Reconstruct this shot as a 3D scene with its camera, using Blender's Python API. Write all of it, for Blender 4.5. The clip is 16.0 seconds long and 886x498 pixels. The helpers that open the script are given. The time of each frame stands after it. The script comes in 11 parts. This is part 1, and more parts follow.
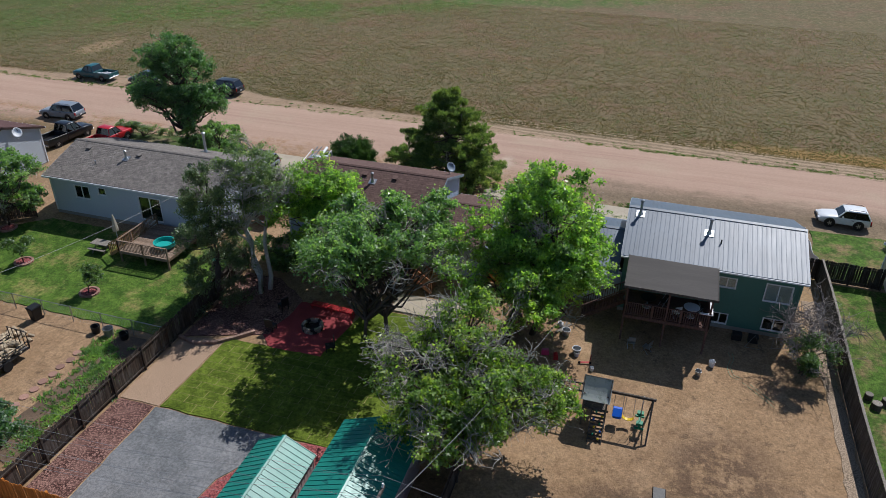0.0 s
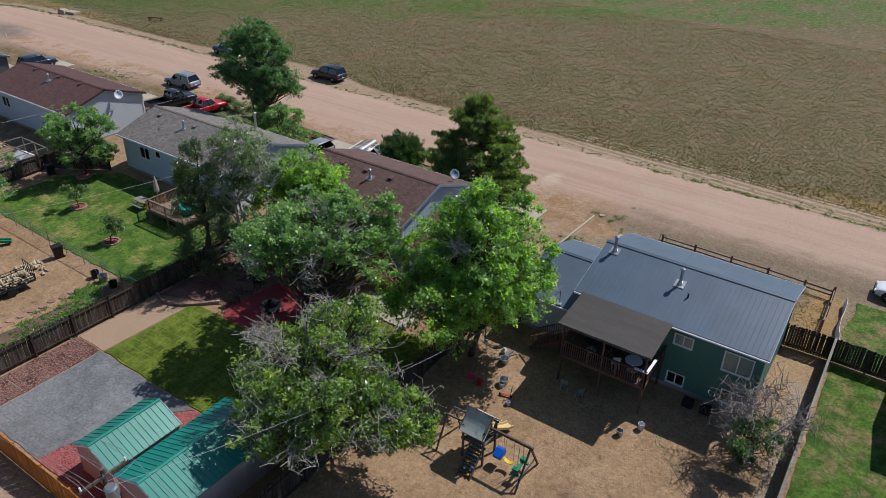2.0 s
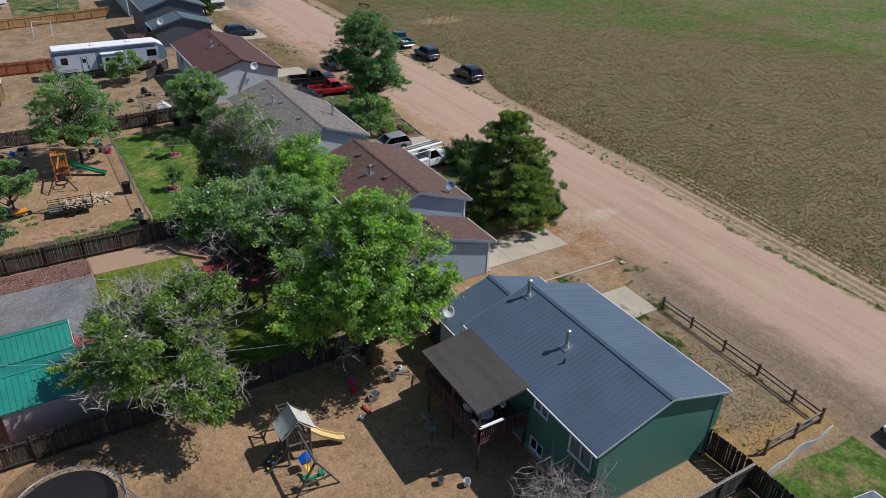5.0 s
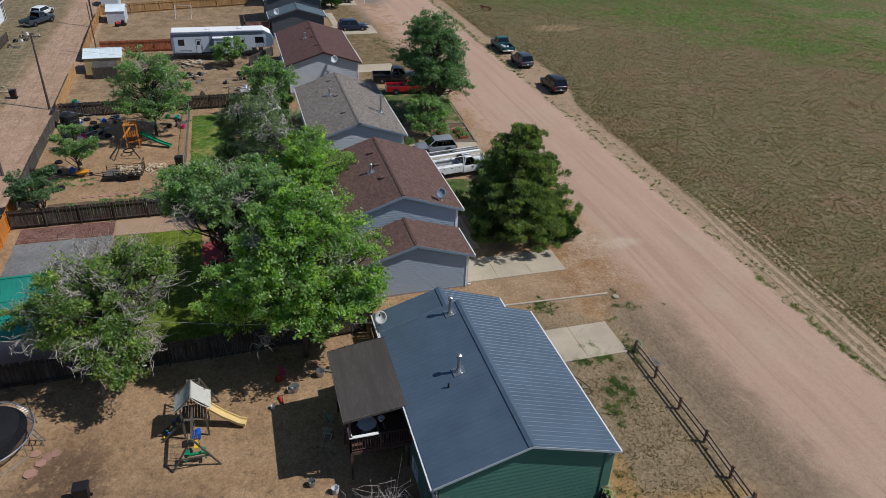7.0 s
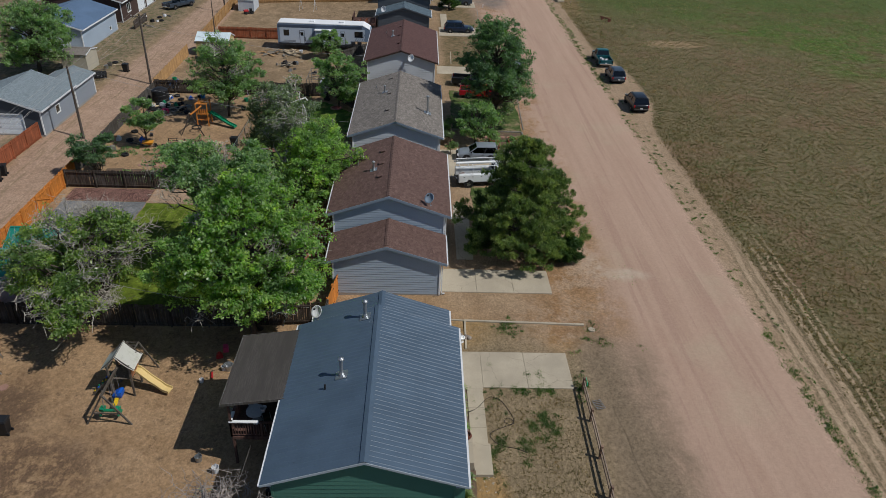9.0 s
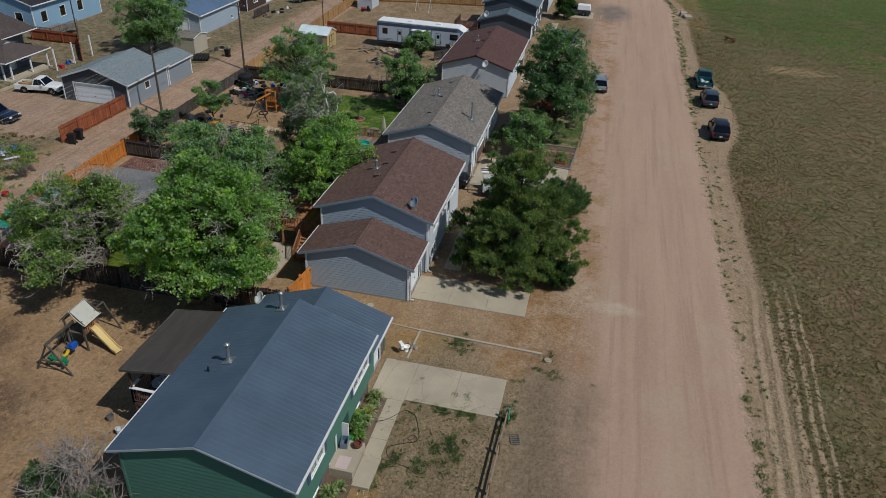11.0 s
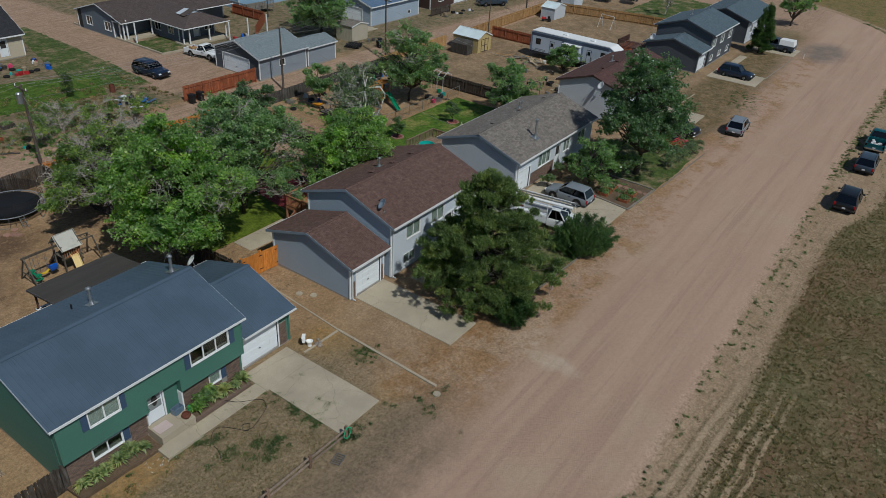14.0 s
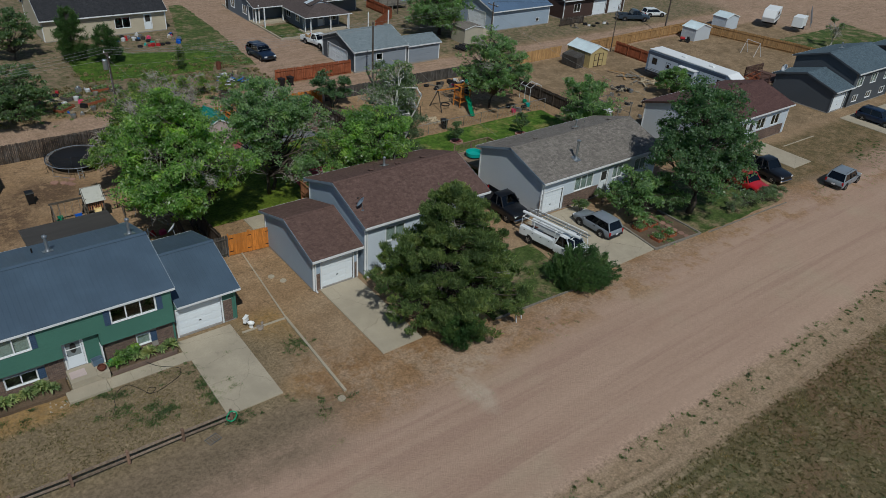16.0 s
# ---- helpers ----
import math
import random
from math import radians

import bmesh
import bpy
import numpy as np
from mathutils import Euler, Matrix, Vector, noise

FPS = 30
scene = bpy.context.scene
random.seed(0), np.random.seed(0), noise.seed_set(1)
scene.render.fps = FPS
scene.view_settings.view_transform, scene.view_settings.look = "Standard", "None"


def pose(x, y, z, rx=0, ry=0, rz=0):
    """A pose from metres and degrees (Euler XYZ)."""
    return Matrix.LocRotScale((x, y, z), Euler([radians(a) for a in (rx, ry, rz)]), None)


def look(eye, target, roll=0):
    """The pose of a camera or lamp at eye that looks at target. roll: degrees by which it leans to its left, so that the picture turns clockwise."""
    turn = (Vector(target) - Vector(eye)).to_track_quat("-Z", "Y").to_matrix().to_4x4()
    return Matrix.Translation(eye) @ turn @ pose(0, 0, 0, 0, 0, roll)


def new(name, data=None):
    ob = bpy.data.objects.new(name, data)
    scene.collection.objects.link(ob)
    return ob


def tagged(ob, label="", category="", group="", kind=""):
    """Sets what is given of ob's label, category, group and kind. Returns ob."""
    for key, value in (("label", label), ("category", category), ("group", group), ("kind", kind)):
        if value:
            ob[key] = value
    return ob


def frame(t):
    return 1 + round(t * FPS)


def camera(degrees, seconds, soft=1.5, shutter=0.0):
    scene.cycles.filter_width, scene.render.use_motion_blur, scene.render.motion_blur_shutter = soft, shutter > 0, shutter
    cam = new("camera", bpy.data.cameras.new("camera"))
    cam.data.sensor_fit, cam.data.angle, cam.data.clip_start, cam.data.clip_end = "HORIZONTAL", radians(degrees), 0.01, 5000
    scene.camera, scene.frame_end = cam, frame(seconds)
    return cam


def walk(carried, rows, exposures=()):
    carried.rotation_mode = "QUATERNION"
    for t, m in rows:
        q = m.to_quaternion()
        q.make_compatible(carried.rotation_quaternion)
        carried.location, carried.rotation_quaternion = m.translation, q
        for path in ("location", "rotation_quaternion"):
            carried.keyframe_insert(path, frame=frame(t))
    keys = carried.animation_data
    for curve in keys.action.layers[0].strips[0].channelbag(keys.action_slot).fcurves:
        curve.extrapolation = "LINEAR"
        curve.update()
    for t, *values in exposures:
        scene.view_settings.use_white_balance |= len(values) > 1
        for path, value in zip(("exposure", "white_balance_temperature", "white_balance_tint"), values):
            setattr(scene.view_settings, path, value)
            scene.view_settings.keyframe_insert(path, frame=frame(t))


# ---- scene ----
cam = camera(63.6, 16.0, soft=0.5)
PATH = [
    (0, (-0.39, -1.391, 27.738), (-0.891, 0.271, 26.745), 0.9),
    (0.5, (3.076, 0.23, 27.832), (2.45, 1.847, 26.836), 1.1),
    (1, (6.482, 1.982, 27.94), (5.735, 3.546, 26.942), 1.3),
    (1.5, (9.753, 3.9, 28.059), (8.892, 5.402, 27.058), 1.4),
    (2, (12.838, 6.001, 28.184), (11.868, 7.434, 27.18), 1.5),
    (2.5, (15.703, 8.287, 28.312), (14.632, 9.644, 27.306), 1.6),
    (3, (18.331, 10.751, 28.439), (17.167, 12.027, 27.43), 1.7),
    (3.5, (20.712, 13.378, 28.564), (19.463, 14.567, 27.552), 1.8),
    (4, (22.848, 16.147, 28.682), (21.521, 17.247, 27.668), 1.9),
    (6.5, (30.026, 31.36, 29.131), (28.418, 31.966, 28.107), 2.2),
    (7, (30.806, 34.534, 29.184), (29.163, 35.035, 28.159), 2.2),
    (7.5, (31.377, 37.714, 29.225), (29.707, 38.11, 28.199), 2.3),
    (8, (31.742, 40.892, 29.252), (30.05, 41.181, 28.226), 2.3),
    (8.5, (31.899, 44.059, 29.269), (30.192, 44.241, 28.241), 2.4),
    (9, (31.847, 47.21, 29.274), (30.133, 47.286, 28.246), 2.5),
    (11.5, (28.397, 62.614, 29.199), (26.743, 62.161, 28.17), 2.9),
    (12, (27.064, 65.599, 29.18), (25.442, 65.042, 28.15), 3.1),
    (12.5, (25.518, 68.536, 29.167), (23.936, 67.877, 28.137), 3.2),
    (13, (23.762, 71.414, 29.164), (22.228, 70.652, 28.133), 3.3),
    (13.5, (21.797, 74.216, 29.175), (20.318, 73.353, 28.141), 3.4),
    (14, (19.624, 76.921, 29.203), (18.208, 75.959, 28.168), 3.6),
    (14.5, (17.237, 79.504, 29.255), (15.894, 78.447, 28.216), 3.7),
    (15, (14.628, 81.937, 29.334), (13.366, 80.787, 28.292), 3.9),
    (15.5, (11.78, 84.186, 29.445), (10.606, 82.949, 28.399), 4.1),
    (16, (8.664, 86.213, 29.595), (7.585, 84.897, 28.545), 4.3),
]
STOPS = [(0, 0.5, 6150, 11), (4, 0.5, 6220, 12), (7, 0.33, 6350, 10), (9, 0.1, 6450, 8), (12.5, -0.13, 6350, 5), (16, -0.25, 6250, 3)]
walk(cam, [(t, look(eye, target, roll)) for t, eye, target, roll in PATH], STOPS)

# ---- light ----
SUN_TO = Vector((1.22, 3.1, 4.2)).normalized()
world = bpy.data.worlds.new("sky")
scene.world = world
world.use_nodes = True
wn = world.node_tree
sky = wn.nodes.new("ShaderNodeTexSky")
sky.sky_type = "NISHITA"
sky.sun_disc = False
sky.sun_elevation = math.asin(SUN_TO.z)
sky.sun_rotation = math.atan2(SUN_TO.x, SUN_TO.y)
sky.altitude = 1500
wn.nodes["Background"].inputs["Strength"].default_value = 0.072
wn.links.new(sky.outputs[0], wn.nodes["Background"].inputs["Color"])
sun = new("sun", bpy.data.lights.new("sun", "SUN"))
sun.data.energy = 3.4
sun.data.angle = radians(0.53)
sun.data.color = (1.0, 0.965, 0.92)
sun.matrix_world = look(SUN_TO * 200, (0, 0, 0))


# ---- terrain height ----
def ease(u):
    u = max(0.0, min(1.0, u))
    return u * u * (3 - 2 * u)


def gz(x, y):
    """Height of the ground: the back yards lie half a metre below the street."""
    return -0.55 * ease((46 - y) / 14) * ease((y - 6) / 11)


# ---- mesh helpers ----
class MB:
    """Collects vertices and faces of one mesh; off is taken away from every vertex."""

    def __init__(self, off=(0, 0, 0)):
        self.v, self.f, self.o = [], [], Vector(off)

    def add(self, verts, faces):
        n = len(self.v)
        self.v += [tuple(Vector(p) - self.o) for p in verts]
        self.f += [tuple(i + n for i in f) for f in faces]
        return self

    def hexa(self, p):
        """A solid of eight corners: four below, four above, both counter-clockwise."""
        return self.add(p, [(3, 2, 1, 0), (4, 5, 6, 7), (0, 1, 5, 4), (1, 2, 6, 5), (2, 3, 7, 6), (3, 0, 4, 7)])

    def box(self, c, s, rz=0.0, m=None):
        x, y, z = (v / 2 for v in s)
        p = [(-x, -y, -z), (x, -y, -z), (x, y, -z), (-x, y, -z), (-x, -y, z), (x, -y, z), (x, y, z), (-x, y, z)]
        r = m if m is not None else Matrix.Rotation(radians(rz), 3, "Z")
        return self.hexa([r @ Vector(q) + Vector(c) for q in p])

    def span(self, x0, x1, y0, y1, z0, z1):
        return self.box(((x0 + x1) / 2, (y0 + y1) / 2, (z0 + z1) / 2), (x1 - x0, y1 - y0, z1 - z0))

    def beam(self, a, b, w, h):
        """A bar of section w by h from a to b."""
        a, b = Vector(a), Vector(b)
        d = b - a
        m = d.to_track_quat("Y", "Z").to_matrix()
        return self.box((a + b) / 2, (w, d.length, h), m=m)

    def tube(self, a, b, r0, r1, n=6, cap=True):
        a, b = Vector(a), Vector(b)
        q = (b - a).to_track_quat("Z", "Y").to_matrix()
        p = []
        for c, r in ((a, r0), (b, r1)):
            p += [q @ Vector((r * math.cos(2 * math.pi * i / n), r * math.sin(2 * math.pi * i / n), 0)) + c for i in range(n)]
        f = [(i, (i + 1) % n, n + (i + 1) % n, n + i) for i in range(n)]
        if cap:
            f += [tuple(range(n - 1, -1, -1)), tuple(range(n, 2 * n))]
        return self.add(p, f)

    def path(self, pts, r0, r1=None, n=6):
        """A round bar along points."""
        r1 = r0 if r1 is None else r1
        pts = [Vector(p) for p in pts]
        k = len(pts)
        rings = []
        for i, p in enumerate(pts):
            d = pts[min(i + 1, k - 1)] - pts[max(i - 1, 0)]
            q = d.to_track_quat("Z", "Y").to_matrix()
            r = r0 + (r1 - r0) * i / (k - 1)
            rings += [q @ Vector((r * math.cos(2 * math.pi * j / n), r * math.sin(2 * math.pi * j / n), 0)) + p for j in range(n)]
        f = [(i * n + j, i * n + (j + 1) % n, (i + 1) * n + (j + 1) % n, (i + 1) * n + j) for i in range(k - 1) for j in range(n)]
        f += [tuple(range(n - 1, -1, -1)), tuple(range((k - 1) * n, k * n))]
        return self.add(rings, f)

    def prism(self, outline, axis, lo, hi):
        """Extrudes an outline of (u, w) pairs along x, y or z from lo to hi."""
        put = {"x": lambda u, w, t: (t, u, w), "y": lambda u, w, t: (u, t, w), "z": lambda u, w, t: (u, w, t)}[axis]
        n = len(outline)
        p = [put(u, w, lo) for u, w in outline] + [put(u, w, hi) for u, w in outline]
        f = [(i, (i + 1) % n, n + (i + 1) % n, n + i) for i in range(n)] + [tuple(range(n - 1, -1, -1)), tuple(range(n, 2 * n))]
        return self.add(p, f)

    def loft(self, rings, closed=True):
        """Joins rings of equally many points, with caps."""
        n = len(rings[0])
        p = [q for ring in rings for q in ring]
        f = [(i * n + j, i * n + (j + 1) % n, (i + 1) * n + (j + 1) % n, (i + 1) * n + j) for i in range(len(rings) - 1) for j in range(n)]
        f += [tuple(range(n - 1, -1, -1)), tuple(range(len(p) - n, len(p)))]
        return self.add(p, f)

    def ball(self, c, r, n=8, k=5, sq=(1, 1, 1)):
        rings = []
        for i in range(k + 1):
            a = math.pi * (0.04 + 0.92 * i / k) - math.pi / 2
            rings.append([Vector(c) + Vector((r * sq[0] * math.cos(a) * math.cos(2 * math.pi * j / n), r * sq[1] * math.cos(a) * math.sin(2 * math.pi * j / n), r * sq[2] * math.sin(a))) for j in range(n)])
        return self.loft(rings)

    def mesh(self, name, mat, smooth=False, fix=True):
        me = bpy.data.meshes.new(name)
        me.from_pydata(self.v, [], self.f)
        if fix:
            bm = bmesh.new()
            bm.from_mesh(me)
            bmesh.ops.recalc_face_normals(bm, faces=bm.faces)
            bm.to_mesh(me)
            bm.free()
        if smooth:
            me.polygons.foreach_set("use_smooth", [True] * len(me.polygons))
        me.materials.append(mat)
        return me


def thing(name, loc, label, category, group="", kind="", rz=0.0):
    ob = new(name)
    ob.matrix_basis = pose(*loc, 0, 0, rz)
    ob.empty_display_size = 0.3
    return tagged(ob, label, category, group, kind)


def part(name, mb, material, parent, label="", smooth=False, fix=True, bevel=0.0):
    ob = new(name, mb.mesh(name, material, smooth, fix))
    ob.parent = parent
    if bevel:
        bm = bmesh.new()
        bm.from_mesh(ob.data)
        bmesh.ops.bevel(bm, geom=bm.edges[:], offset=bevel, segments=1, affect="EDGES", clamp_overlap=True)
        bm.to_mesh(ob.data)
        bm.free()
    return tagged(ob, label)


def solo(name, mb, material, label, category, group="", kind="", smooth=False, fix=True):
    """A thing that is one mesh."""
    return tagged(new(name, mb.mesh(name, material, smooth, fix)), label, category, group, kind)


def piece(name, me, parent, m):
    ob = new(name, me)
    ob.parent = parent
    ob.matrix_basis = m
    return ob


# ---- materials ----
class Nodes:
    def __init__(self, name):
        self.m = bpy.data.materials.new(name)
        self.m.use_nodes = True
        self.t = self.m.node_tree
        self.b = self.t.nodes["Principled BSDF"]
        self.out = self.t.nodes["Material Output"]
        self.pos = self.n("ShaderNodeNewGeometry").outputs["Position"]

    def n(self, kind, **kw):
        node = self.t.nodes.new(kind)
        for k, v in kw.items():
            node.inputs[k].default_value = v
        return node

    def link(self, a, b):
        self.t.links.new(a, b)

    def put(self, sock, v):
        if isinstance(v, bpy.types.NodeSocket):
            self.link(v, sock)
        elif isinstance(v, (tuple, list)) and len(v) == 3 and sock.type == "RGBA":
            sock.default_value = (*v, 1)
        else:
            sock.default_value = v

    def noise(self, scale, detail=4.0, rough=0.6, at=None, stretch=None, lacun=2.0):
        node = self.n("ShaderNodeTexNoise", Scale=scale, Detail=detail, Roughness=rough, Lacunarity=lacun)
        src = at or self.pos
        if stretch:
            mp = self.n("ShaderNodeMapping")
            mp.inputs["Scale"].default_value = stretch
            self.link(src, mp.inputs["Vector"])
            src = mp.outputs[0]
        self.link(src, node.inputs["Vector"])
        return node.outputs["Fac"]

    def voronoi(self, scale, feature="F1", out="Distance", at=None, rnd=1.0):
        node = self.n("ShaderNodeTexVoronoi", Scale=scale, Randomness=rnd)
        node.feature = feature
        self.link(at or self.pos, node.inputs["Vector"])
        return node.outputs[out]

    def ramp(self, fac, lo, hi, a=0.0, b=1.0, smooth=True):
        node = self.n("ShaderNodeMapRange")
        node.interpolation_type = "SMOOTHSTEP" if smooth else "LINEAR"
        for k, v in (("Value", fac), ("From Min", lo), ("From Max", hi), ("To Min", a), ("To Max", b)):
            self.put(node.inputs[k], v)
        return node.outputs[0]

    def mix(self, fac, a, b, mode="MIX"):
        node = self.n("ShaderNodeMix")
        node.data_type, node.blend_type = "RGBA", mode
        self.put(node.inputs[0], fac)
        self.put(node.inputs[6], a)
        self.put(node.inputs[7], b)
        return node.outputs[2]

    def math(self, op, a, b=0.0, c=0.0):
        node = self.n("ShaderNodeMath")
        node.operation = op
        for i, v in enumerate((a, b, c)):
            self.put(node.inputs[i], v)
        return node.outputs[0]

    def xyz(self, at=None):
        node = self.n("ShaderNodeSeparateXYZ")
        self.link(at or self.pos, node.inputs[0])
        return node.outputs

    def wobble(self, scale, amp):
        """The position, shifted by noise, for uneven borders."""
        node = self.n("ShaderNodeTexNoise", Scale=scale, Detail=4.0)
        self.link(self.pos, node.inputs["Vector"])
        sub = self.n("ShaderNodeVectorMath")
        sub.operation = "SUBTRACT"
        self.link(node.outputs["Color"], sub.inputs[0])
        sub.inputs[1].default_value = (0.5, 0.5, 0.5)
        mad = self.n("ShaderNodeVectorMath")
        mad.operation = "MULTIPLY_ADD"
        self.link(sub.outputs[0], mad.inputs[0])
        mad.inputs[1].default_value = (amp, amp, 0)
        self.link(self.pos, mad.inputs[2])
        return mad.outputs[0]

    def spot(self, x, y, cx, cy, rx, ry, soft=0.5):
        """1 inside an ellipse about (cx, cy), fading to 0 outside."""
        a = self.math("DIVIDE", self.math("SUBTRACT", x, cx), rx)
        b = self.math("DIVIDE", self.math("SUBTRACT", y, cy), ry)
        d = self.math("SQRT", self.math("ADD", self.math("MULTIPLY", a, a), self.math("MULTIPLY", b, b)))
        return self.ramp(d, 1.0 - soft, 1.0 + soft, 1.0, 0.0)

    def grain(self, col, amount, scale=6.0, seed=0.0):
        """Lighter and darker crumbs at a small scale."""
        g = self.noise(scale, 7, 0.82, lacun=2.1)
        v = self.ramp(g, 0.36, 0.64, 1 - amount, 1 + amount)
        c = self.n("ShaderNodeCombineColor")
        for s in ("Red", "Green", "Blue"):
            self.link(v, c.inputs[s])
        return self.mix(1.0, col, c.outputs[0], "MULTIPLY")

    def island(self):
        return self.n("ShaderNodeNewGeometry").outputs["Random Per Island"]

    def rnd(self):
        return self.n("ShaderNodeObjectInfo").outputs["Random"]

    def bump(self, h, strength, dist):
        node = self.n("ShaderNodeBump", Strength=strength, Distance=dist)
        self.link(h, node.inputs["Height"])
        self.link(node.outputs[0], self.b.inputs["Normal"])

    def done(self, color, rough=0.8, metal=0.0, spec=0.3):
        self.put(self.b.inputs["Base Color"], color)
        self.put(self.b.inputs["Roughness"], rough)
        self.put(self.b.inputs["Metallic"], metal)
        self.b.inputs["Specular IOR Level"].default_value = spec
        return self.m


def shade(c, k):
    return tuple(min(1.0, v * k) for v in c)


def plain(name, c, rough=0.7, metal=0.0, big=0.6, fine=14.0, vary=0.22, bump=0.0, vary_by=None, spec=0.3, stretch=None):
    """Paint, plastic, wood and the like: two scales of noise, and a shade of its own for each piece."""
    k = Nodes(name)
    col = k.mix(k.ramp(k.noise(big, 4, stretch=stretch), 0.3, 0.7), shade(c, 1 - vary), shade(c, 1 + vary * 0.6))
    g = k.noise(fine, 5, 0.7, stretch=stretch)
    col = k.mix(k.ramp(g, 0.3, 0.75), shade(c, 1 - vary * 1.3), col)
    if vary_by:
        r = k.island() if vary_by == "island" else k.rnd()
        col = k.mix(1.0, col, k.mix(r, (0.72, 0.72, 0.72), (1.2, 1.18, 1.15)), "MULTIPLY")
    if bump:
        k.bump(g, bump, 0.02)
    return k.done(col, k.ramp(g, 0.2, 0.8, rough * 0.85, min(1.0, rough * 1.1)), metal, spec)


def wood(name, c, grey=0.5, vary=0.35):
    """Weathered boards with a streaky grain."""
    k = Nodes(name)
    g = k.noise(9.0, 6, 0.7, stretch=(1, 1, 0.12))
    old = tuple(0.16 * grey + v * (1 - 0.5 * grey) * 0.75 for v in c)
    col = k.mix(k.ramp(k.noise(0.9, 4), 0.35, 0.65), c, old)
    col = k.mix(k.ramp(g, 0.35, 0.7), shade(c, 0.55), col)
    col = k.mix(1.0, col, k.mix(k.rnd(), (1 - vary,) * 3, (1 + vary * 0.5,) * 3), "MULTIPLY")
    col = k.mix(1.0, col, k.mix(k.island(), (1 - vary,) * 3, (1 + vary * 0.4,) * 3), "MULTIPLY")
    k.bump(g, 0.5, 0.01)
    return k.done(col, 0.85, spec=0.2)


def foliage(name, c, c2, dry=(0.2, 0.16, 0.07), dryness=0.0, trans=0.52, gloss=0.65, tint=(1.85, 2.12, 0.9), dust_or_sheen=0.24, flush=0.55):
    """Leaves: a shade for each leaf, lighter sprays, painted sky sheen and a little light through them."""
    k = Nodes(name)
    r = k.island()
    col = k.mix(r, c, c2)
    col = k.mix(k.ramp(k.noise(0.55, 3), 0.42, 0.66, 0, 0.9), col, k.mix(r, shade(c, 0.6), c))
    col = k.mix(k.ramp(k.noise(0.7, 3, lacun=2.3), 0.54, 0.64, 0, flush), col, k.mix(r, c2, (c2[0] * 1.5, c2[1] * 1.22, c2[2])))
    if dryness:
        col = k.mix(k.ramp(k.noise(0.8, 2), 1 - dryness, 1.05 - dryness), col, dry)
    # grey-green mixed into the face colour paints sky sheen on the leaves
    face = k.mix(dust_or_sheen, col, k.mix(r, (0.07, 0.10, 0.075), (0.30, 0.36, 0.29)))
    k.done(face, k.ramp(r, 0.0, 1.0, 0.3, 0.55, False), spec=gloss)
    tr = k.n("ShaderNodeBsdfTranslucent")
    k.link(k.mix(1.0, col, tint, "MULTIPLY"), tr.inputs["Color"])
    mx = k.n("ShaderNodeMixShader")
    mx.inputs[0].default_value = trans
    k.link(k.b.outputs[0], mx.inputs[1])
    k.link(tr.outputs[0], mx.inputs[2])
    k.link(mx.outputs[0], k.out.inputs["Surface"])
    return k.m


def thin_cloth(name, c, stain):
    """Canvas that lets half of the light through, with mossy stains."""
    k = Nodes(name)
    col = k.mix(k.ramp(k.noise(2.6, 6, 0.75), 0.5, 0.68, 0, 0.7), c, stain)
    k.bump(k.noise(60, 3), 0.15, 0.004)
    k.done(col, 0.85, spec=0.15)
    tr = k.n("ShaderNodeBsdfTranslucent")
    k.link(col, tr.inputs["Color"])
    mx = k.n("ShaderNodeMixShader")
    mx.inputs[0].default_value = 0.5
    k.link(k.b.outputs[0], mx.inputs[1])
    k.link(tr.outputs[0], mx.inputs[2])
    k.link(mx.outputs[0], k.out.inputs["Surface"])
    return k.m


def glass_mat(name, tint):
    """Thin window glass: mostly clear, glossy towards grazing angles."""
    k = Nodes(name)
    gl = k.n("ShaderNodeBsdfGlossy", Roughness=0.03)
    tp = k.n("ShaderNodeBsdfTransparent")
    tp.inputs["Color"].default_value = (*tint, 1)
    fr = k.n("ShaderNodeLayerWeight", Blend=0.5)
    mx = k.n("ShaderNodeMixShader")
    k.link(k.math("MULTIPLY_ADD", k.math("POWER", fr.outputs["Facing"], 3.0), 0.5, 0.07), mx.inputs[0])
    k.link(tp.outputs[0], mx.inputs[1])
    k.link(gl.outputs[0], mx.inputs[2])
    k.link(mx.outputs[0], k.out.inputs["Surface"])
    return k.m


def shingle_mat(name, c, c2):
    k = Nodes(name)
    col = k.mix(k.island(), c, c2)
    col = k.mix(k.ramp(k.noise(0.35, 4), 0.35, 0.7, 0, 0.3), col, shade(c, 0.85))
    g = k.noise(60, 3, 0.8)
    col = k.mix(k.ramp(g, 0.35, 0.7), shade(c, 0.7), col)
    col = k.grain(k.grain(col, 0.12, 14.0), 0.2, 4.0)
    col = k.mix(k.ramp(k.noise(1.2, 3, stretch=(1, 0.25, 1)), 0.55, 0.8, 0, 0.15), col, shade(c2, 1.2))
    k.bump(g, 0.4, 0.01)
    return k.done(col, 0.9, spec=0.2)


def metal_roof_mat(name, c, rough=0.3):
    k = Nodes(name)
    n1 = k.noise(0.5, 4)
    col = k.mix(k.ramp(n1, 0.3, 0.7), shade(c, 0.9), shade(c, 1.1))
    streak = k.noise(3.0, 5, 0.7, stretch=(1.6, 0.12, 0.3))
    col = k.mix(k.ramp(streak, 0.5, 0.8, 0, 0.25), col, shade(c, 0.8))
    k.bump(k.noise(2.2, 3, stretch=(1, 0.4, 1)), 0.04, 0.02)
    return k.done(col, k.ramp(streak, 0.2, 0.8, rough * 0.95, rough * 1.1), 0.0, 0.5)


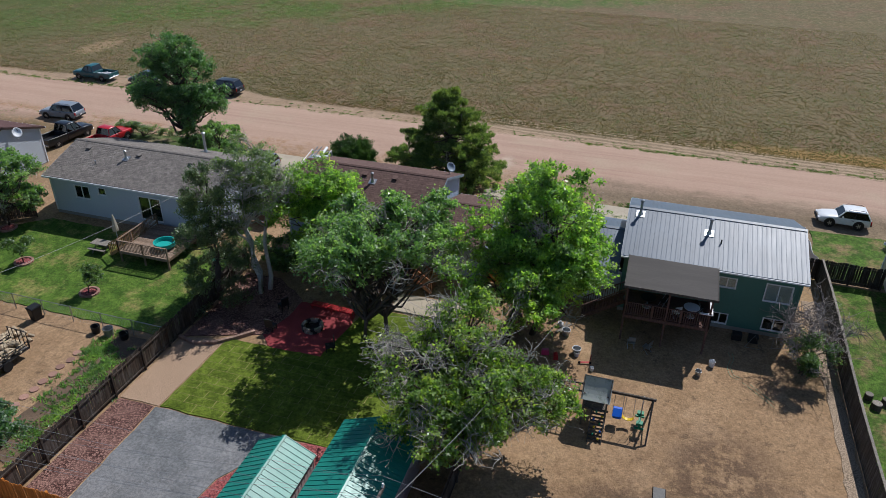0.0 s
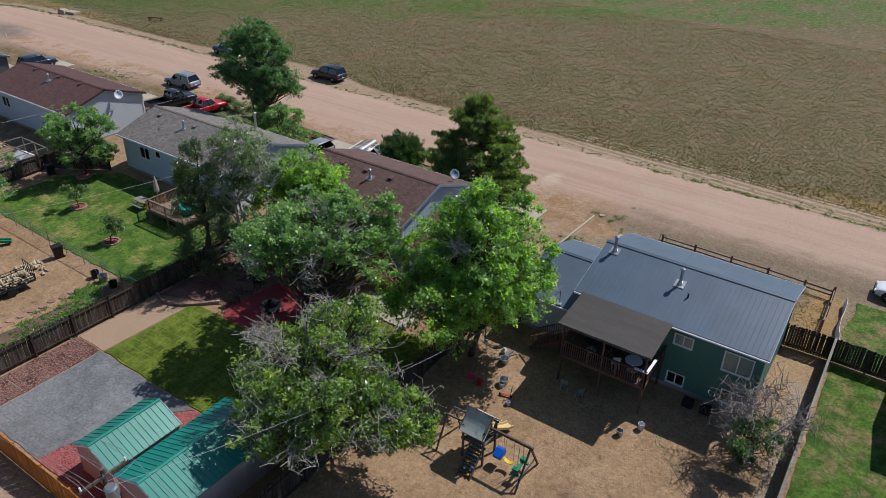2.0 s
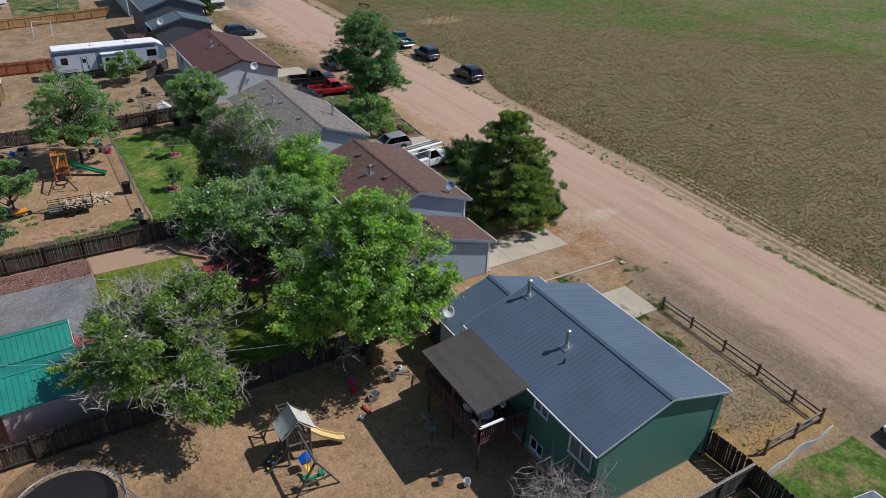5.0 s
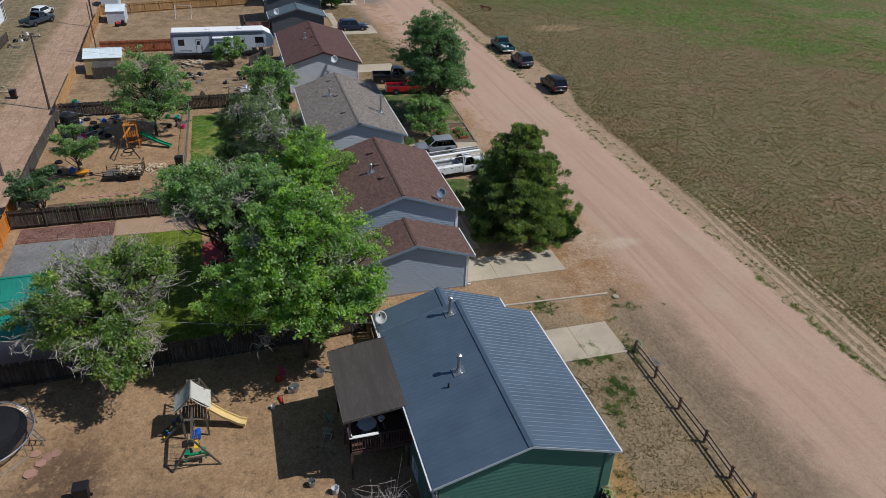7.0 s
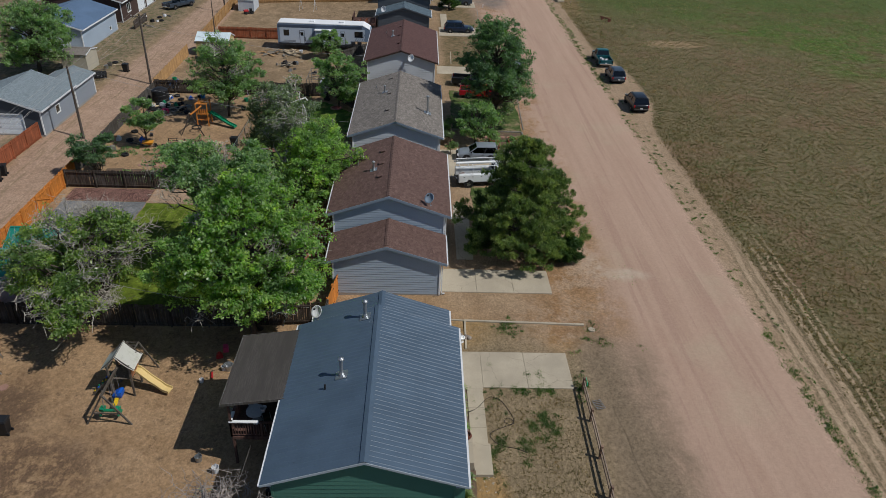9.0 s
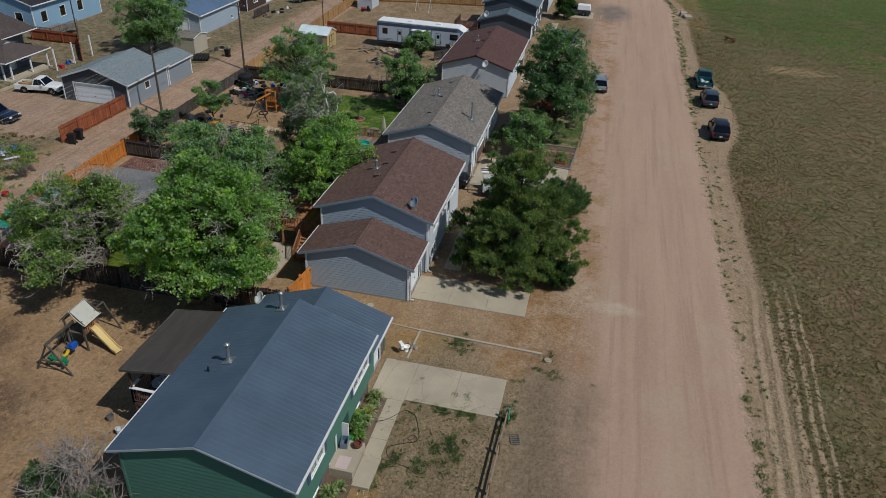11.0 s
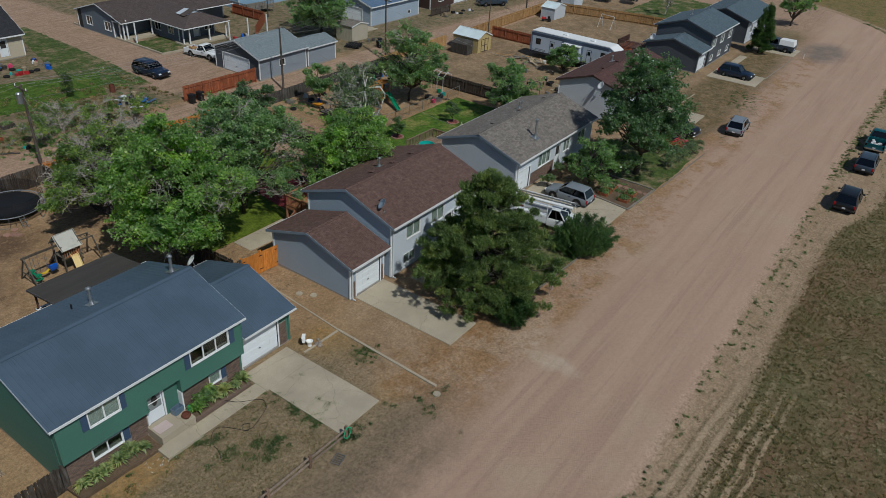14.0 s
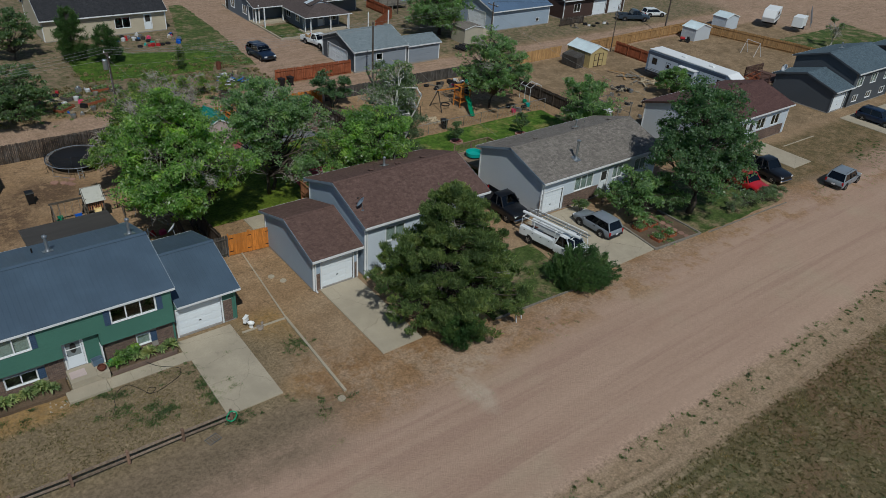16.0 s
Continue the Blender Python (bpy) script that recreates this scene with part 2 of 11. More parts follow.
def gravel_mat(name, c, c2, size=18.0, rough=0.9):
    """Loose stone or bark: cells of their own shade."""
    k = Nodes(name)
    v = k.voronoi(size, out="Color")
    col = k.mix(k.xyz(v)[0], c, c2)
    d = k.voronoi(size)
    col = k.mix(k.ramp(d, 0.3, 0.75), col, shade(c, 0.35))
    col = k.mix(k.ramp(k.noise(0.7, 4), 0.35, 0.7, 0, 0.5), col, shade(c2, 0.7))
    k.bump(d, -0.8, 0.03)
    return k.done(col, rough, spec=0.2)


def concrete_mat(name, c, crack=True):
    k = Nodes(name)
    col = k.mix(k.ramp(k.noise(0.45, 5), 0.3, 0.7), shade(c, 0.82), shade(c, 1.08))
    g = k.noise(25, 4, 0.75)
    col = k.mix(k.ramp(g, 0.3, 0.6), shade(c, 0.78), col)
    col = k.mix(k.ramp(k.noise(1.0, 6, 0.75), 0.58, 0.72, 0, 0.55), col, shade(c, 0.55))
    if crack:
        d = k.voronoi(0.27, "DISTANCE_TO_EDGE", at=k.wobble(1.4, 0.9))
        col = k.mix(k.ramp(d, 0.0, 0.006, 0.5, 0.0), col, (0.09, 0.07, 0.05))
    k.bump(g, 0.3, 0.01)
    return k.done(col, 0.88, spec=0.25)


def lawn_mat(name, c, c2, dry, amount=0.4):
    k = Nodes(name)
    g = k.noise(22, 5, 0.8)
    col = k.mix(k.ramp(g, 0.32, 0.68), c, c2)
    col = k.mix(k.ramp(k.noise(1.1, 5, 0.65), 0.35, 0.65), shade(c, 0.8), col)
    col = k.mix(k.ramp(k.noise(0.5, 5, 0.7), 0.75 - amount * 0.4, 0.95 - amount * 0.35), col, dry)
    col = k.grain(col, 0.4, 5.0)
    k.bump(g, 1.0, 0.05)
    return k.done(col, 0.9, spec=0.15)


M = {}
M["white"] = plain("white_paint", (0.72, 0.73, 0.74), 0.55, vary=0.08)
M["white_trim"] = plain("white_trim", (0.62, 0.63, 0.65), 0.5, vary=0.1)
M["gutter_white"] = plain("gutter_white", (0.66, 0.67, 0.68), 0.45, vary=0.12)
M["black"] = plain("black_plastic", (0.018, 0.018, 0.02), 0.5, vary=0.3)
M["rubber"] = plain("tyre_rubber", (0.016, 0.016, 0.017), 0.8, vary=0.3)
M["chrome"] = plain("chrome", (0.62, 0.63, 0.65), 0.22, 1.0, vary=0.08)
M["galv"] = plain("galvanised_steel", (0.42, 0.44, 0.46), 0.38, 0.8, vary=0.15)
M["rim"] = plain("alloy", (0.42, 0.43, 0.45), 0.35, 0.9, vary=0.1)
M["glass"] = glass_mat("window_glass", (0.82, 0.87, 0.86))
M["car_glass"] = glass_mat("tinted_glass", (0.10, 0.12, 0.13))
M["inside"] = plain("interior_dark", (0.04, 0.038, 0.035), 0.9)
M["curtain"] = plain("curtain_cloth", (0.62, 0.64, 0.60), 0.9, fine=5.0, vary=0.18, stretch=(6, 6, 0.3))
M["lamp_red"] = plain("red_lens", (0.35, 0.012, 0.015), 0.2, vary=0.1)
M["lamp_clear"] = plain("clear_lens", (0.7, 0.72, 0.75), 0.12, vary=0.1, spec=0.6)
M["green_siding"] = plain("green_siding", (0.064, 0.165, 0.128), 0.55, vary=0.1, bump=0.15, big=0.35)
M["blue_siding"] = plain("blue_grey_siding", (0.32, 0.385, 0.465), 0.6, vary=0.1, big=0.3)
M["pale_siding"] = plain("pale_blue_siding", (0.50, 0.55, 0.61), 0.6, vary=0.1, big=0.3)
M["grey_siding"] = plain("grey_siding", (0.50, 0.535, 0.58), 0.6, vary=0.1, big=0.3)
M["dkgrey_siding"] = plain("dark_grey_siding", (0.075, 0.085, 0.10), 0.6, vary=0.12, big=0.3)
M["beige_siding"] = plain("beige_siding", (0.48, 0.42, 0.32), 0.65, vary=0.1, big=0.3)
M["slate_siding"] = plain("slate_blue_siding", (0.13, 0.158, 0.195), 0.6, vary=0.1, big=0.3)
M["steel_siding"] = plain("steel_grey_siding", (0.23, 0.26, 0.30), 0.6, vary=0.1, big=0.3)
M["blue_house"] = plain("sky_blue_siding", (0.24, 0.38, 0.52), 0.6, vary=0.1, big=0.3)
M["rust_siding"] = plain("dark_brown_siding", (0.07, 0.042, 0.035), 0.7, vary=0.2, big=0.3)
M["fascia_blue"] = plain("blue_fascia", (0.20, 0.25, 0.31), 0.5, vary=0.1)
M["shutter_blue"] = plain("blue_shutter", (0.05, 0.085, 0.15), 0.6, vary=0.15)
M["door_white"] = plain("white_door", (0.70, 0.74, 0.78), 0.5, vary=0.06)
M["maroon_shingle"] = shingle_mat("maroon_shingle", (0.115, 0.07, 0.06), (0.195, 0.124, 0.105))
M["red_shingle"] = shingle_mat("dark_red_shingle", (0.10, 0.054, 0.05), (0.155, 0.085, 0.076))
M["grey_shingle"] = shingle_mat("grey_shingle", (0.165, 0.147, 0.132), (0.33, 0.295, 0.265))
M["slate_shingle"] = shingle_mat("slate_blue_shingle", (0.088, 0.125, 0.155), (0.145, 0.19, 0.22))
M["brown_shingle"] = shingle_mat("brown_shingle", (0.085, 0.066, 0.062), (0.13, 0.105, 0.10))
M["dark_shingle"] = shingle_mat("dark_shingle", (0.03, 0.031, 0.036), (0.055, 0.056, 0.062))
M["pale_shingle"] = shingle_mat("pale_grey_shingle", (0.20, 0.24, 0.262), (0.228, 0.268, 0.29))
M["blue_metal"] = metal_roof_mat("blue_grey_metal_roof", (0.06, 0.09, 0.128), 0.45)
M["green_metal"] = metal_roof_mat("green_metal_roof", (0.012, 0.185, 0.14), 0.4)
M["white_metal"] = metal_roof_mat("pale_metal_roof", (0.55, 0.63, 0.66), 0.4)
M["navy_metal"] = metal_roof_mat("navy_metal_roof", (0.09, 0.14, 0.22), 0.4)
M["patio_roof"] = plain("weathered_patio_roof", (0.072, 0.064, 0.058), 0.8, vary=0.3, big=0.8, fine=7, stretch=(0.25, 3.0, 1))
M["brick"] = plain("brown_brick", (0.20, 0.14, 0.115), 0.85, vary=0.3, vary_by="island", bump=0.4)
M["mortar"] = plain("mortar", (0.33, 0.30, 0.27), 0.9, vary=0.2, bump=0.3)
M["concrete"] = concrete_mat("concrete", (0.40, 0.345, 0.262))


def packed_gravel():
    """Grey road base with faint wheel scrubs."""
    k = Nodes("grey_packed_gravel")
    col = k.mix(k.ramp(k.noise(0.35, 6, 0.7), 0.35, 0.65), (0.115, 0.12, 0.122), (0.17, 0.172, 0.175))
    col = k.mix(k.ramp(k.noise(1.1, 6, 0.75, stretch=(1, 0.35, 1)), 0.52, 0.66, 0, 0.6), col, (0.205, 0.202, 0.198))
    col = k.mix(k.ramp(k.noise(2.1, 6, 0.8), 0.55, 0.66, 0, 0.5), col, (0.10, 0.10, 0.10))
    col = k.grain(col, 0.3, 7.0)
    k.bump(k.noise(14, 5, 0.8), 0.5, 0.02)
    return k.done(col, 0.92, spec=0.2)


M["packed_gravel"] = packed_gravel()
M["rust"] = plain("rusty_steel", (0.16, 0.055, 0.035), 0.85, vary=0.35, bump=0.3)
M["foundation"] = concrete_mat("foundation", (0.30, 0.28, 0.26), False)
M["bark"] = plain("bark", (0.12, 0.095, 0.075), 0.9, fine=9, vary=0.4, bump=0.6)
M["bark_pale"] = plain("pale_bark", (0.62, 0.60, 0.55), 0.9, fine=9, vary=0.35, bump=0.5)
M["twig_grey"] = plain("grey_dead_twig", (0.42, 0.385, 0.335), 0.9, fine=9, vary=0.3)
M["twig_brown"] = plain("brown_dead_twig", (0.30, 0.26, 0.235), 0.9, fine=9, vary=0.3)
M["fence_dark"] = wood("dark_fence_wood", (0.085, 0.063, 0.048), 0.5)
M["fence_grey"] = wood("grey_fence_wood", (0.105, 0.092, 0.08), 0.7)
M["fence_orange"] = wood("orange_cedar", (0.74, 0.27, 0.055), 0.0, 0.15)
M["fence_tan"] = wood("tan_cedar", (0.56, 0.33, 0.145), 0.0, 0.2)
M["fence_red"] = wood("red_stained_cedar", (0.40, 0.125, 0.06), 0.0, 0.2)
M["deck_wood"] = wood("red_brown_deck", (0.46, 0.205, 0.105), 0.05, 0.25)
M["deck_worn"] = wood("worn_deck_wood", (0.34, 0.235, 0.165), 0.4, 0.3)
M["deck_dark"] = wood("dark_deck_wood", (0.165, 0.088, 0.07), 0.2, 0.25)
M["grey_wood"] = wood("silvered_wood", (0.30, 0.265, 0.22), 0.5, 0.25)
M["rail_worn"] = wood("weathered_rail_wood", (0.33, 0.245, 0.185), 0.4, 0.25)
M["rail_wood"] = wood("brown_rail_wood", (0.25, 0.155, 0.11), 0.3, 0.3)
M["pole_wood"] = wood("pole_wood", (0.11, 0.085, 0.07), 0.4, 0.2)
M["play_wood"] = wood("play_frame_wood", (0.14, 0.115, 0.09), 0.6, 0.25)
M["wire"] = plain("cable", (0.05, 0.05, 0.05), 0.6)
M["wire_pale"] = plain("pale_cable", (0.32, 0.315, 0.31), 0.6)

# ---- ground, road, slabs, lawns ----
def ground_mat():
    """Earth of the whole place: yards, verges, lane, gravel road and open field, blended by place."""
    k = Nodes("bare_soil_gravel_and_dry_grass")
    x, y, _ = k.xyz(k.wobble(0.22, 3.0))
    x2, y2, _ = k.xyz(k.wobble(0.9, 1.2))
    x3, y3, _ = k.xyz(k.wobble(0.5, 0.9))
    big, mid, fine = k.noise(0.09, 5), k.noise(0.45, 6, 0.7), k.noise(3.2, 6, 0.75)
    blotch, speck = k.noise(1.3, 6, 0.75), k.noise(9.0, 5, 0.8)
    both = lambda p, q: k.math("MULTIPLY", p, q)  # noqa: E731
    # back yard soil, with dark leaf litter
    soil = k.mix(k.ramp(big, 0.35, 0.65), (0.305, 0.198, 0.112), (0.355, 0.24, 0.145))
    soil = k.mix(k.ramp(mid, 0.35, 0.7), (0.262, 0.168, 0.094), soil)
    soil = k.mix(k.ramp(fine, 0.55, 0.8, 0, 0.6), soil, (0.36, 0.265, 0.165))
    soil = k.mix(k.ramp(k.noise(0.28, 8, 0.8), 0.52, 0.60, 0, 0.5), soil, (0.20, 0.125, 0.072))
    soil = k.mix(k.ramp(blotch, 0.56, 0.66, 0, 0.75), soil, (0.13, 0.088, 0.055))
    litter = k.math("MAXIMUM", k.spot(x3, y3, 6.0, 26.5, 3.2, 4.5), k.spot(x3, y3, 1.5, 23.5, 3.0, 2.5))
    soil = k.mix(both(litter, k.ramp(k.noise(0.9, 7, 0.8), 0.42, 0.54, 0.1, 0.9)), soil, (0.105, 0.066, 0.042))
    soil = k.mix(k.ramp(speck, 0.62, 0.7, 0, 0.5), soil, (0.42, 0.35, 0.27))
    yards = k.ramp(x3, -48, -60, 0.0, 0.75)
    soil = k.mix(yards, soil, k.grain(k.mix(k.ramp(mid, 0.4, 0.6), (0.165, 0.122, 0.075), (0.245, 0.178, 0.112)), 0.25, 1.3))
    # front yards: grey-brown dead lawn, orange straw and pinkish dust
    front = k.mix(k.ramp(mid, 0.35, 0.65), (0.205, 0.155, 0.095), (0.265, 0.20, 0.125))
    front = k.mix(k.ramp(k.noise(5.5, 7, 0.85), 0.46, 0.56, 0, 0.75), front, (0.12, 0.092, 0.053))
    straw = k.math("MAXIMUM", k.spot(x3, y3, -7.0, 47.5, 2.6, 4.5), k.spot(x3, y3, -15.5, 58.6, 4.5, 1.3))
    straw = k.math("MAXIMUM", straw, k.math("MAXIMUM", k.math("MAXIMUM", k.spot(x3, y3, 11.6, 50.5, 1.4, 9.0), k.spot(x3, y3, 8.5, 51.2, 3.2, 1.0)), k.spot(x3, y3, -6.0, 57.0, 1.6, 1.2)))
    front = k.mix(both(straw, k.ramp(fine, 0.3, 0.6, 0.3, 0.9)), front, k.mix(blotch, (0.36, 0.22, 0.085), (0.25, 0.15, 0.06)))
    lots = both(k.ramp(x3, -7.0, -8.0), k.ramp(x3, -110, -100))
    front = k.mix(both(lots, 0.7), front, k.mix(k.ramp(mid, 0.35, 0.65), (0.27, 0.175, 0.105), (0.335, 0.23, 0.145)))
    soil = k.mix(both(k.spot(x3, y3, 11.5, 44.0, 1.2, 7.0), 0.6), soil, k.mix(fine, (0.28, 0.19, 0.10), (0.40, 0.285, 0.165)))
    col = k.mix(k.ramp(y3, 48, 50), soil, front)
    verge = k.mix(mid, (0.275, 0.185, 0.118), (0.345, 0.242, 0.16))
    verge = k.mix(k.ramp(k.noise(0.5, 7, 0.8), 0.53, 0.60, 0, 0.8), verge, (0.235, 0.135, 0.066))
    verge = k.mix(k.ramp(k.noise(0.2, 8, 0.78), 0.48, 0.55, 0, 0.8), verge, (0.225, 0.128, 0.062))
    verge = k.mix(k.ramp(blotch, 0.57, 0.64, 0, 0.75), verge, (0.125, 0.09, 0.05))
    verge = k.mix(k.ramp(speck, 0.6, 0.7, 0, 0.4), verge, (0.42, 0.34, 0.26))
    col = k.mix(both(k.ramp(y, 52.5, 58.0), k.ramp(x3, -3.0, -6.5)), col, verge)
    apron = both(k.ramp(y3, 57.2, 58.6), both(k.ramp(x, -9, -4), k.ramp(x, 24, 15)))
    col = k.mix(both(apron, 0.75), col, k.mix(blotch, (0.125, 0.092, 0.06), (0.255, 0.19, 0.132)))
    # back lane, side street and far lots
    lane = both(k.ramp(y2, 8.2, 9.4), k.ramp(y2, 15.2, 14.2))
    street = both(k.ramp(x, -26, -28), both(k.ramp(x, -39.5, -37.5), k.ramp(y, 7, 4)))
    dust_or_sheen = k.mix(k.ramp(mid, 0.3, 0.7), (0.28, 0.188, 0.132), (0.345, 0.238, 0.172))
    dust_or_sheen = k.mix(k.ramp(k.noise(1.2, 5, stretch=(0.15, 2.2, 1)), 0.5, 0.66, 0, 0.6), dust_or_sheen, (0.19, 0.14, 0.085))
    south = k.mix(k.ramp(mid, 0.4, 0.6), (0.17, 0.128, 0.082), (0.235, 0.172, 0.115))
    south = k.mix(k.ramp(blotch, 0.45, 0.58, 0, 0.8), south, (0.085, 0.092, 0.04))
    col = k.mix(k.ramp(y2, 6.5, 9.0), south, col)
    col = k.mix(k.math("MAXIMUM", lane, street), col, dust_or_sheen)
    col = k.mix(k.ramp(x, -118, -126), col, dust_or_sheen)
    lot = k.math("MAXIMUM", k.spot(x2, y2, -70, 60.0, 9.0, 3.2), both(both(k.ramp(y2, 49.5, 51.5), k.ramp(y2, 59.5, 57.5)), both(k.ramp(x2, -56, -59), k.ramp(x2, -122, -112))))
    col = k.mix(both(lot, k.ramp(k.noise(0.6, 7, 0.78), 0.36, 0.56, 0.45, 0.97)), col, k.mix(k.ramp(blotch, 0.35, 0.62), (0.175, 0.122, 0.066), (0.092, 0.078, 0.037)))
    # the gravel road: pink wheel lanes, tan shoulders
    lanes = k.noise(0.7, 5, 0.7, stretch=(0.05, 1.0, 1))
    road = k.mix(k.ramp(lanes, 0.3, 0.7), (0.352, 0.238, 0.176), (0.402, 0.278, 0.208))
    road = k.mix(k.ramp(k.noise(0.14, 5), 0.5, 0.7, 0, 0.7), road, (0.385, 0.292, 0.21))
    road = k.mix(k.ramp(k.noise(0.33, 5, stretch=(0.2, 1, 1)), 0.55, 0.7, 0, 0.5), road, (0.335, 0.218, 0.16))
    road = k.mix(k.ramp(k.noise(1.1, 5, 0.7, stretch=(0.03, 1.0, 1)), 0.52, 0.64, 0, 0.6), road, (0.315, 0.205, 0.155))
    road = k.mix(k.ramp(blotch, 0.62, 0.74, 0, 0.25), road, (0.25, 0.17, 0.125))
    pale = k.math("MAXIMUM", k.spot(x2, y2, -13.6, 62.6, 0.8, 2.2), k.spot(x2, y2, -15.2, 60.6, 1.6, 1.2))
    road = k.mix(both(pale, k.ramp(fine, 0.3, 0.6, 0.2, 0.65)), road, (0.46, 0.385, 0.30))
    ys = k.math("SUBTRACT", y, k.math("MULTIPLY", x, 0.042))
    col = k.mix(both(k.ramp(ys, 59.0, 63.5), k.ramp(y2, 76.5, 75.5)), col, road)
    rust = both(both(k.ramp(y3, 56.5, 58.5), k.ramp(y3, 63.2, 60.8)), both(k.ramp(x3, -4, -9), k.ramp(x3, -120, -100)))
    col = k.mix(both(rust, k.ramp(k.noise(0.28, 7, 0.75), 0.46, 0.6, 0.0, 0.8)), col, k.mix(k.ramp(fine, 0.35, 0.65), (0.20, 0.115, 0.055), (0.34, 0.205, 0.11)))
    muck = both(k.ramp(k.math('ADD', y2, k.math('MULTIPLY', k.math('SUBTRACT', mid, 0.5), 6.0)), 63.6, 61.4), both(k.ramp(y3, 58.2, 59.4), both(k.ramp(x2, -7, -2), k.ramp(x, 30, 20))))
    col = k.mix(both(muck, k.ramp(k.noise(0.5, 7, 0.78, stretch=(0.4, 1, 1)), 0.38, 0.58, 0.1, 0.6)), col, k.mix(k.ramp(fine, 0.35, 0.65), (0.125, 0.095, 0.062), (0.185, 0.14, 0.098)))
    oil = k.spot(x3, y3, -109.5, 60.4, 6.5, 3.0)
    col = k.mix(both(oil, k.ramp(mid, 0.3, 0.6, 0.45, 0.85)), col, (0.14, 0.125, 0.112))
    # north shoulder, then the field of bunch grass
    turn = k.math("MAXIMUM", k.math("SUBTRACT", -118.0, x3), 0.0)
    turn = k.math("MULTIPLY", both(turn, turn), 0.0215)
    past = k.math("ADD", y3, turn)
    crisp = k.math("ADD", past, k.math("MULTIPLY", k.math("SUBTRACT", fine, 0.5), 1.6))
    shoulder = k.mix(k.ramp(mid, 0.35, 0.65), (0.27, 0.19, 0.122), (0.328, 0.236, 0.16))
    shoulder = k.mix(k.ramp(k.noise(1.6, 5, 0.7, stretch=(0.08, 1.6, 1)), 0.53, 0.66, 0, 0.7), shoulder, (0.21, 0.15, 0.098))
    shoulder = k.mix(k.ramp(k.noise(4.0, 6, 0.8), 0.54, 0.64, 0, 0.75), shoulder, (0.13, 0.115, 0.062))
    col = k.mix(k.ramp(crisp, 71.0, 71.7), col, shoulder)
    tuft, clump = k.noise(6.5, 7, 0.8), k.noise(2.3, 5, 0.65)
    cover = k.math("ADD", tuft, k.math("MULTIPLY", k.math("SUBTRACT", clump, 0.5), 0.07))
    bare = k.mix(k.ramp(mid, 0.35, 0.65), (0.148, 0.116, 0.066), (0.205, 0.158, 0.094))
    grass = k.mix(k.ramp(k.noise(0.35, 5), 0.4, 0.6), (0.052, 0.050, 0.024), (0.082, 0.070, 0.034))
    crumb = k.noise(11.0, 5, 0.7)
    bunch = k.voronoi(4.2, at=k.wobble(2.2, 0.35))
    tone = k.xyz(k.voronoi(4.2, out="Color", at=k.wobble(2.2, 0.35)))[0]
    thick = k.math("ADD", bunch, k.math("MULTIPLY", k.math("SUBTRACT", tuft, 0.5), 0.9))
    dryg = k.mix(k.ramp(crumb, 0.36, 0.54), k.mix(0.5, grass, bare), bare)
    dryg = k.mix(k.ramp(thick, 0.36, 0.22, 0, 0.85), dryg, k.mix(tone, (0.082, 0.068, 0.036), (0.15, 0.118, 0.066)))
    dryg = k.mix(k.ramp(k.noise(5.0, 4, 0.7), 0.56, 0.66, 0, 0.7), dryg, (0.28, 0.22, 0.135))
    dryg = k.mix(k.ramp(k.noise(0.06, 4), 0.48, 0.66, 0, 0.45), dryg, k.mix(tuft, (0.12, 0.095, 0.05), (0.25, 0.18, 0.095)))
    dryg = k.mix(k.ramp(k.noise(0.05, 5), 0.52, 0.64, 0, 0.55), dryg, k.mix(tuft, (0.125, 0.062, 0.042), (0.22, 0.12, 0.08)))
    dryg = k.mix(k.ramp(k.noise(0.9, 8, 0.85), 0.47, 0.57, 0, 0.55), dryg, k.mix(tone, (0.07, 0.066, 0.03), (0.115, 0.10, 0.05)))
    dryg = k.mix(k.ramp(k.noise(0.18, 6, 0.75), 0.5, 0.6, 0, 0.4), dryg, (0.105, 0.108, 0.048))
    green = k.mix(k.ramp(cover, 0.38, 0.62), (0.10, 0.165, 0.03), (0.04, 0.085, 0.016))
    green = k.mix(k.ramp(k.noise(0.12, 5), 0.5, 0.65, 0, 0.55), green, k.mix(tuft, (0.06, 0.09, 0.022), (0.135, 0.165, 0.045)))
    green = k.grain(k.grain(green, 0.28, 0.7), 0.18, 2.5)
    line = k.math("SUBTRACT", y, k.math("MULTIPLY_ADD", x, 0.68, 157.0))
    line = k.math("ADD", line, k.math("MULTIPLY", k.math("SUBTRACT", big, 0.5), 34.0))
    patchy = k.ramp(k.noise(0.1, 8, 0.8, stretch=(1, 0.6, 1)), 0.40, 0.56, 0.15, 1.0)
    dryg = k.mix(both(k.ramp(line, -9, 8), patchy), dryg, green)
    dryg = k.mix(1.0, dryg, (0.87, 0.87, 0.81), "MULTIPLY")
    dryg = k.mix(k.ramp(k.noise(0.11, 6, 0.7), 0.5, 0.62, 0, 0.5), dryg, k.mix(tuft, (0.12, 0.066, 0.042), (0.23, 0.135, 0.088)))
    dryg = k.mix(k.ramp(k.noise(1.25, 5, 0.8), 0.53, 0.6, 0, 0.55), dryg, (0.27, 0.215, 0.132))
    dryg = k.mix(k.ramp(k.noise(1.7, 4, 0.7), 0.55, 0.61, 0, 0.6), dryg, (0.06, 0.062, 0.028))
    west = both(k.ramp(k.math("ADD", x, k.math("MULTIPLY", k.math("SUBTRACT", big, 0.5), 60.0)), -78, -118), k.ramp(crisp, 74.5, 81.0))
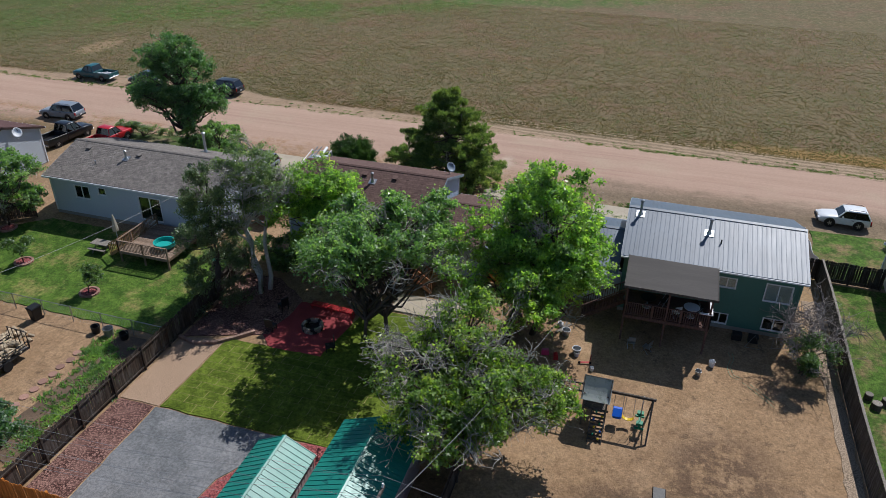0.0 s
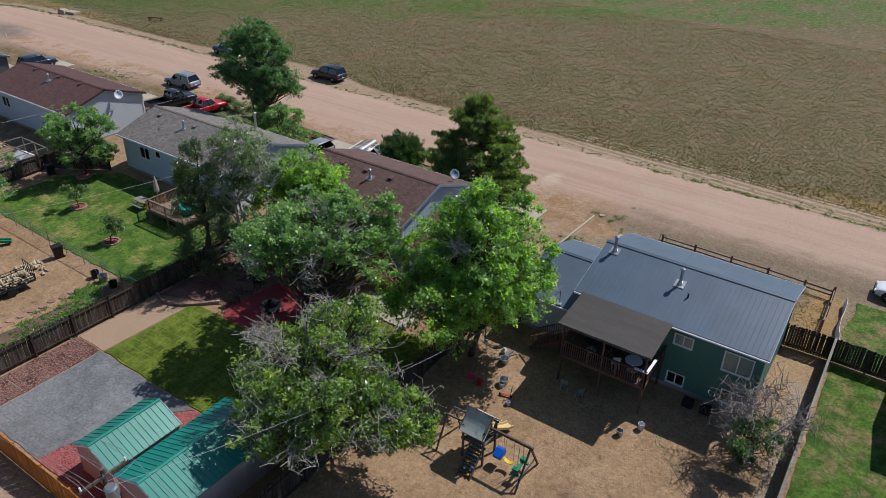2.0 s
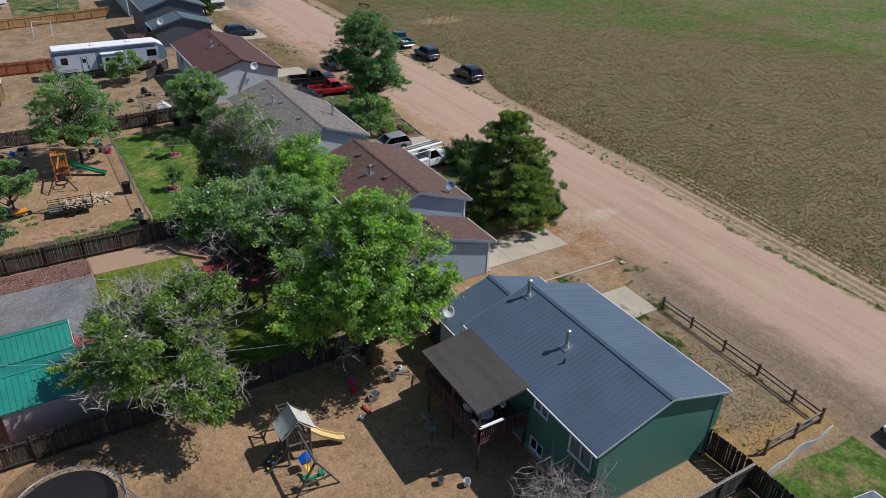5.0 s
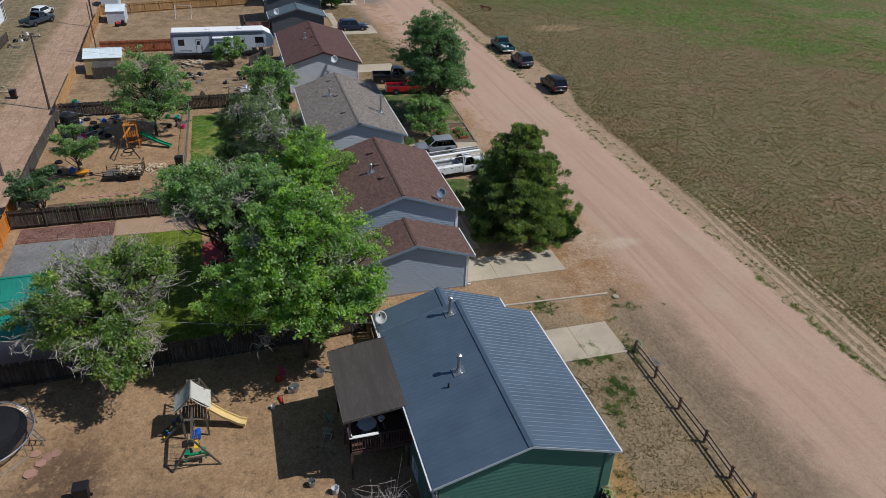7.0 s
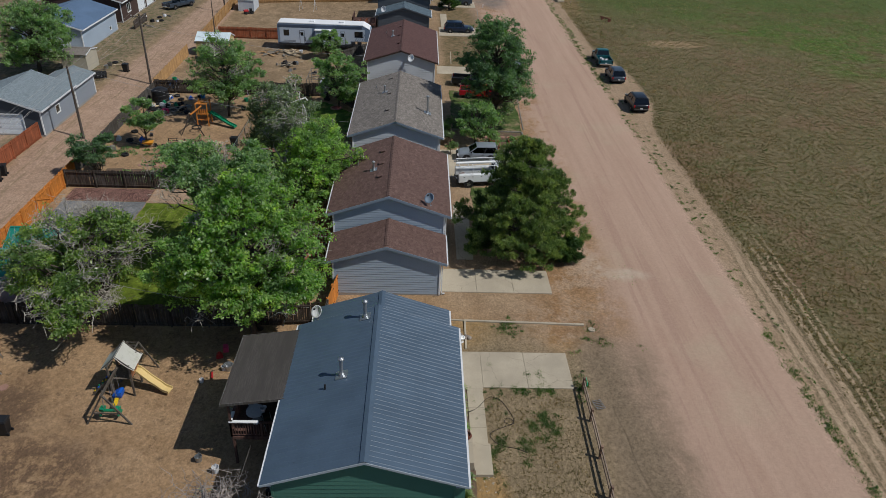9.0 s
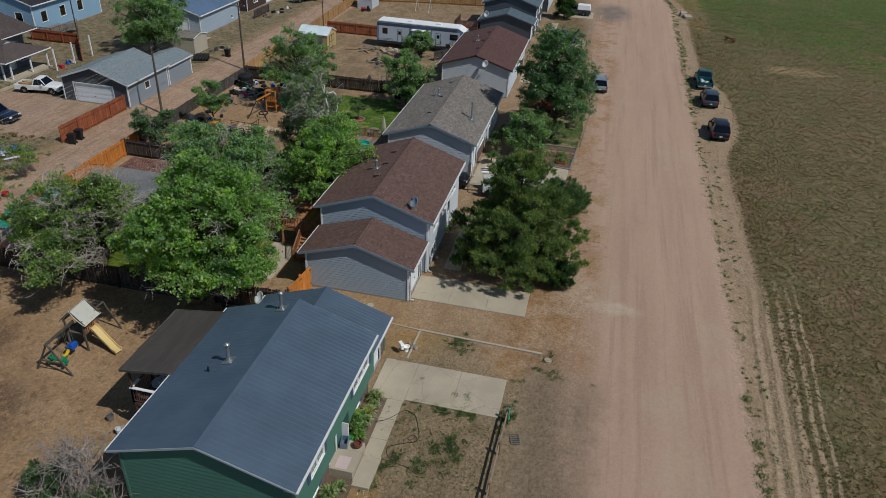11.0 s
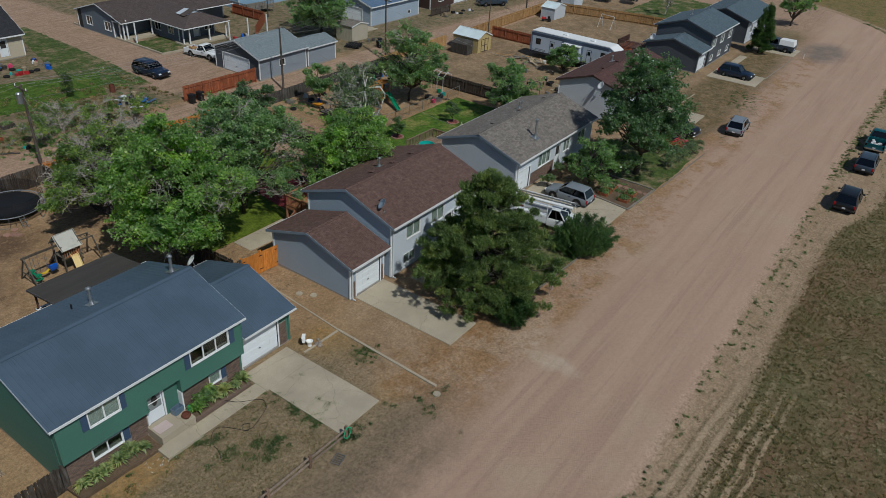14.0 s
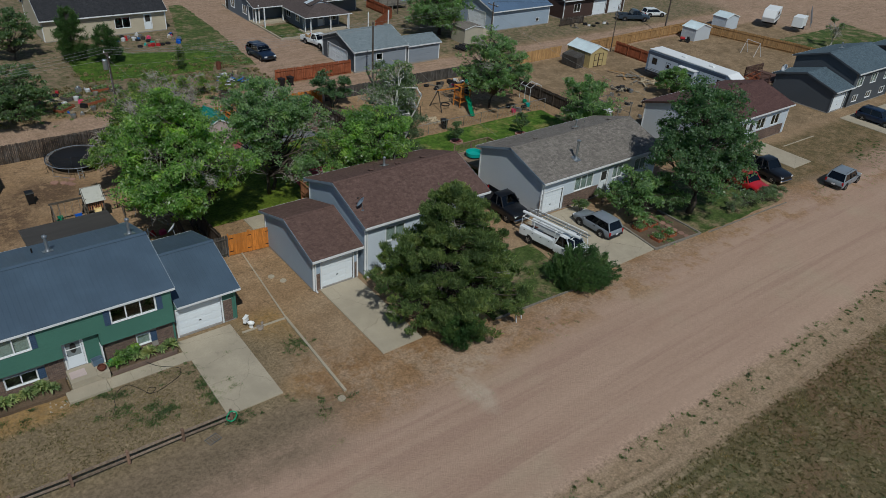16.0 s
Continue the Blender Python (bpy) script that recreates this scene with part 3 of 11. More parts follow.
    dryg = k.mix(both(west, k.ramp(k.noise(0.16, 8, 0.8), 0.36, 0.56, 0.25, 0.85)), dryg, k.grain(k.mix(k.ramp(thick, 0.2, 0.5), (0.03, 0.055, 0.015), (0.075, 0.095, 0.028)), 0.3, 1.2))
    strawy = both(k.ramp(x, -92, -108), both(k.ramp(past, 71.9, 72.8), k.ramp(y2, 78.0, 76.0)))
    dryg = k.mix(both(strawy, k.ramp(k.noise(0.5, 7, 0.8), 0.36, 0.56, 0.2, 0.85)), dryg, k.mix(k.ramp(tuft, 0.35, 0.65), (0.12, 0.085, 0.04), (0.29, 0.20, 0.095)))
    far = k.ramp(k.math("SUBTRACT", y, k.math("MULTIPLY_ADD", x, 0.5, 225.0)), -25, 15, 0, 0.75)
    dryg = k.mix(far, dryg, k.mix(tuft, (0.075, 0.085, 0.036), (0.15, 0.138, 0.068)))
    burnt = both(k.spot(x2, y2, 22.0, 75.6, 14.0, 1.8), 0.85)
    dryg = k.mix(burnt, dryg, k.mix(tuft, (0.19, 0.115, 0.04), (0.31, 0.20, 0.075)))
    dryg = k.mix(both(k.spot(x2, y2, -82, 87.5, 2.0, 5.0), 0.5), dryg, (0.36, 0.25, 0.15))
    near = k.math("ADD", crisp, k.math("MULTIPLY", k.math("SUBTRACT", tuft, 0.5), 1.8))
    near = k.math("SUBTRACT", near, k.ramp(x3, -42, -56, 0.0, 2.4))
    near = k.math("ADD", near, k.ramp(x3, -64, -80, 0.0, 2.6))
    col = k.mix(k.ramp(near, 73.7, 74.3), col, dryg)
    xw, yw, _ = k.xyz(k.wobble(0.25, 0.7))
    drift = k.math("SUBTRACT", yw, k.math("MULTIPLY", k.math("ADD", xw, 8.0), -0.055))
    for off, wide in ((72.7, 0.16), (73.5, 0.13), (74.35, 0.18), (75.1, 0.14), (75.7, 0.1)):
        gap = k.math("ABSOLUTE", k.math("SUBTRACT", drift, off))
        track = both(k.ramp(gap, wide * 1.5, wide * 0.6), both(k.ramp(x3, -24, -14), k.ramp(x3, 30, 18)))
        col = k.mix(both(track, k.ramp(fine, 0.3, 0.55, 0.35, 0.9)), col, (0.34, 0.255, 0.17))
        lip = both(k.ramp(k.math("ABSOLUTE", k.math("SUBTRACT", gap, wide * 2.0)), wide, wide * 0.3), both(k.ramp(x3, -24, -14), k.ramp(x3, 30, 18)))
        col = k.mix(both(lip, k.ramp(tuft, 0.42, 0.55, 0.0, 0.7)), col, (0.10, 0.085, 0.045))
    smooth = both(k.ramp(ys, 60.0, 63.5), k.ramp(crisp, 71.2, 70.4))
    col = k.mix(smooth, k.grain(k.grain(col, 0.24, 6.0), 0.14, 1.9), k.grain(col, 0.07, 5.0))
    k.bump(k.math("ADD", k.math("MULTIPLY", cover, 0.6), k.math("MULTIPLY", speck, 0.6)), 0.8, 0.08)
    return k.done(col, 0.95, spec=0.12)


def graded(lo, hi, a, b, step):
    """Coordinates from lo to hi, even between a and b and growing outside."""
    mid = [a + i * step for i in range(int(round((b - a) / step)) + 1)]
    out, s = [], step
    v = b
    while v < hi:
        s *= 1.5
        v = min(hi, v + s)
        out.append(v)
    pre, s, v = [], step, a
    while v > lo:
        s *= 1.5
        v = max(lo, v - s)
        pre.append(v)
    return pre[::-1] + mid + out


def soft_hill(x, y):
    n = 0.06 * noise.noise((x * 0.15, y * 0.15, 3.0))
    return gz(x, y) + n * (1.0 if y > 74 or y < 6 else 0.3)


GX, GY = graded(-1500, 1200, -130, 40, 1.25), graded(-900, 1800, -40, 130, 1.25)
mb = MB()
mb.v = [(x, y, soft_hill(x, y) - (0.05 if 57 < y < 73 else 0.0)) for y in GY for x in GX]
nx = len(GX)
mb.f = [(j * nx + i, j * nx + i + 1, (j + 1) * nx + i + 1, (j + 1) * nx + i) for j in range(len(GY) - 1) for i in range(nx - 1)]
M["ground"] = ground_mat()
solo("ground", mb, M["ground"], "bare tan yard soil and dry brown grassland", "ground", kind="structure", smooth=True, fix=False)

mb = MB()
RX = graded(-139, 500, -139, 40, 1.0)


def verge_y(x):
    """Where the gravel ends to the north: it bends away in the far west."""
    return 71.3 - 0.0215 * max(0.0, -118 - x) ** 2


def field_y(x):
    """Where the grass begins, north of the sandy shoulder on which cars are parked."""
    return 74.1 + 2.4 * ease((-42 - x) / 14) - 2.6 * ease((-64 - x) / 16)



for x in RX:
    s = 61.6 + 0.042 * max(-140, min(40, x)) + 0.5 * noise.noise((x * 0.35, 0, 7)) - 2.4
    n = verge_y(x) + 1.0 + 0.5 * noise.noise((x * 0.3, 5, 7)) + 0.2 * noise.noise((x * 1.7, 5, 7))
    for j in range(9):
        t = j / 8
        mb.v.append((x, s + (n - s) * t, 0.005 + 0.07 * math.sin(math.pi * t) ** 0.7 - 0.045 * (j in (0, 8))))
for i in range(len(RX) - 1):
    mb.f += [(i * 9 + j, (i + 1) * 9 + j, (i + 1) * 9 + j + 1, i * 9 + j + 1) for j in range(8)]
solo("road", mb, M["ground"], "wide unpaved road of pinkish packed gravel", "road", kind="structure", smooth=True, fix=False)


def sheet(name, outline, mat, label, category, h=0.03, rough=0.0, step=0.6, kind="structure", sink=0.12):
    """A flat area that follows the ground, with a real edge; rough makes the border uneven."""
    pts = []
    n = len(outline)
    for i in range(n):
        a, b = Vector(outline[i]), Vector(outline[(i + 1) % n])
        d = (b - a).length
        m = max(1, int(d / step)) if rough else 1
        for j in range(m):
            p = a.lerp(b, j / m)
            if rough:
                p = p + Vector((noise.noise((p.x * 1.3, p.y * 1.3, 1)), noise.noise((p.x * 1.3, p.y * 1.3, 9)))) * rough
            pts.append(p)
    bm = bmesh.new()
    face = bm.faces.new([bm.verts.new((p.x, p.y, 0)) for p in pts])
    if face.normal.z < 0:
        face.normal_flip()
    ys = [p.y for p in pts]
    y = math.floor(min(ys)) + 1
    while y < max(ys):
        bmesh.ops.bisect_plane(bm, geom=bm.faces[:] + bm.edges[:] + bm.verts[:], plane_co=(0, y, 0), plane_no=(0, 1, 0))
        y += 1
    bmesh.ops.triangulate(bm, faces=bm.faces[:])
    top = bm.faces[:]
    low = bmesh.ops.extrude_face_region(bm, geom=top)
    for v in [g for g in low["geom"] if isinstance(g, bmesh.types.BMVert)]:
        v.co.z = 1
    for v in bm.verts:
        v.co.z = soft_hill(v.co.x, v.co.y) + (h if v.co.z > 0.5 else -sink)
    bmesh.ops.recalc_face_normals(bm, faces=bm.faces)
    me = bpy.data.meshes.new(name)
    bm.to_mesh(me)
    bm.free()
    me.materials.append(mat)
    return tagged(new(name, me), label, category, kind=kind)


def rect(x0, x1, y0, y1):
    return [(x0, y0), (x1, y0), (x1, y1), (x0, y1)]


M["lawn"] = lawn_mat("mown_lawn", (0.05, 0.10, 0.014), (0.12, 0.18, 0.03), (0.21, 0.18, 0.06), 0.45)
M["lawn_rich"] = lawn_mat("deep_lawn", (0.055, 0.115, 0.015), (0.125, 0.195, 0.03), (0.26, 0.22, 0.08), 0.66)
M["patchy"] = lawn_mat("patchy_lawn", (0.05, 0.105, 0.014), (0.115, 0.19, 0.03), (0.22, 0.155, 0.08), 0.74)
M["sod"] = lawn_mat("laid_sod", (0.085, 0.125, 0.012), (0.15, 0.195, 0.025), (0.21, 0.19, 0.05), 0.4)
M["weedy"] = lawn_mat("weedy_ground", (0.05, 0.085, 0.02), (0.10, 0.125, 0.04), (0.24, 0.18, 0.11), 0.75)
M["bark_mulch"] = gravel_mat("brown_rock_mulch", (0.085, 0.036, 0.03), (0.33, 0.19, 0.155), 11)
M["red_rock"] = gravel_mat("crushed_red_rock", (0.26, 0.065, 0.065), (0.40, 0.13, 0.12), 11)
M["sand"] = gravel_mat("tan_sand", (0.42, 0.285, 0.19), (0.47, 0.33, 0.225), 30)
M["pale_gravel"] = gravel_mat("pale_gravel", (0.33, 0.245, 0.17), (0.42, 0.32, 0.23), 16)
M["red_mat"] = plain("red_dyed_ground", (0.33, 0.052, 0.058), 0.9, fine=18, vary=0.35, bump=0.4)
M["garden_soil"] = plain("garden_soil", (0.17, 0.115, 0.075), 0.95, fine=10, vary=0.4, bump=0.5)


def slab(x0, x1, y0, y1, label, cuts=(), axis="y", h=0.06, mat="concrete"):
    """A concrete slab poured in fields with joints between them."""
    c = ((x0 + x1) / 2, (y0 + y1) / 2)
    th = thing("driveway", (c[0], c[1], gz(*c)), label, "driveway", kind="structure")
    marks = [y0 if axis == "y" else x0, *cuts, y1 if axis == "y" else x1]
    for a, b in zip(marks[:-1], marks[1:]):
        mb = MB((c[0], c[1], gz(*c)))
        g = 0.005
        if axis == "y":
            mb.span(x0, x1, a + g, b - g, gz(*c) - 0.1, gz(*c) + h)
        else:
            mb.span(a + g, b - g, y0, y1, gz(*c) - 0.1, gz(*c) + h)
        part("slab", mb, M[mat], th, bevel=0.01)
    return th


slab(-13.95, -10.9, 49.0, 57.2, "pale concrete driveway before the white garage door", (51.7, 54.4), "y")
slab(-4.1, -0.6, 49.35, 51.45, "cracked concrete apron beside the green house", (), "y")
slab(-4.1, -0.75, 51.45, 57.0, "cracked concrete driveway with weeds in its joints", (54.2,), "y")
slab(-0.6, 3.9, 50.45, 51.4, "concrete front walk beside the planted bed", (1.0, 2.6), "x")
slab(3.6, 5.7, 49.1, 50.5, "concrete front step before the white door", (), "x", h=0.62)
slab(3.92, 6.1, 50.52, 51.5, "concrete landing below the front step", (), "x", h=0.2)
slab(-36.9, -30.4, 49.4, 58.2, "grey concrete driveway with parked vehicles", (52.3, 55.2), "y")
slab(-88.0, -82.6, 50.2, 56.9, "concrete driveway before the slate house", (53.5,), "y")
slab(-97.5, -88.2, 50.6, 51.7, "narrow concrete walk before the slate house", (-93,), "x")
slab(-66.2, -62.8, 49.6, 55.5, "concrete path beside the maroon roofed house", (), "y")
slab(-108, -103, 50.8, 57.2, "concrete driveway with a parked pickup", (), "y")
slab(-24.5, -15.4, 50.4, 51.7, "concrete front walk shaded by the pine", (-21, -18), "x")
slab(-15.8, -10.7, 36.4, 38.6, "concrete patio slab behind the maroon garage", (-13.2,), "x", mat="concrete")
sheet("gravel_pad", [(-24.8, 16.2), (-19.3, 16.2), (-18.6, 19.8), (-17.6, 21.4), (-15.8, 23.4), (-24.8, 23.4)], M["packed_gravel"], "grey packed gravel parking pad", "pad", 0.03, 0.1)
sheet("mulch_bed", rect(-27.3, -24.9, 16.2, 23.4), M["bark_mulch"], "reddish brown rock mulch strip along the fence", "mulch", 0.04, 0.05)
sheet("sand_path", [(-27.3, 23.5), (-24.7, 23.5), (-24.5, 30.2), (-27.3, 29.5)], M["sand"], "tan sand path beside the new sod", "path", 0.035, 0.06)
sheet("red_rock_bed", [(-19.3, 16.2), (-12.6, 16.2), (-12.6, 23.6), (-15.7, 23.4), (-17.5, 21.4), (-18.5, 19.8)], M["red_rock"], "crushed red rock round the sheds", "gravel", 0.05, 0.15)
new_lawn = sheet("lawn", [(-24.6, 23.5), (-13.2, 23.5), (-9.0, 26), (-8.0, 36.2), (-17, 36.2), (-18.0, 30.4), (-24.4, 30.3)], M["sod"], "bright green lawn of freshly laid sod", "lawn", 0.05, 0.1)
sheet("patio_ground", [(-21.7, 30.4), (-18.9, 29.4), (-16.9, 31.4), (-17.5, 35.2), (-21.6, 35.6), (-24.2, 33.5)], M["red_mat"], "red dyed ground round the fire pit", "patio", 0.045, 0.25)
sheet("mulch_bed", [(-27.3, 29.6), (-24.7, 30.6), (-22.2, 31.5), (-21.7, 35.7), (-24.5, 37.6), (-27.3, 37.6)], M["bark_mulch"], "dark mulch bed under the cottonwoods", "mulch", 0.05, 0.15)
sheet("lawn", [(-51.5, 29.2), (-28.2, 29.2), (-28.2, 39.8), (-47, 39.9), (-51.5, 36)], M["lawn_rich"], "green back lawn behind the grey house", "lawn", 0.05, 0.2)
sheet("gravel_strip", [(11.9, 24), (12.9, 24), (12.8, 46), (11.6, 46), (12.1, 36)], M["pale_gravel"], "pale gravel strip along the fence", "gravel", 0.03, 0.2)
sheet("lawn", [(13.3, 22), (30, 22), (30, 49), (13.3, 49)], M["patchy"], "patchy green neighbour lawn behind the fence", "lawn", 0.05, 0.15)
sheet("lawn", [(13.2, 49.6), (34, 49.6), (34, 58.3), (13.6, 57.6)], M["patchy"], "patchy green neighbour front lawn", "lawn", 0.05, 0.2)
sheet("lawn", [(-28.4, 52.2), (-19, 52.2), (-19.2, 58.2), (-27.5, 58.6)], M["weedy"], "patchy front lawn under the pine", "lawn", 0.04, 0.3)
sheet("lawn", [(-56, 51), (-42.5, 51), (-42, 58.6), (-54.5, 59.2)], M["weedy"], "patchy front lawn under the big tree", "lawn", 0.04, 0.3)
sheet("lawn", [(-26, -6.5), (-8.5, -13.5), (-8, -1.5), (-22.5, 0.6)], M["lawn"], "green lawn behind the beige house", "lawn", 0.05, 0.3)
sheet("verge_grass", [(-28.4, -32), (-24.6, -18), (-22, -8), (-24.6, -1), (-28.2, 1.0), (-29.2, -8), (-29.8, -18), (-30.5, -32)], M["weedy"], "weedy green verge along the side street", "grass", 0.03, 0.35)
sheet("lawn", [(-41, -15.2), (-36.4, -15.2), (-36.6, -8.6), (-40.8, -8.4)], M["weedy"], "small lawn before the porch", "lawn", 0.05, 0.2)
sheet("garden_bed", [(-42.2, 54.1), (-37.3, 54.1), (-36.7, 58.2), (-42.0, 58.6)], M["garden_soil"], "bare garden bed edged with timber", "garden", 0.05, 0.05)
sheet("garden_bed", [(-31.6, 17.5), (-28.2, 17.5), (-28.2, 28.5), (-31.3, 28.5)], M["garden_soil"], "vegetable bed along the fence", "garden", 0.04, 0.2)
sheet("planting_bed", [(-0.4, 48.9), (3.55, 48.9), (3.55, 50.25), (-0.4, 50.25)], M["garden_soil"], "front planting bed beside the walk", "garden", 0.24, 0.04)
sheet("planting_bed", [(5.75, 48.9), (10.3, 48.9), (10.2, 50.5), (5.8, 50.6)], M["garden_soil"], "front planting bed under the windows", "garden", 0.2, 0.1)
sheet("lawn", [(-137, 24), (-112, 24), (-112, 34), (-134, 36)], M["weedy"], "weedy green yard beyond the last fence", "lawn", 0.05, 0.3)


M["straw"] = plain("straw_seam", (0.30, 0.27, 0.10), 0.95, fine=12, vary=0.3)
sheet("sod_seams", rect(-24.45, -13.35, 23.63, 30.3), M["straw"], "straw-yellow seams between strips of sod", "lawn", 0.055)
M["sod_strip"] = lawn_mat("sod_strip", (0.085, 0.125, 0.012), (0.15, 0.195, 0.025), (0.20, 0.19, 0.05), 0.25)
# strips of sod, laid in staggered rows with open seams
rs = random.Random(4)
for row in range(11):
    y0 = 23.62 + row * 0.61
    xa = -24.45 - (row % 2) * 0.9
    while xa < -13.4:
        xb = xa + 1.8
        a, b = max(xa, -24.45) + 0.016, min(xb, -13.3) - 0.016
        if b - a > 0.2:
            j = [rs.uniform(-0.006, 0.006) for _ in range(4)]
            z = soft_hill(a, y0) + 0.05
            mb = MB()
            mb.hexa([(a, y0 + j[0], z), (b, y0 + j[1], z), (b, y0 + 0.6 + j[2], z), (a, y0 + 0.6 + j[3], z), (a + 0.01, y0 + j[0] + 0.01, z + 0.014), (b - 0.01, y0 + j[1] + 0.01, z + 0.014), (b - 0.01, y0 + 0.585 + j[2], z + 0.014), (a + 0.01, y0 + 0.585 + j[3], z + 0.014)])
            part("sod_strip", mb, M["sod_strip"], new_lawn)
        xa = xb

# ---- houses ----
def cells(lo, hi, cuts):
    s = sorted({lo, hi, *[c for c in cuts if lo < c < hi]})
    return list(zip(s[:-1], s[1:]))


class House:
    """A gabled house with its ridge along x. Openings go through hollow walls."""

    def __init__(self, x0, x1, y0, y1, base, eave, ridge, label, category="house", over=0.45, name="house", ends=0.28):
        self.c = ((x0 + x1) / 2, (y0 + y1) / 2, base)
        self.x0, self.x1, self.y0, self.y1 = x0 + ends, x1 - ends, y0 + over, y1 - over
        self.rx0, self.rx1, self.ry0, self.ry1 = x0, x1, y0, y1
        self.base, self.eave, self.ridge, self.over = base, eave, ridge, over
        self.slope = (ridge - eave) / ((y1 - y0) / 2)
        self.wall_top = eave + self.slope * over - 0.12
        self.t = thing(name, self.c, label, category)
        self.gaps = {"n": [], "s": [], "e": [], "w": []}

    def mb(self):
        return MB(self.c)

    def top(self, y):
        """Underside of the roof above y."""
        mid = (self.ry0 + self.ry1) / 2
        return self.ridge - self.slope * abs(y - mid) - 0.13

    def at(self, side, u, z, out=0.0):
        return {"n": (u, self.y1 + out, z), "s": (u, self.y0 - out, z), "e": (self.x1 + out, u, z), "w": (self.x0 - out, u, z)}[side]

    def brick(self, mb, side, u0, u1, z0, z1, o0, o1):
        p = [self.at(side, u, z, o) for z in (z0, z1) for u, o in ((u0, o0), (u1, o0), (u1, o1), (u0, o1))]
        mb.hexa(p)

    def walls(self, mats, lap=0.22, lower=None, skip=(), extras=True):
        """mats: the cladding by side. lower: (height, material) of a masonry base."""
        for side in "nsew":
            if side in skip:
                continue
            ops = self.gaps[side]
            along_x = side in "ns"
            a, b = (self.x0, self.x1) if along_x else (self.y0, self.y1)
            core, clad = self.mb(), self.mb()
            zs = [z for o in ops for z in (o[2], o[3])]
            for za, zb in cells(self.base - 0.3, self.wall_top, zs):
                for ua, ub in cells(a, b, [u for o in ops for u in (o[0], o[1])]):
                    if not any(o[0] < (ua + ub) / 2 < o[1] and o[2] < (za + zb) / 2 < o[3] for o in ops):
                        self.brick(core, side, ua, ub, za, zb, -0.16, -0.004)
            start = lower[0] if lower else self.base + 0.12
            rows, z = [], start
            while z < self.ridge:
                rows.append(z)
                z += lap
            for z in rows:
                top = z + lap
                if z >= (self.wall_top if along_x else self.ridge - 0.2):
                    break
                if along_x:
                    top = min(top, self.wall_top)
                for za, zb in cells(z, top, zs):
                    ea, eb = 0.022 - 0.018 * (za - z) / lap, 0.022 - 0.018 * (zb - z) / lap
                    for ua, ub in cells(a, b, [u for o in ops for u in (o[0], o[1])]):
                        if any(o[0] < (ua + ub) / 2 < o[1] and o[2] < (za + zb) / 2 < o[3] for o in ops):
                            continue
                        if along_x:
                            q = [(ua, za, 0), (ub, za, 0), (ub, za, ea), (ua, za, ea), (ua, zb, 0), (ub, zb, 0), (ub, zb, eb), (ua, zb, eb)]
                        else:
                            mid = (self.ry0 + self.ry1) / 2
                            half = lambda zz: max(0.05, min((self.y1 - self.y0) / 2, (self.ridge - 0.13 - zz) / self.slope))  # noqa: E731
                            la, lb = half(za), half(zb)
                            A0, A1, B0, B1 = max(ua, mid - la), min(ub, mid + la), max(ua, mid - lb), min(ub, mid + lb)
                            if A1 <= A0 or B1 <= B0:
                                continue
                            q = [(A0, za, 0), (A1, za, 0), (A1, za, ea), (A0, za, ea), (B0, zb, 0), (B1, zb, 0), (B1, zb, eb), (B0, zb, eb)]
                        clad.hexa([self.at(side, u, zz, o) for u, zz, o in q])
            if not along_x:
                x = self.x1 - 0.16 if side == "e" else self.x0
                mid = (self.ry0 + self.ry1) / 2
                k = 0.004
                core.prism([(self.y0, self.wall_top), (self.y1, self.wall_top), (mid, self.top(mid))], "x", x + k, x + 0.16 - k)
            w = part("wall", core, M["inside"] if not lower else lower[1], self.t)
            part("siding", clad, M[mats[side]], w)
            if not along_x:
                continue
        if not extras:
            return
        for x in (self.x0, self.x1):
            for y in (self.y0, self.y1):
                corner = self.mb()
                corner.box((x, y, (self.base + 0.1 + self.wall_top) / 2), (0.12, 0.12, self.wall_top - self.base - 0.1))
                part("corner_board", corner, M[mats.get("corner", mats["n"])], self.t)
        f = self.mb()
        f.span(self.x0 - 0.02, self.x1 + 0.02, self.y0 - 0.02, self.y1 + 0.02, self.base - 0.4, self.base + 0.12)
        part("foundation", f, M["foundation"], self.t)

    def window(self, side, u, z, w, h, panes=2, frame_mat="white", curtain=False, deep=0.1):
        self.gaps[side].append((u - w / 2, u + w / 2, z - h / 2, z + h / 2))
        fr = self.mb()
        b = 0.045
        self.brick(fr, side, u - w / 2 - b, u + w / 2 + b, z + h / 2, z + h / 2 + b, -0.05, 0.05)
        self.brick(fr, side, u - w / 2 - b, u + w / 2 + b, z - h / 2 - b, z - h / 2, -0.05, 0.07)
        self.brick(fr, side, u - w / 2 - b, u - w / 2, z - h / 2, z + h / 2, -0.05, 0.05)
        self.brick(fr, side, u + w / 2, u + w / 2 + b, z - h / 2, z + h / 2, -0.05, 0.05)
        win = part("window", fr, M[frame_mat], self.t)
        pw = w / panes
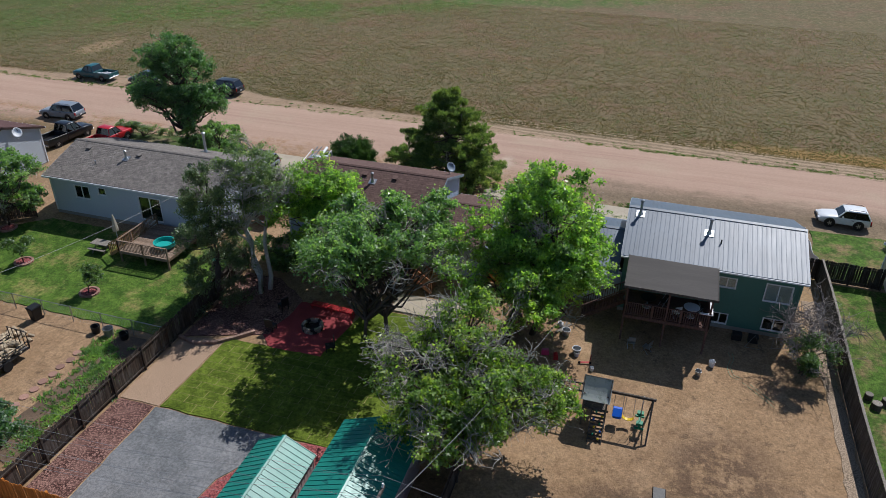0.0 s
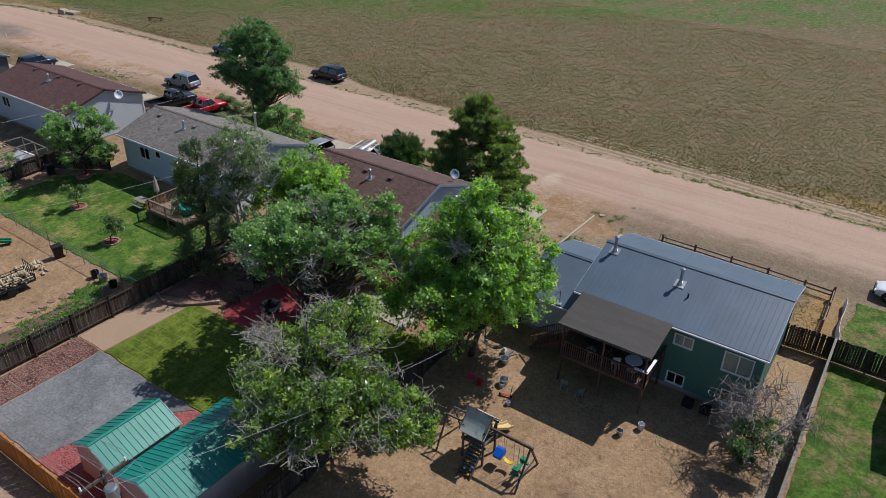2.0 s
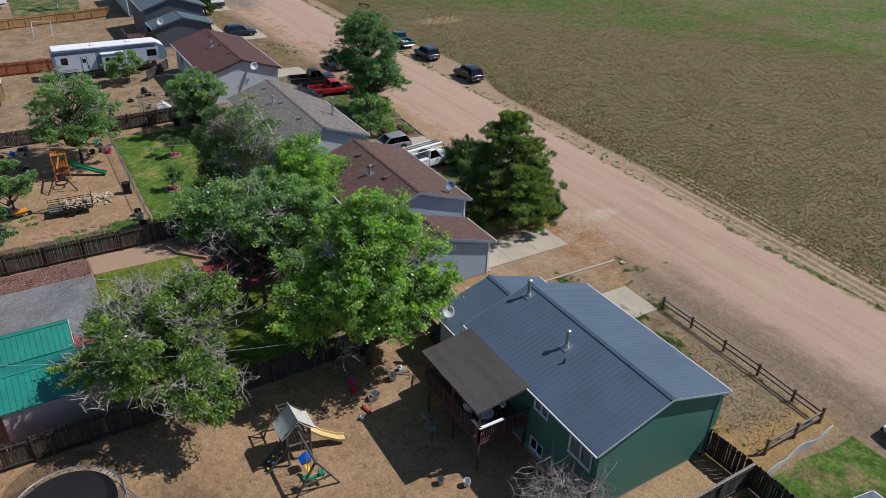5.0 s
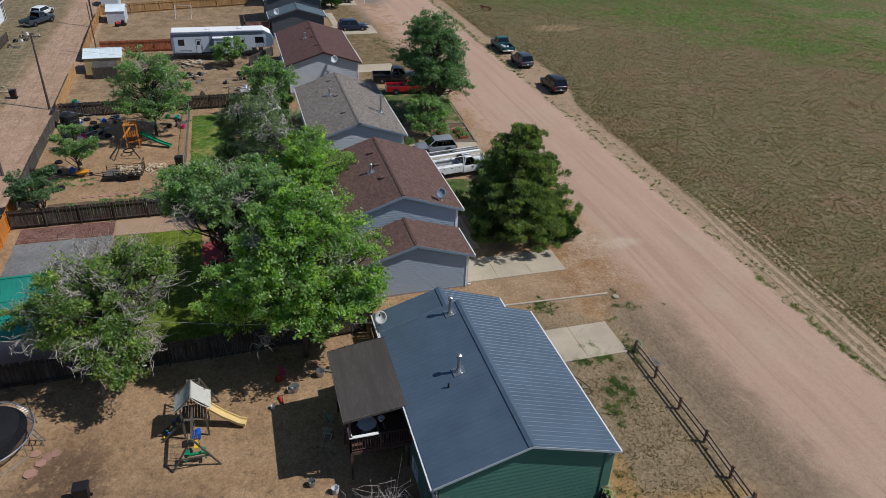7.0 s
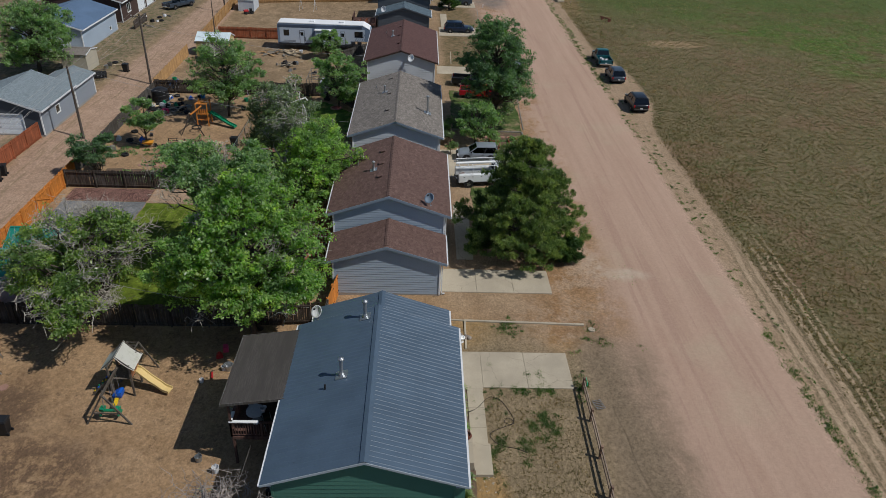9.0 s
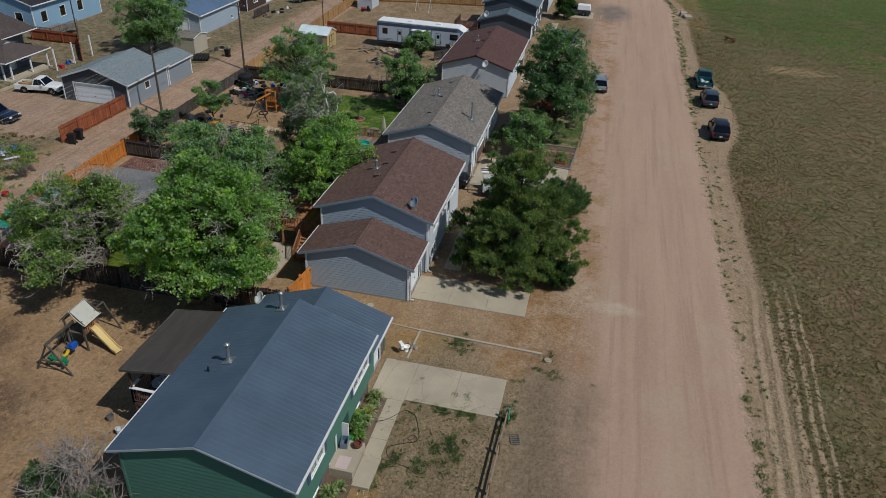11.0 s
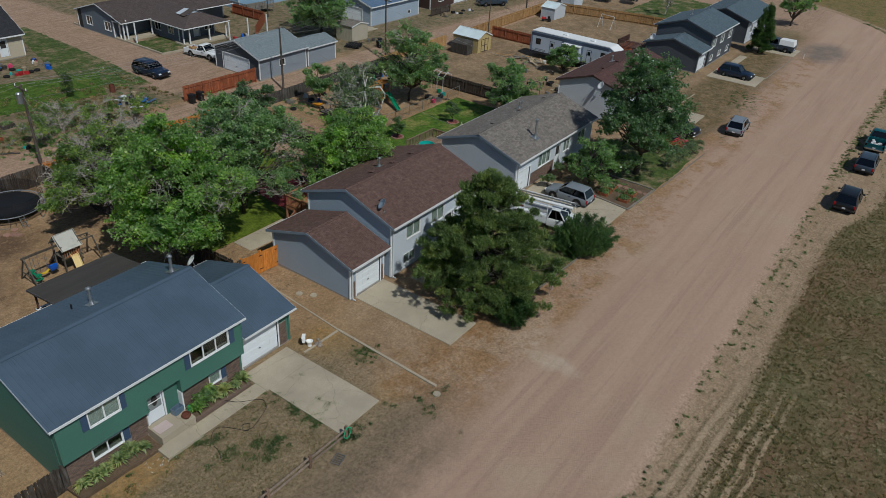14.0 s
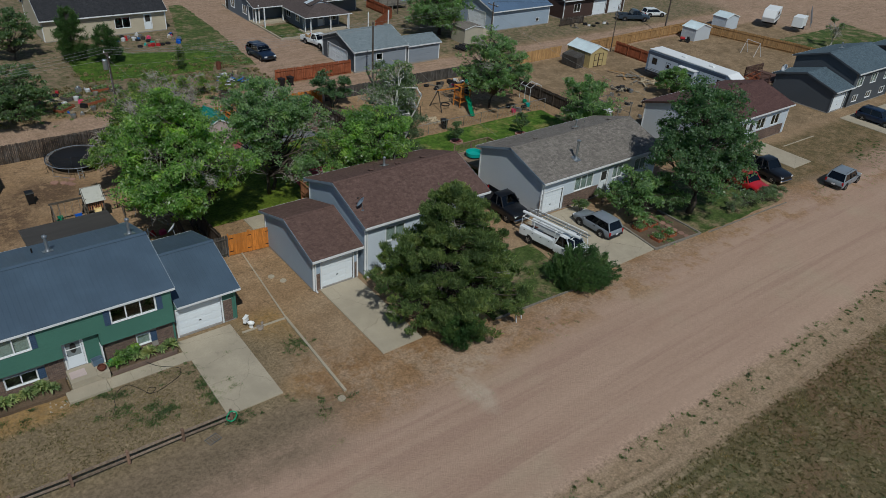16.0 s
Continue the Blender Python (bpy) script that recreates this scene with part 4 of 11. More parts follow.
        for i in range(panes):
            g = self.mb()
            c = u - w / 2 + pw * (i + 0.5)
            self.brick(g, side, c - pw / 2 + 0.03, c + pw / 2 - 0.03, z - h / 2 + 0.03, z + h / 2 - 0.03, -0.03, -0.022)
            part("pane", g, M["glass"], win)
            s = self.mb()
            for a0, a1, z0, z1 in ((c - pw / 2, c + pw / 2, z + h / 2 - 0.035, z + h / 2), (c - pw / 2, c + pw / 2, z - h / 2, z - h / 2 + 0.035), (c - pw / 2, c - pw / 2 + 0.035, z - h / 2 + 0.035, z + h / 2 - 0.035), (c + pw / 2 - 0.035, c + pw / 2, z - h / 2 + 0.035, z + h / 2 - 0.035)):
                self.brick(s, side, a0, a1, z0, z1, -0.045, 0.012)
            part("sash", s, M[frame_mat], win)
        if curtain:
            cu = self.mb()
            n = 14
            for i in range(n):
                a0 = u - w / 2 + w * i / n
                self.brick(cu, side, a0, a0 + w / n, z - h / 2, z + h / 2, -0.12 - 0.02 * (i % 2), -0.1 - 0.02 * (i % 2))
            part("curtain", cu, M["curtain"], win, "pale drawn curtain")
        else:
            # near-black panel added behind the pane stands in for the room's shade
            cu = self.mb()
            self.brick(cu, side, u - w / 2 - 0.3, u + w / 2 + 0.3, z - h / 2 - 0.3, z + h / 2 + 0.3, -1.3, -1.2)
            part("room_partition", cu, M["inside"], win)

    def shutter(self, side, u, z, w, h, mat="shutter_blue"):
        s = self.mb()
        self.brick(s, side, u - w / 2, u + w / 2, z - h / 2, z + h / 2, 0.02, 0.045)
        sh = part("shutter", s, M[mat], self.t, "dark blue louvred shutter")
        n = int(h / 0.13)
        for i in range(n):
            zz = z - h / 2 + h * (i + 0.5) / n
            sl = self.mb()
            self.brick(sl, side, u - w / 2 + 0.05, u + w / 2 - 0.05, zz - 0.04, zz + 0.035, 0.045, 0.062)
            part("slat", sl, M[mat], sh)

    def door(self, side, u, z0, w, h, mat="door_white", glazed=True, oval=False):
        self.gaps[side].append((u - w / 2, u + w / 2, z0, z0 + h))
        fr = self.mb()
        b = 0.09
        self.brick(fr, side, u - w / 2 - b, u + w / 2 + b, z0 + h, z0 + h + b, -0.06, 0.05)
        self.brick(fr, side, u - w / 2 - b, u - w / 2, z0, z0 + h, -0.06, 0.05)
        self.brick(fr, side, u + w / 2, u + w / 2 + b, z0, z0 + h, -0.06, 0.05)
        part("door_frame", fr, M["white"], self.t)
        d = self.mb()
        self.brick(d, side, u - w / 2 + 0.01, u + w / 2 - 0.01, z0, z0 + h - 0.01, -0.07, -0.02)
        self.brick(d, side, u - w / 2 + 0.08, u + w / 2 - 0.08, z0 + 0.12, z0 + h * 0.42, -0.02, -0.005)
        leaf = part("door", d, M[mat], self.t)
        if glazed and oval:
            st = self.mb()
            self.brick(st, side, u - w / 2 + 0.1, u + w / 2 - 0.1, z0 + h * 0.42, z0 + h * 0.93, -0.02, -0.006)
            part("storm_pane", st, M["storm_grey"], leaf, "grey storm door glass")
            g, n = self.mb(), 16
            ring = [(u + 0.17 * math.cos(2 * math.pi * i / n), z0 + h * 0.7 + 0.36 * math.sin(2 * math.pi * i / n)) for i in range(n)]
            g.loft([[self.at(side, a, b, o) for a, b in ring] for o in (-0.004, 0.008)])
            part("door_light", g, M["inside"], leaf, "dark oval door glass")
            bar = self.mb()
            self.brick(bar, side, u - w / 2 + 0.08, u + w / 2 - 0.08, z0 + h * 0.66, z0 + h * 0.69, -0.006, 0.016)
            part("glazing_bar", bar, M["white"], leaf)
        elif glazed:
            g = self.mb()
            self.brick(g, side, u - w / 2 + 0.14, u + w / 2 - 0.14, z0 + h * 0.5, z0 + h * 0.93, -0.018, -0.008)
            part("door_light", g, M["inside"], leaf, "dark glazed door light")
        k = self.mb()
        k.ball(self.at(side, u + w / 2 - 0.1, z0 + 1.0, 0.03), 0.04)
        part("handle", k, M["chrome"], leaf)

    def garage_door(self, side, u, z0, w, h, mat="door_white", rows=4):
        self.gaps[side].append((u - w / 2, u + w / 2, z0, z0 + h))
        d = self.mb()
        for i in range(rows):
            za, zb = z0 + h * i / rows + 0.008, z0 + h * (i + 1) / rows - 0.008
            self.brick(d, side, u - w / 2, u + w / 2, za, zb, -0.12, -0.07)
            n = max(4, int(w / 0.6))
            for j in range(n):
                c = u - w / 2 + w * (j + 0.5) / n
                self.brick(d, side, c - w / n * 0.38, c + w / n * 0.38, za + 0.09, zb - 0.09, -0.07, -0.058)
        gd = part("garage_door", d, M[mat], self.t, "white panelled garage door")
        fr = self.mb()
        b = 0.1
        self.brick(fr, side, u - w / 2 - b, u + w / 2 + b, z0 + h, z0 + h + b, -0.1, 0.045)
        self.brick(fr, side, u - w / 2 - b, u - w / 2, z0, z0 + h, -0.1, 0.045)
        self.brick(fr, side, u + w / 2, u + w / 2 + b, z0, z0 + h, -0.1, 0.045)
        part("door_frame", fr, M["white"], self.t)
        k = self.mb()
        self.brick(k, side, u - 0.08, u + 0.08, z0 + 0.75, z0 + 0.8, -0.06, -0.03)
        part("handle", k, M["black"], gd)

    def bricks(self, side, u0, u1, z0, z1):
        """Brick facing: courses with recessed joints."""
        bed = self.mb()
        self.brick(bed, side, u0, u1, z0, z1, 0.0, 0.03)
        w = part("brick_facing", bed, M["mortar"], self.t, "brown brick facing")
        br = self.mb()
        z, row = z0, 0
        while z < z1 - 0.02:
            u = u0 - (0.11 if row % 2 else 0)
            while u < u1:
                a, b = max(u, u0), min(u + 0.205, u1)
                if b - a > 0.03:
                    self.brick(br, side, a, b, z, min(z + 0.065, z1), 0.03, 0.048)
                u += 0.217
            z += 0.078
            row += 1
        tagged(part("bricks", br, M["brick"], w), kind="stuff")

    def fascia(self, mat="white", gutter=None, soffit="white_trim", slim=1.0):
        s = self.slope
        for y, sg in ((self.ry0, -1), (self.ry1, 1)):
            g = self.mb()
            g.span(self.rx0, self.rx1, min(y + sg * 0.004, y + sg * 0.1), max(y + sg * 0.004, y + sg * 0.1), self.eave - 0.03 - 0.14 * slim, self.eave - 0.03)
            part("gutter", g, M[gutter or mat], self.t)
        mid = (self.ry0 + self.ry1) / 2
        for x in (self.rx0, self.rx1):
            g = self.mb()
            a = 0.02 if x == self.rx1 else -0.02
            for y in (self.ry0, self.ry1):
                p = []
                for xx in (min(x, x + 1.5 * a), max(x, x + 1.5 * a)):
                    p.append([(xx, y, self.eave - 0.2 * slim), (xx, mid, self.ridge - 0.2 * slim), (xx, mid, self.ridge - 0.005), (xx, y, self.eave - 0.005)])
                g.hexa(p[0] + p[1])
            part("barge_board", g, M[mat], self.t)
        for y in (self.ry0, self.ry1):
            sf = self.mb()
            yi = self.y0 + 0.02 if y == self.ry0 else self.y1 - 0.02
            sf.span(self.rx0 + 0.03, self.rx1 - 0.03, min(y, yi), max(y, yi), self.eave - 0.12, self.eave - 0.1)
            part("soffit", sf, M[soffit], self.t)

    def roof_deck(self, mat):
        mid = (self.ry0 + self.ry1) / 2
        d = self.mb()
        for y in (self.ry0, self.ry1):
            d.hexa([(self.rx0, y, self.eave - 0.10), (self.rx1, y, self.eave - 0.10), (self.rx1, mid, self.ridge - 0.10), (self.rx0, mid, self.ridge - 0.10),
                    (self.rx0, y, self.eave), (self.rx1, y, self.eave), (self.rx1, mid, self.ridge), (self.rx0, mid, self.ridge)])
        return part("roof", d, M[mat], self.t)

    def shingles(self, mat, width=0.33, course=0.20):
        deck = self.roof_deck(mat)
        mid = (self.ry0 + self.ry1) / 2
        rnd = random.Random(int(abs(self.rx0) * 10))
        for y, sg in ((self.ry0, 1), (self.ry1, -1)):
            run = math.hypot(mid - y, self.ridge - self.eave)
            n = int(run / course)
            mb = self.mb()
            dy, dz = sg * abs(mid - y) / run, (self.ridge - self.eave) / run
            ny, nz = -sg * dz, abs(dy)
            for i in range(n):
                s0, s1 = i * run / n, (i + 1) * run / n
                x = self.rx0 - (width / 2 if i % 2 else 0) - rnd.random() * 0.1
                while x < self.rx1:
                    wd = width * rnd.uniform(0.7, 1.3)
                    a, b = max(x, self.rx0), min(x + wd - 0.012, self.rx1)
                    if b - a > 0.05:
                        h = 0.009 + rnd.random() * 0.008
                        lift = lambda s, o: (y + dy * s + ny * o, self.eave + dz * s + nz * o)  # noqa: E731
                        (y0, z0), (y1, z1), (y2, z2), (y3, z3) = lift(s0, 0.0), lift(s0, h), lift(s1, 0.004), lift(s1, 0.0)
                        mb.add([(a, y0, z0), (b, y0, z0), (b, y1, z1), (a, y1, z1), (b, y2, z2), (a, y2, z2)],
                               [(0, 1, 2, 3), (3, 2, 4, 5), (0, 3, 5), (1, 4, 2)])
                    x += wd
            tagged(part("shingles", mb, M[mat], deck, fix=False), kind="stuff")
        cap = MB()
        for sg in (-1, 1):
            cap.hexa([(0, 0, 0.02), (0.29, 0, 0.02), (0.29, sg * 0.16, 0.02 - 0.16 * self.slope), (0, sg * 0.16, 0.02 - 0.16 * self.slope),
                      (0, 0, 0.045), (0.29, 0, 0.06), (0.29, sg * 0.16, 0.055 - 0.16 * self.slope), (0, sg * 0.16, 0.04 - 0.16 * self.slope)])
        me = cap.mesh("cap_shingle", M[mat])
        x = self.rx0
        while x < self.rx1 - 0.2:
            piece("cap_shingle", me, deck, Matrix.Translation(Vector((x, mid, self.ridge)) - Vector(self.c)))
            x += 0.3
        return deck

    def metal(self, mat, panel=0.9, ribs=3):
        """Ribbed steel panels, each a sheet of its own, and a folded ridge cap."""
        deck = self.roof_deck(mat)
        mid = (self.ry0 + self.ry1) / 2
        n = max(1, round((self.rx1 - self.rx0) / panel))
        w = (self.rx1 - self.rx0) / n
        for y, sg in ((self.ry0, 1), (self.ry1, -1)):
            mb = MB()
            L = Vector((0, mid - y, self.ridge - self.eave))
            nrm = Vector((0, -sg * (self.ridge - self.eave), abs(mid - y))).normalized()
            def rib(xa, xb, h, ta):
                p = [Vector((xa, 0, 0)), Vector((xb, 0, 0)), Vector((xb, 0, 0)) + L, Vector((xa, 0, 0)) + L]
                q = [Vector((xa + ta, 0, 0)), Vector((xb - ta, 0, 0)), Vector((xb - ta, 0, 0)) + L, Vector((xa + ta, 0, 0)) + L]
                mb.hexa([v + nrm * 0.004 for v in p] + [v + nrm * h for v in q])
            rib(0.0, w - 0.004, 0.012, 0.0)
            for i in range(ribs):
                x = w * (i + 0.5) / ribs
                rib(x - 0.034, x + 0.034, 0.021, 0.024)
            me = mb.mesh("roof_panel", M[mat])
            for i in range(n):
                piece("roof_panel", me, deck, Matrix.Translation(Vector((self.rx0 + i * w, y, self.eave)) - Vector(self.c)))
        cap = self.mb()
        for sg in (-1, 1):
            a, z = mid + sg * 0.2, self.ridge - 0.2 * self.slope
            cap.hexa([(self.rx0 - 0.02, mid, self.ridge + 0.04), (self.rx1 + 0.02, mid, self.ridge + 0.04), (self.rx1 + 0.02, a, z + 0.045), (self.rx0 - 0.02, a, z + 0.045),
                      (self.rx0 - 0.02, mid, self.ridge + 0.06), (self.rx1 + 0.02, mid, self.ridge + 0.06), (self.rx1 + 0.02, a, z + 0.06), (self.rx0 - 0.02, a, z + 0.06)])
        part("ridge_cap", cap, M[mat], deck)
        return deck

    def roof_z(self, y):
        return self.ridge - self.slope * abs(y - (self.ry0 + self.ry1) / 2)

    def pipe(self, x, y, h, r=0.09, cap=True, mat="galv", flash=True, label="galvanised flue pipe with a cap"):
        z = self.roof_z(y)
        mb = self.mb()
        mb.tube((x, y, z - 0.1), (x, y, z + h), r, r, 12)
        p = part("flue", mb, M[mat], self.t, label, smooth=False)
        if cap:
            c = self.mb()
            c.tube((x, y, z + h - 0.02), (x, y, z + h + 0.05), r * 1.05, r * 1.05, 12)
            c.tube((x, y, z + h + 0.05), (x, y, z + h + 0.13), r * 1.7, r * 1.7, 12)
            c.tube((x, y, z + h + 0.13), (x, y, z + h + 0.2), r * 1.7, r * 0.6, 12)
            part("cap", c, M[mat], p)
        if flash:
            f = self.mb()
            s = r * 2.4 + 0.08
            f.hexa([(x - s, y - s, self.roof_z(y - s) + 0.03), (x + s, y - s, self.roof_z(y - s) + 0.03), (x + s, y + s, self.roof_z(y + s) + 0.03), (x - s, y + s, self.roof_z(y + s) + 0.03),
                    (x - s, y - s, self.roof_z(y - s) + 0.06), (x + s, y - s, self.roof_z(y - s) + 0.06), (x + s, y + s, self.roof_z(y + s) + 0.06), (x - s, y + s, self.roof_z(y + s) + 0.06)])
            f.tube((x, y, z), (x, y, z + 0.25), r * 2.0, r * 1.1, 12)
            part("flashing", f, M[mat], p)

    def box_vent(self, x, y, mat="dark_shingle"):
        z = self.roof_z(y)
        mb = self.mb()
        mb.span(x - 0.14, x + 0.14, y - 0.16, y + 0.1, z - 0.05, z + 0.1)
        mb.hexa([(x - 0.2, y - 0.26, z + 0.06), (x + 0.2, y - 0.26, z + 0.06), (x + 0.2, y + 0.16, z + 0.13), (x - 0.2, y + 0.16, z + 0.13),
                 (x - 0.18, y - 0.24, z + 0.10), (x + 0.18, y - 0.24, z + 0.10), (x + 0.18, y + 0.14, z + 0.18), (x - 0.18, y + 0.14, z + 0.18)])
        part("roof_vent", mb, M[mat], self.t, "low boxed roof vent")

    def downspout(self, x, y):
        mb = self.mb()
        mb.box((x, y, (self.base + self.eave) / 2 - 0.1), (0.08, 0.07, self.eave - self.base - 0.3))
        mb.box((x, y + 0.1, self.base + 0.12), (0.08, 0.3, 0.07))
        part("downspout", mb, M["gutter_white"], self.t)


def dish(parent_label, x, y, z, az, r=0.38, tilt=35, mast=0.5, mat="galv"):
    """A satellite dish on a bent mast."""
    th = thing("satellite_dish", (x, y, z), parent_label, "satellite dish", rz=az)
    mb = MB()
    mb.path([(0, 0, 0), (0, 0, mast * 0.6), (0, 0.05, mast)], 0.025, n=8)
    mb.span(-0.1, 0.1, -0.1, 0.1, -0.02, 0.015)
    part("mast", mb, M["galv"], th)
    d = MB()
    rings = []
    for i in range(5):
        rr = max(0.02, r * i / 4)
        rings.append([(rr * math.cos(2 * math.pi * j / 20), rr * math.sin(2 * math.pi * j / 20) * 1.08, 0.35 * rr * rr / r) for j in range(20)])
    inner = rings
    outer = [[(p[0] * 1.02, p[1] * 1.02, p[2] - 0.015) for p in ring] for ring in rings]
    d.loft(outer + inner[::-1])
    m = Matrix.Translation((0, 0.09, mast + 0.1)) @ Matrix.Rotation(radians(-(90 - tilt)), 4, "X")
    d.v = [tuple(m @ Vector(p)) for p in d.v]
    part("reflector", d, M[mat], th, smooth=True)
    a = MB()
    a.path([tuple(m @ Vector(p)) for p in ((0, -r * 0.95, 0.1), (0, -r * 0.9, 0.35), (0, -0.15, r * 1.15))], 0.015, n=6)
    a.box(m @ Vector((0, -0.12, r * 1.15)), (0.07, 0.1, 0.09))
    part("feed_arm", a, M["black"], th)
    return th


# the green split-level house with its metal roof
G = House(-0.9, 10.5, 40.67, 49.75, 0.0, 4.39, 5.86, "dark green split-level house with blue-grey metal roof")
M["storm_grey"] = plain("storm_glass_grey", (0.22, 0.25, 0.26), 0.2, vary=0.1, spec=0.6)
G.window("s", 9.0, 3.1, 1.55, 1.25, 2, curtain=True)
G.window("s", 5.9, 3.35, 1.05, 0.7, 2, curtain=True)
G.window("s", 9.2, 0.75, 1.3, 0.85, 2)
G.window("s", 5.9, 0.6, 1.0, 0.75, 2)
G.window("s", 2.0, 3.0, 1.5, 1.7, 2)
GREEN = {"n": "green_siding", "s": "green_siding", "e": "green_siding", "w": "green_siding", "corner": "green_siding"}
G.y1 = 49.2
G.walls(GREEN, 0.25, skip=("n",))
# the upper storey stands out over the brick lower one, with the entry set back between
G.y1 = 49.6
G.gaps["n"] = [(G.x0, 3.6, -0.4, 1.85), (3.6, 5.65, -0.4, 2.75), (5.65, G.x1, -0.4, 1.85)]
G.window("n", 7.82, 3.64, 1.6, 1.0, 2, curtain=True)
G.window("n", 1.55, 3.64, 2.5, 0.96, 3)
G.walls(GREEN, 0.25, skip=("s", "e", "w"), extras=False)
for u in (6.84, 8.84):
    G.shutter("n", u, 3.62, 0.34, 1.05)
for u in (3.02, 0.06):
    G.shutter("n", u, 3.62, 0.34, 1.05)
for x0, x1, z0 in ((G.x0, 3.6, 1.85), (3.6, 5.65, 2.75), (5.65, G.x1, 1.85)):
    mb = G.mb()
    mb.span(x0 + 0.02, x1 - 0.02, 49.18, 49.57, z0 - 0.01, z0 + 0.04)
    part("overhang_soffit", mb, M["dkgrey_siding"], G.t)
for x, z0 in ((G.x0, 1.85), (3.6, 1.85), (5.65, 1.85), (G.x1, 1.85)):
    mb = G.mb()
    mb.span(x - 0.03, x + 0.03, 49.16, 49.625, z0, 2.76 if 3 < x < 6 else 4.3)
    part("overhang_cheek", mb, M["green_siding"], G.t)
G.y1 = 49.2
G.gaps["n"] = []
G.window("n", 7.87, 1.05, 1.6, 0.7, 2)
G.window("n", 1.22, 1.04, 0.74, 0.66, 1, curtain=True)
G.door("n", 5.02, 0.66, 0.95, 1.95, oval=True)
core = G.mb()
ops = G.gaps["n"]
for za, zb in cells(-0.3, 2.9, [z for o in ops for z in o[2:]]):
    for ua, ub in cells(G.x0, G.x1, [u for o in ops for u in o[:2]]):
        if not any(o[0] < (ua + ub) / 2 < o[1] and o[2] < (za + zb) / 2 < o[3] for o in ops):
            G.brick(core, "n", ua, ub, za, zb, -0.16, -0.004)
part("wall", core, M["foundation"], G.t)
G.shutter("n", 6.84, 1.05, 0.38, 0.75)
G.shutter("n", 0.62, 1.04, 0.36, 0.72)
for a, b in ((-0.6, 0.42), (1.66, 3.56), (5.66, 6.62), (8.75, 10.2)):
    G.bricks("n", a, b, 0.2, 1.84)
G.bricks("n", 7.0, 8.75, 0.2, 0.64)
G.bricks("n", 0.8, 1.66, 0.2, 0.66)
mb = G.mb()
mb.span(3.64, 4.44, 49.19, 49.23, 0.62, 2.74)
part("entry_panel", mb, M["green_siding"], G.t, "flat green panel beside the door")
mb = G.mb()
mb.span(3.58, 3.66, 49.2, 49.6, 0.62, 1.84)
part("entry_trim", mb, M["white"], G.t)
G.metal("blue_metal")
M["rake_trim"] = plain("pale_slate_trim", (0.33, 0.37, 0.41), 0.5, vary=0.1)
G.fascia("rake_trim", "gutter_white", slim=0.62)
G.pipe(4.43, 43.64, 0.95)
G.pipe(-0.1, 44.5, 0.95)
G.pipe(5.2, 42.9, 0.3, 0.05, False, "black", False, "short black vent pipe")
GG = House(-5.0, -0.93, 41.0, 49.4, 0.0, 2.64, 4.02, "green attached garage with metal roof and white door", "garage", name="garage")
GG.x1 = -0.5
GG.garage_door("n", -2.37, 0.05, 2.85, 2.05)
GG.walls({"n": "green_siding", "s": "pale_siding", "e": "green_siding", "w": "green_siding", "corner": "green_siding"}, 0.25)
GG.bricks("n", -4.5, -3.92, 0.1, 1.75)
GG.bricks("n", -0.82, -0.52, 0.1, 1.75)
GG.metal("blue_metal")
GG.fascia("rake_trim", "gutter_white", slim=0.62)
dish("grey satellite dish on the green garage roof", -3.7, 41.35, GG.roof_z(41.35), 236, 0.37, 38, mat="white_trim")

# the blue-grey house with its maroon shingle roof
Mh = House(-25.6, -14.17, 40.67, 49.72, 0.0, 4.44, 6.0, "blue-grey split-level house with maroon shingle roof")
for u in (-17.0, -20.0, -23.3):
    Mh.window("n", u, 3.1, 1.6, 1.15, 2, curtain=True)
Mh.window("n", -16.6, 0.9, 1.3, 0.8, 2, curtain=True)
Mh.door("n", -21.6, 0.6, 1.0, 2.05)
Mh.window("s", -18.5, 3.0, 1.8, 2.0, 2)
Mh.window("s", -23.5, 3.2, 1.2, 1.0, 2)
Mh.walls({"n": "pale_siding", "s": "blue_siding", "e": "blue_siding", "w": "blue_siding", "corner": "white"}, 0.2)
Mh.shingles("maroon_shingle")
Mh.fascia("fascia_blue", "gutter_white")
Mh.pipe(-19.58, 43.77, 0.6, 0.08)
Mh.pipe(-21.5, 42.4, 0.3, 0.05, False, "galv", False, "short vent pipe")
for x in (-18.0, -20.4, -22.8):
    Mh.box_vent(x, 44.4, "maroon_shingle")
Mh.downspout(-14.55, 49.4)
MG = House(-14.25, -10.18, 41.0, 49.4, 0.0, 2.84, 4.14, "blue-grey attached garage with maroon shingle roof", "garage", name="garage")
MG.garage_door("n", -12.35, 0.05, 2.5, 2.1)
MG.walls({"n": "blue_siding", "s": "blue_siding", "e": "blue_siding", "w": "blue_siding", "corner": "white"}, 0.2)
MG.bricks("n", -14.0, -13.75, 0.1, 1.4)
MG.bricks("n", -10.95, -10.65, 0.1, 1.4)
MG.shingles("maroon_shingle")
MG.fascia("fascia_blue", "gutter_white")
MG.downspout(-10.55, 49.1)
dish("dark satellite dish on the maroon shingle roof", -14.9, 48.2, Mh.roof_z(48.2), 236, 0.37, 38, mat="fascia_blue")

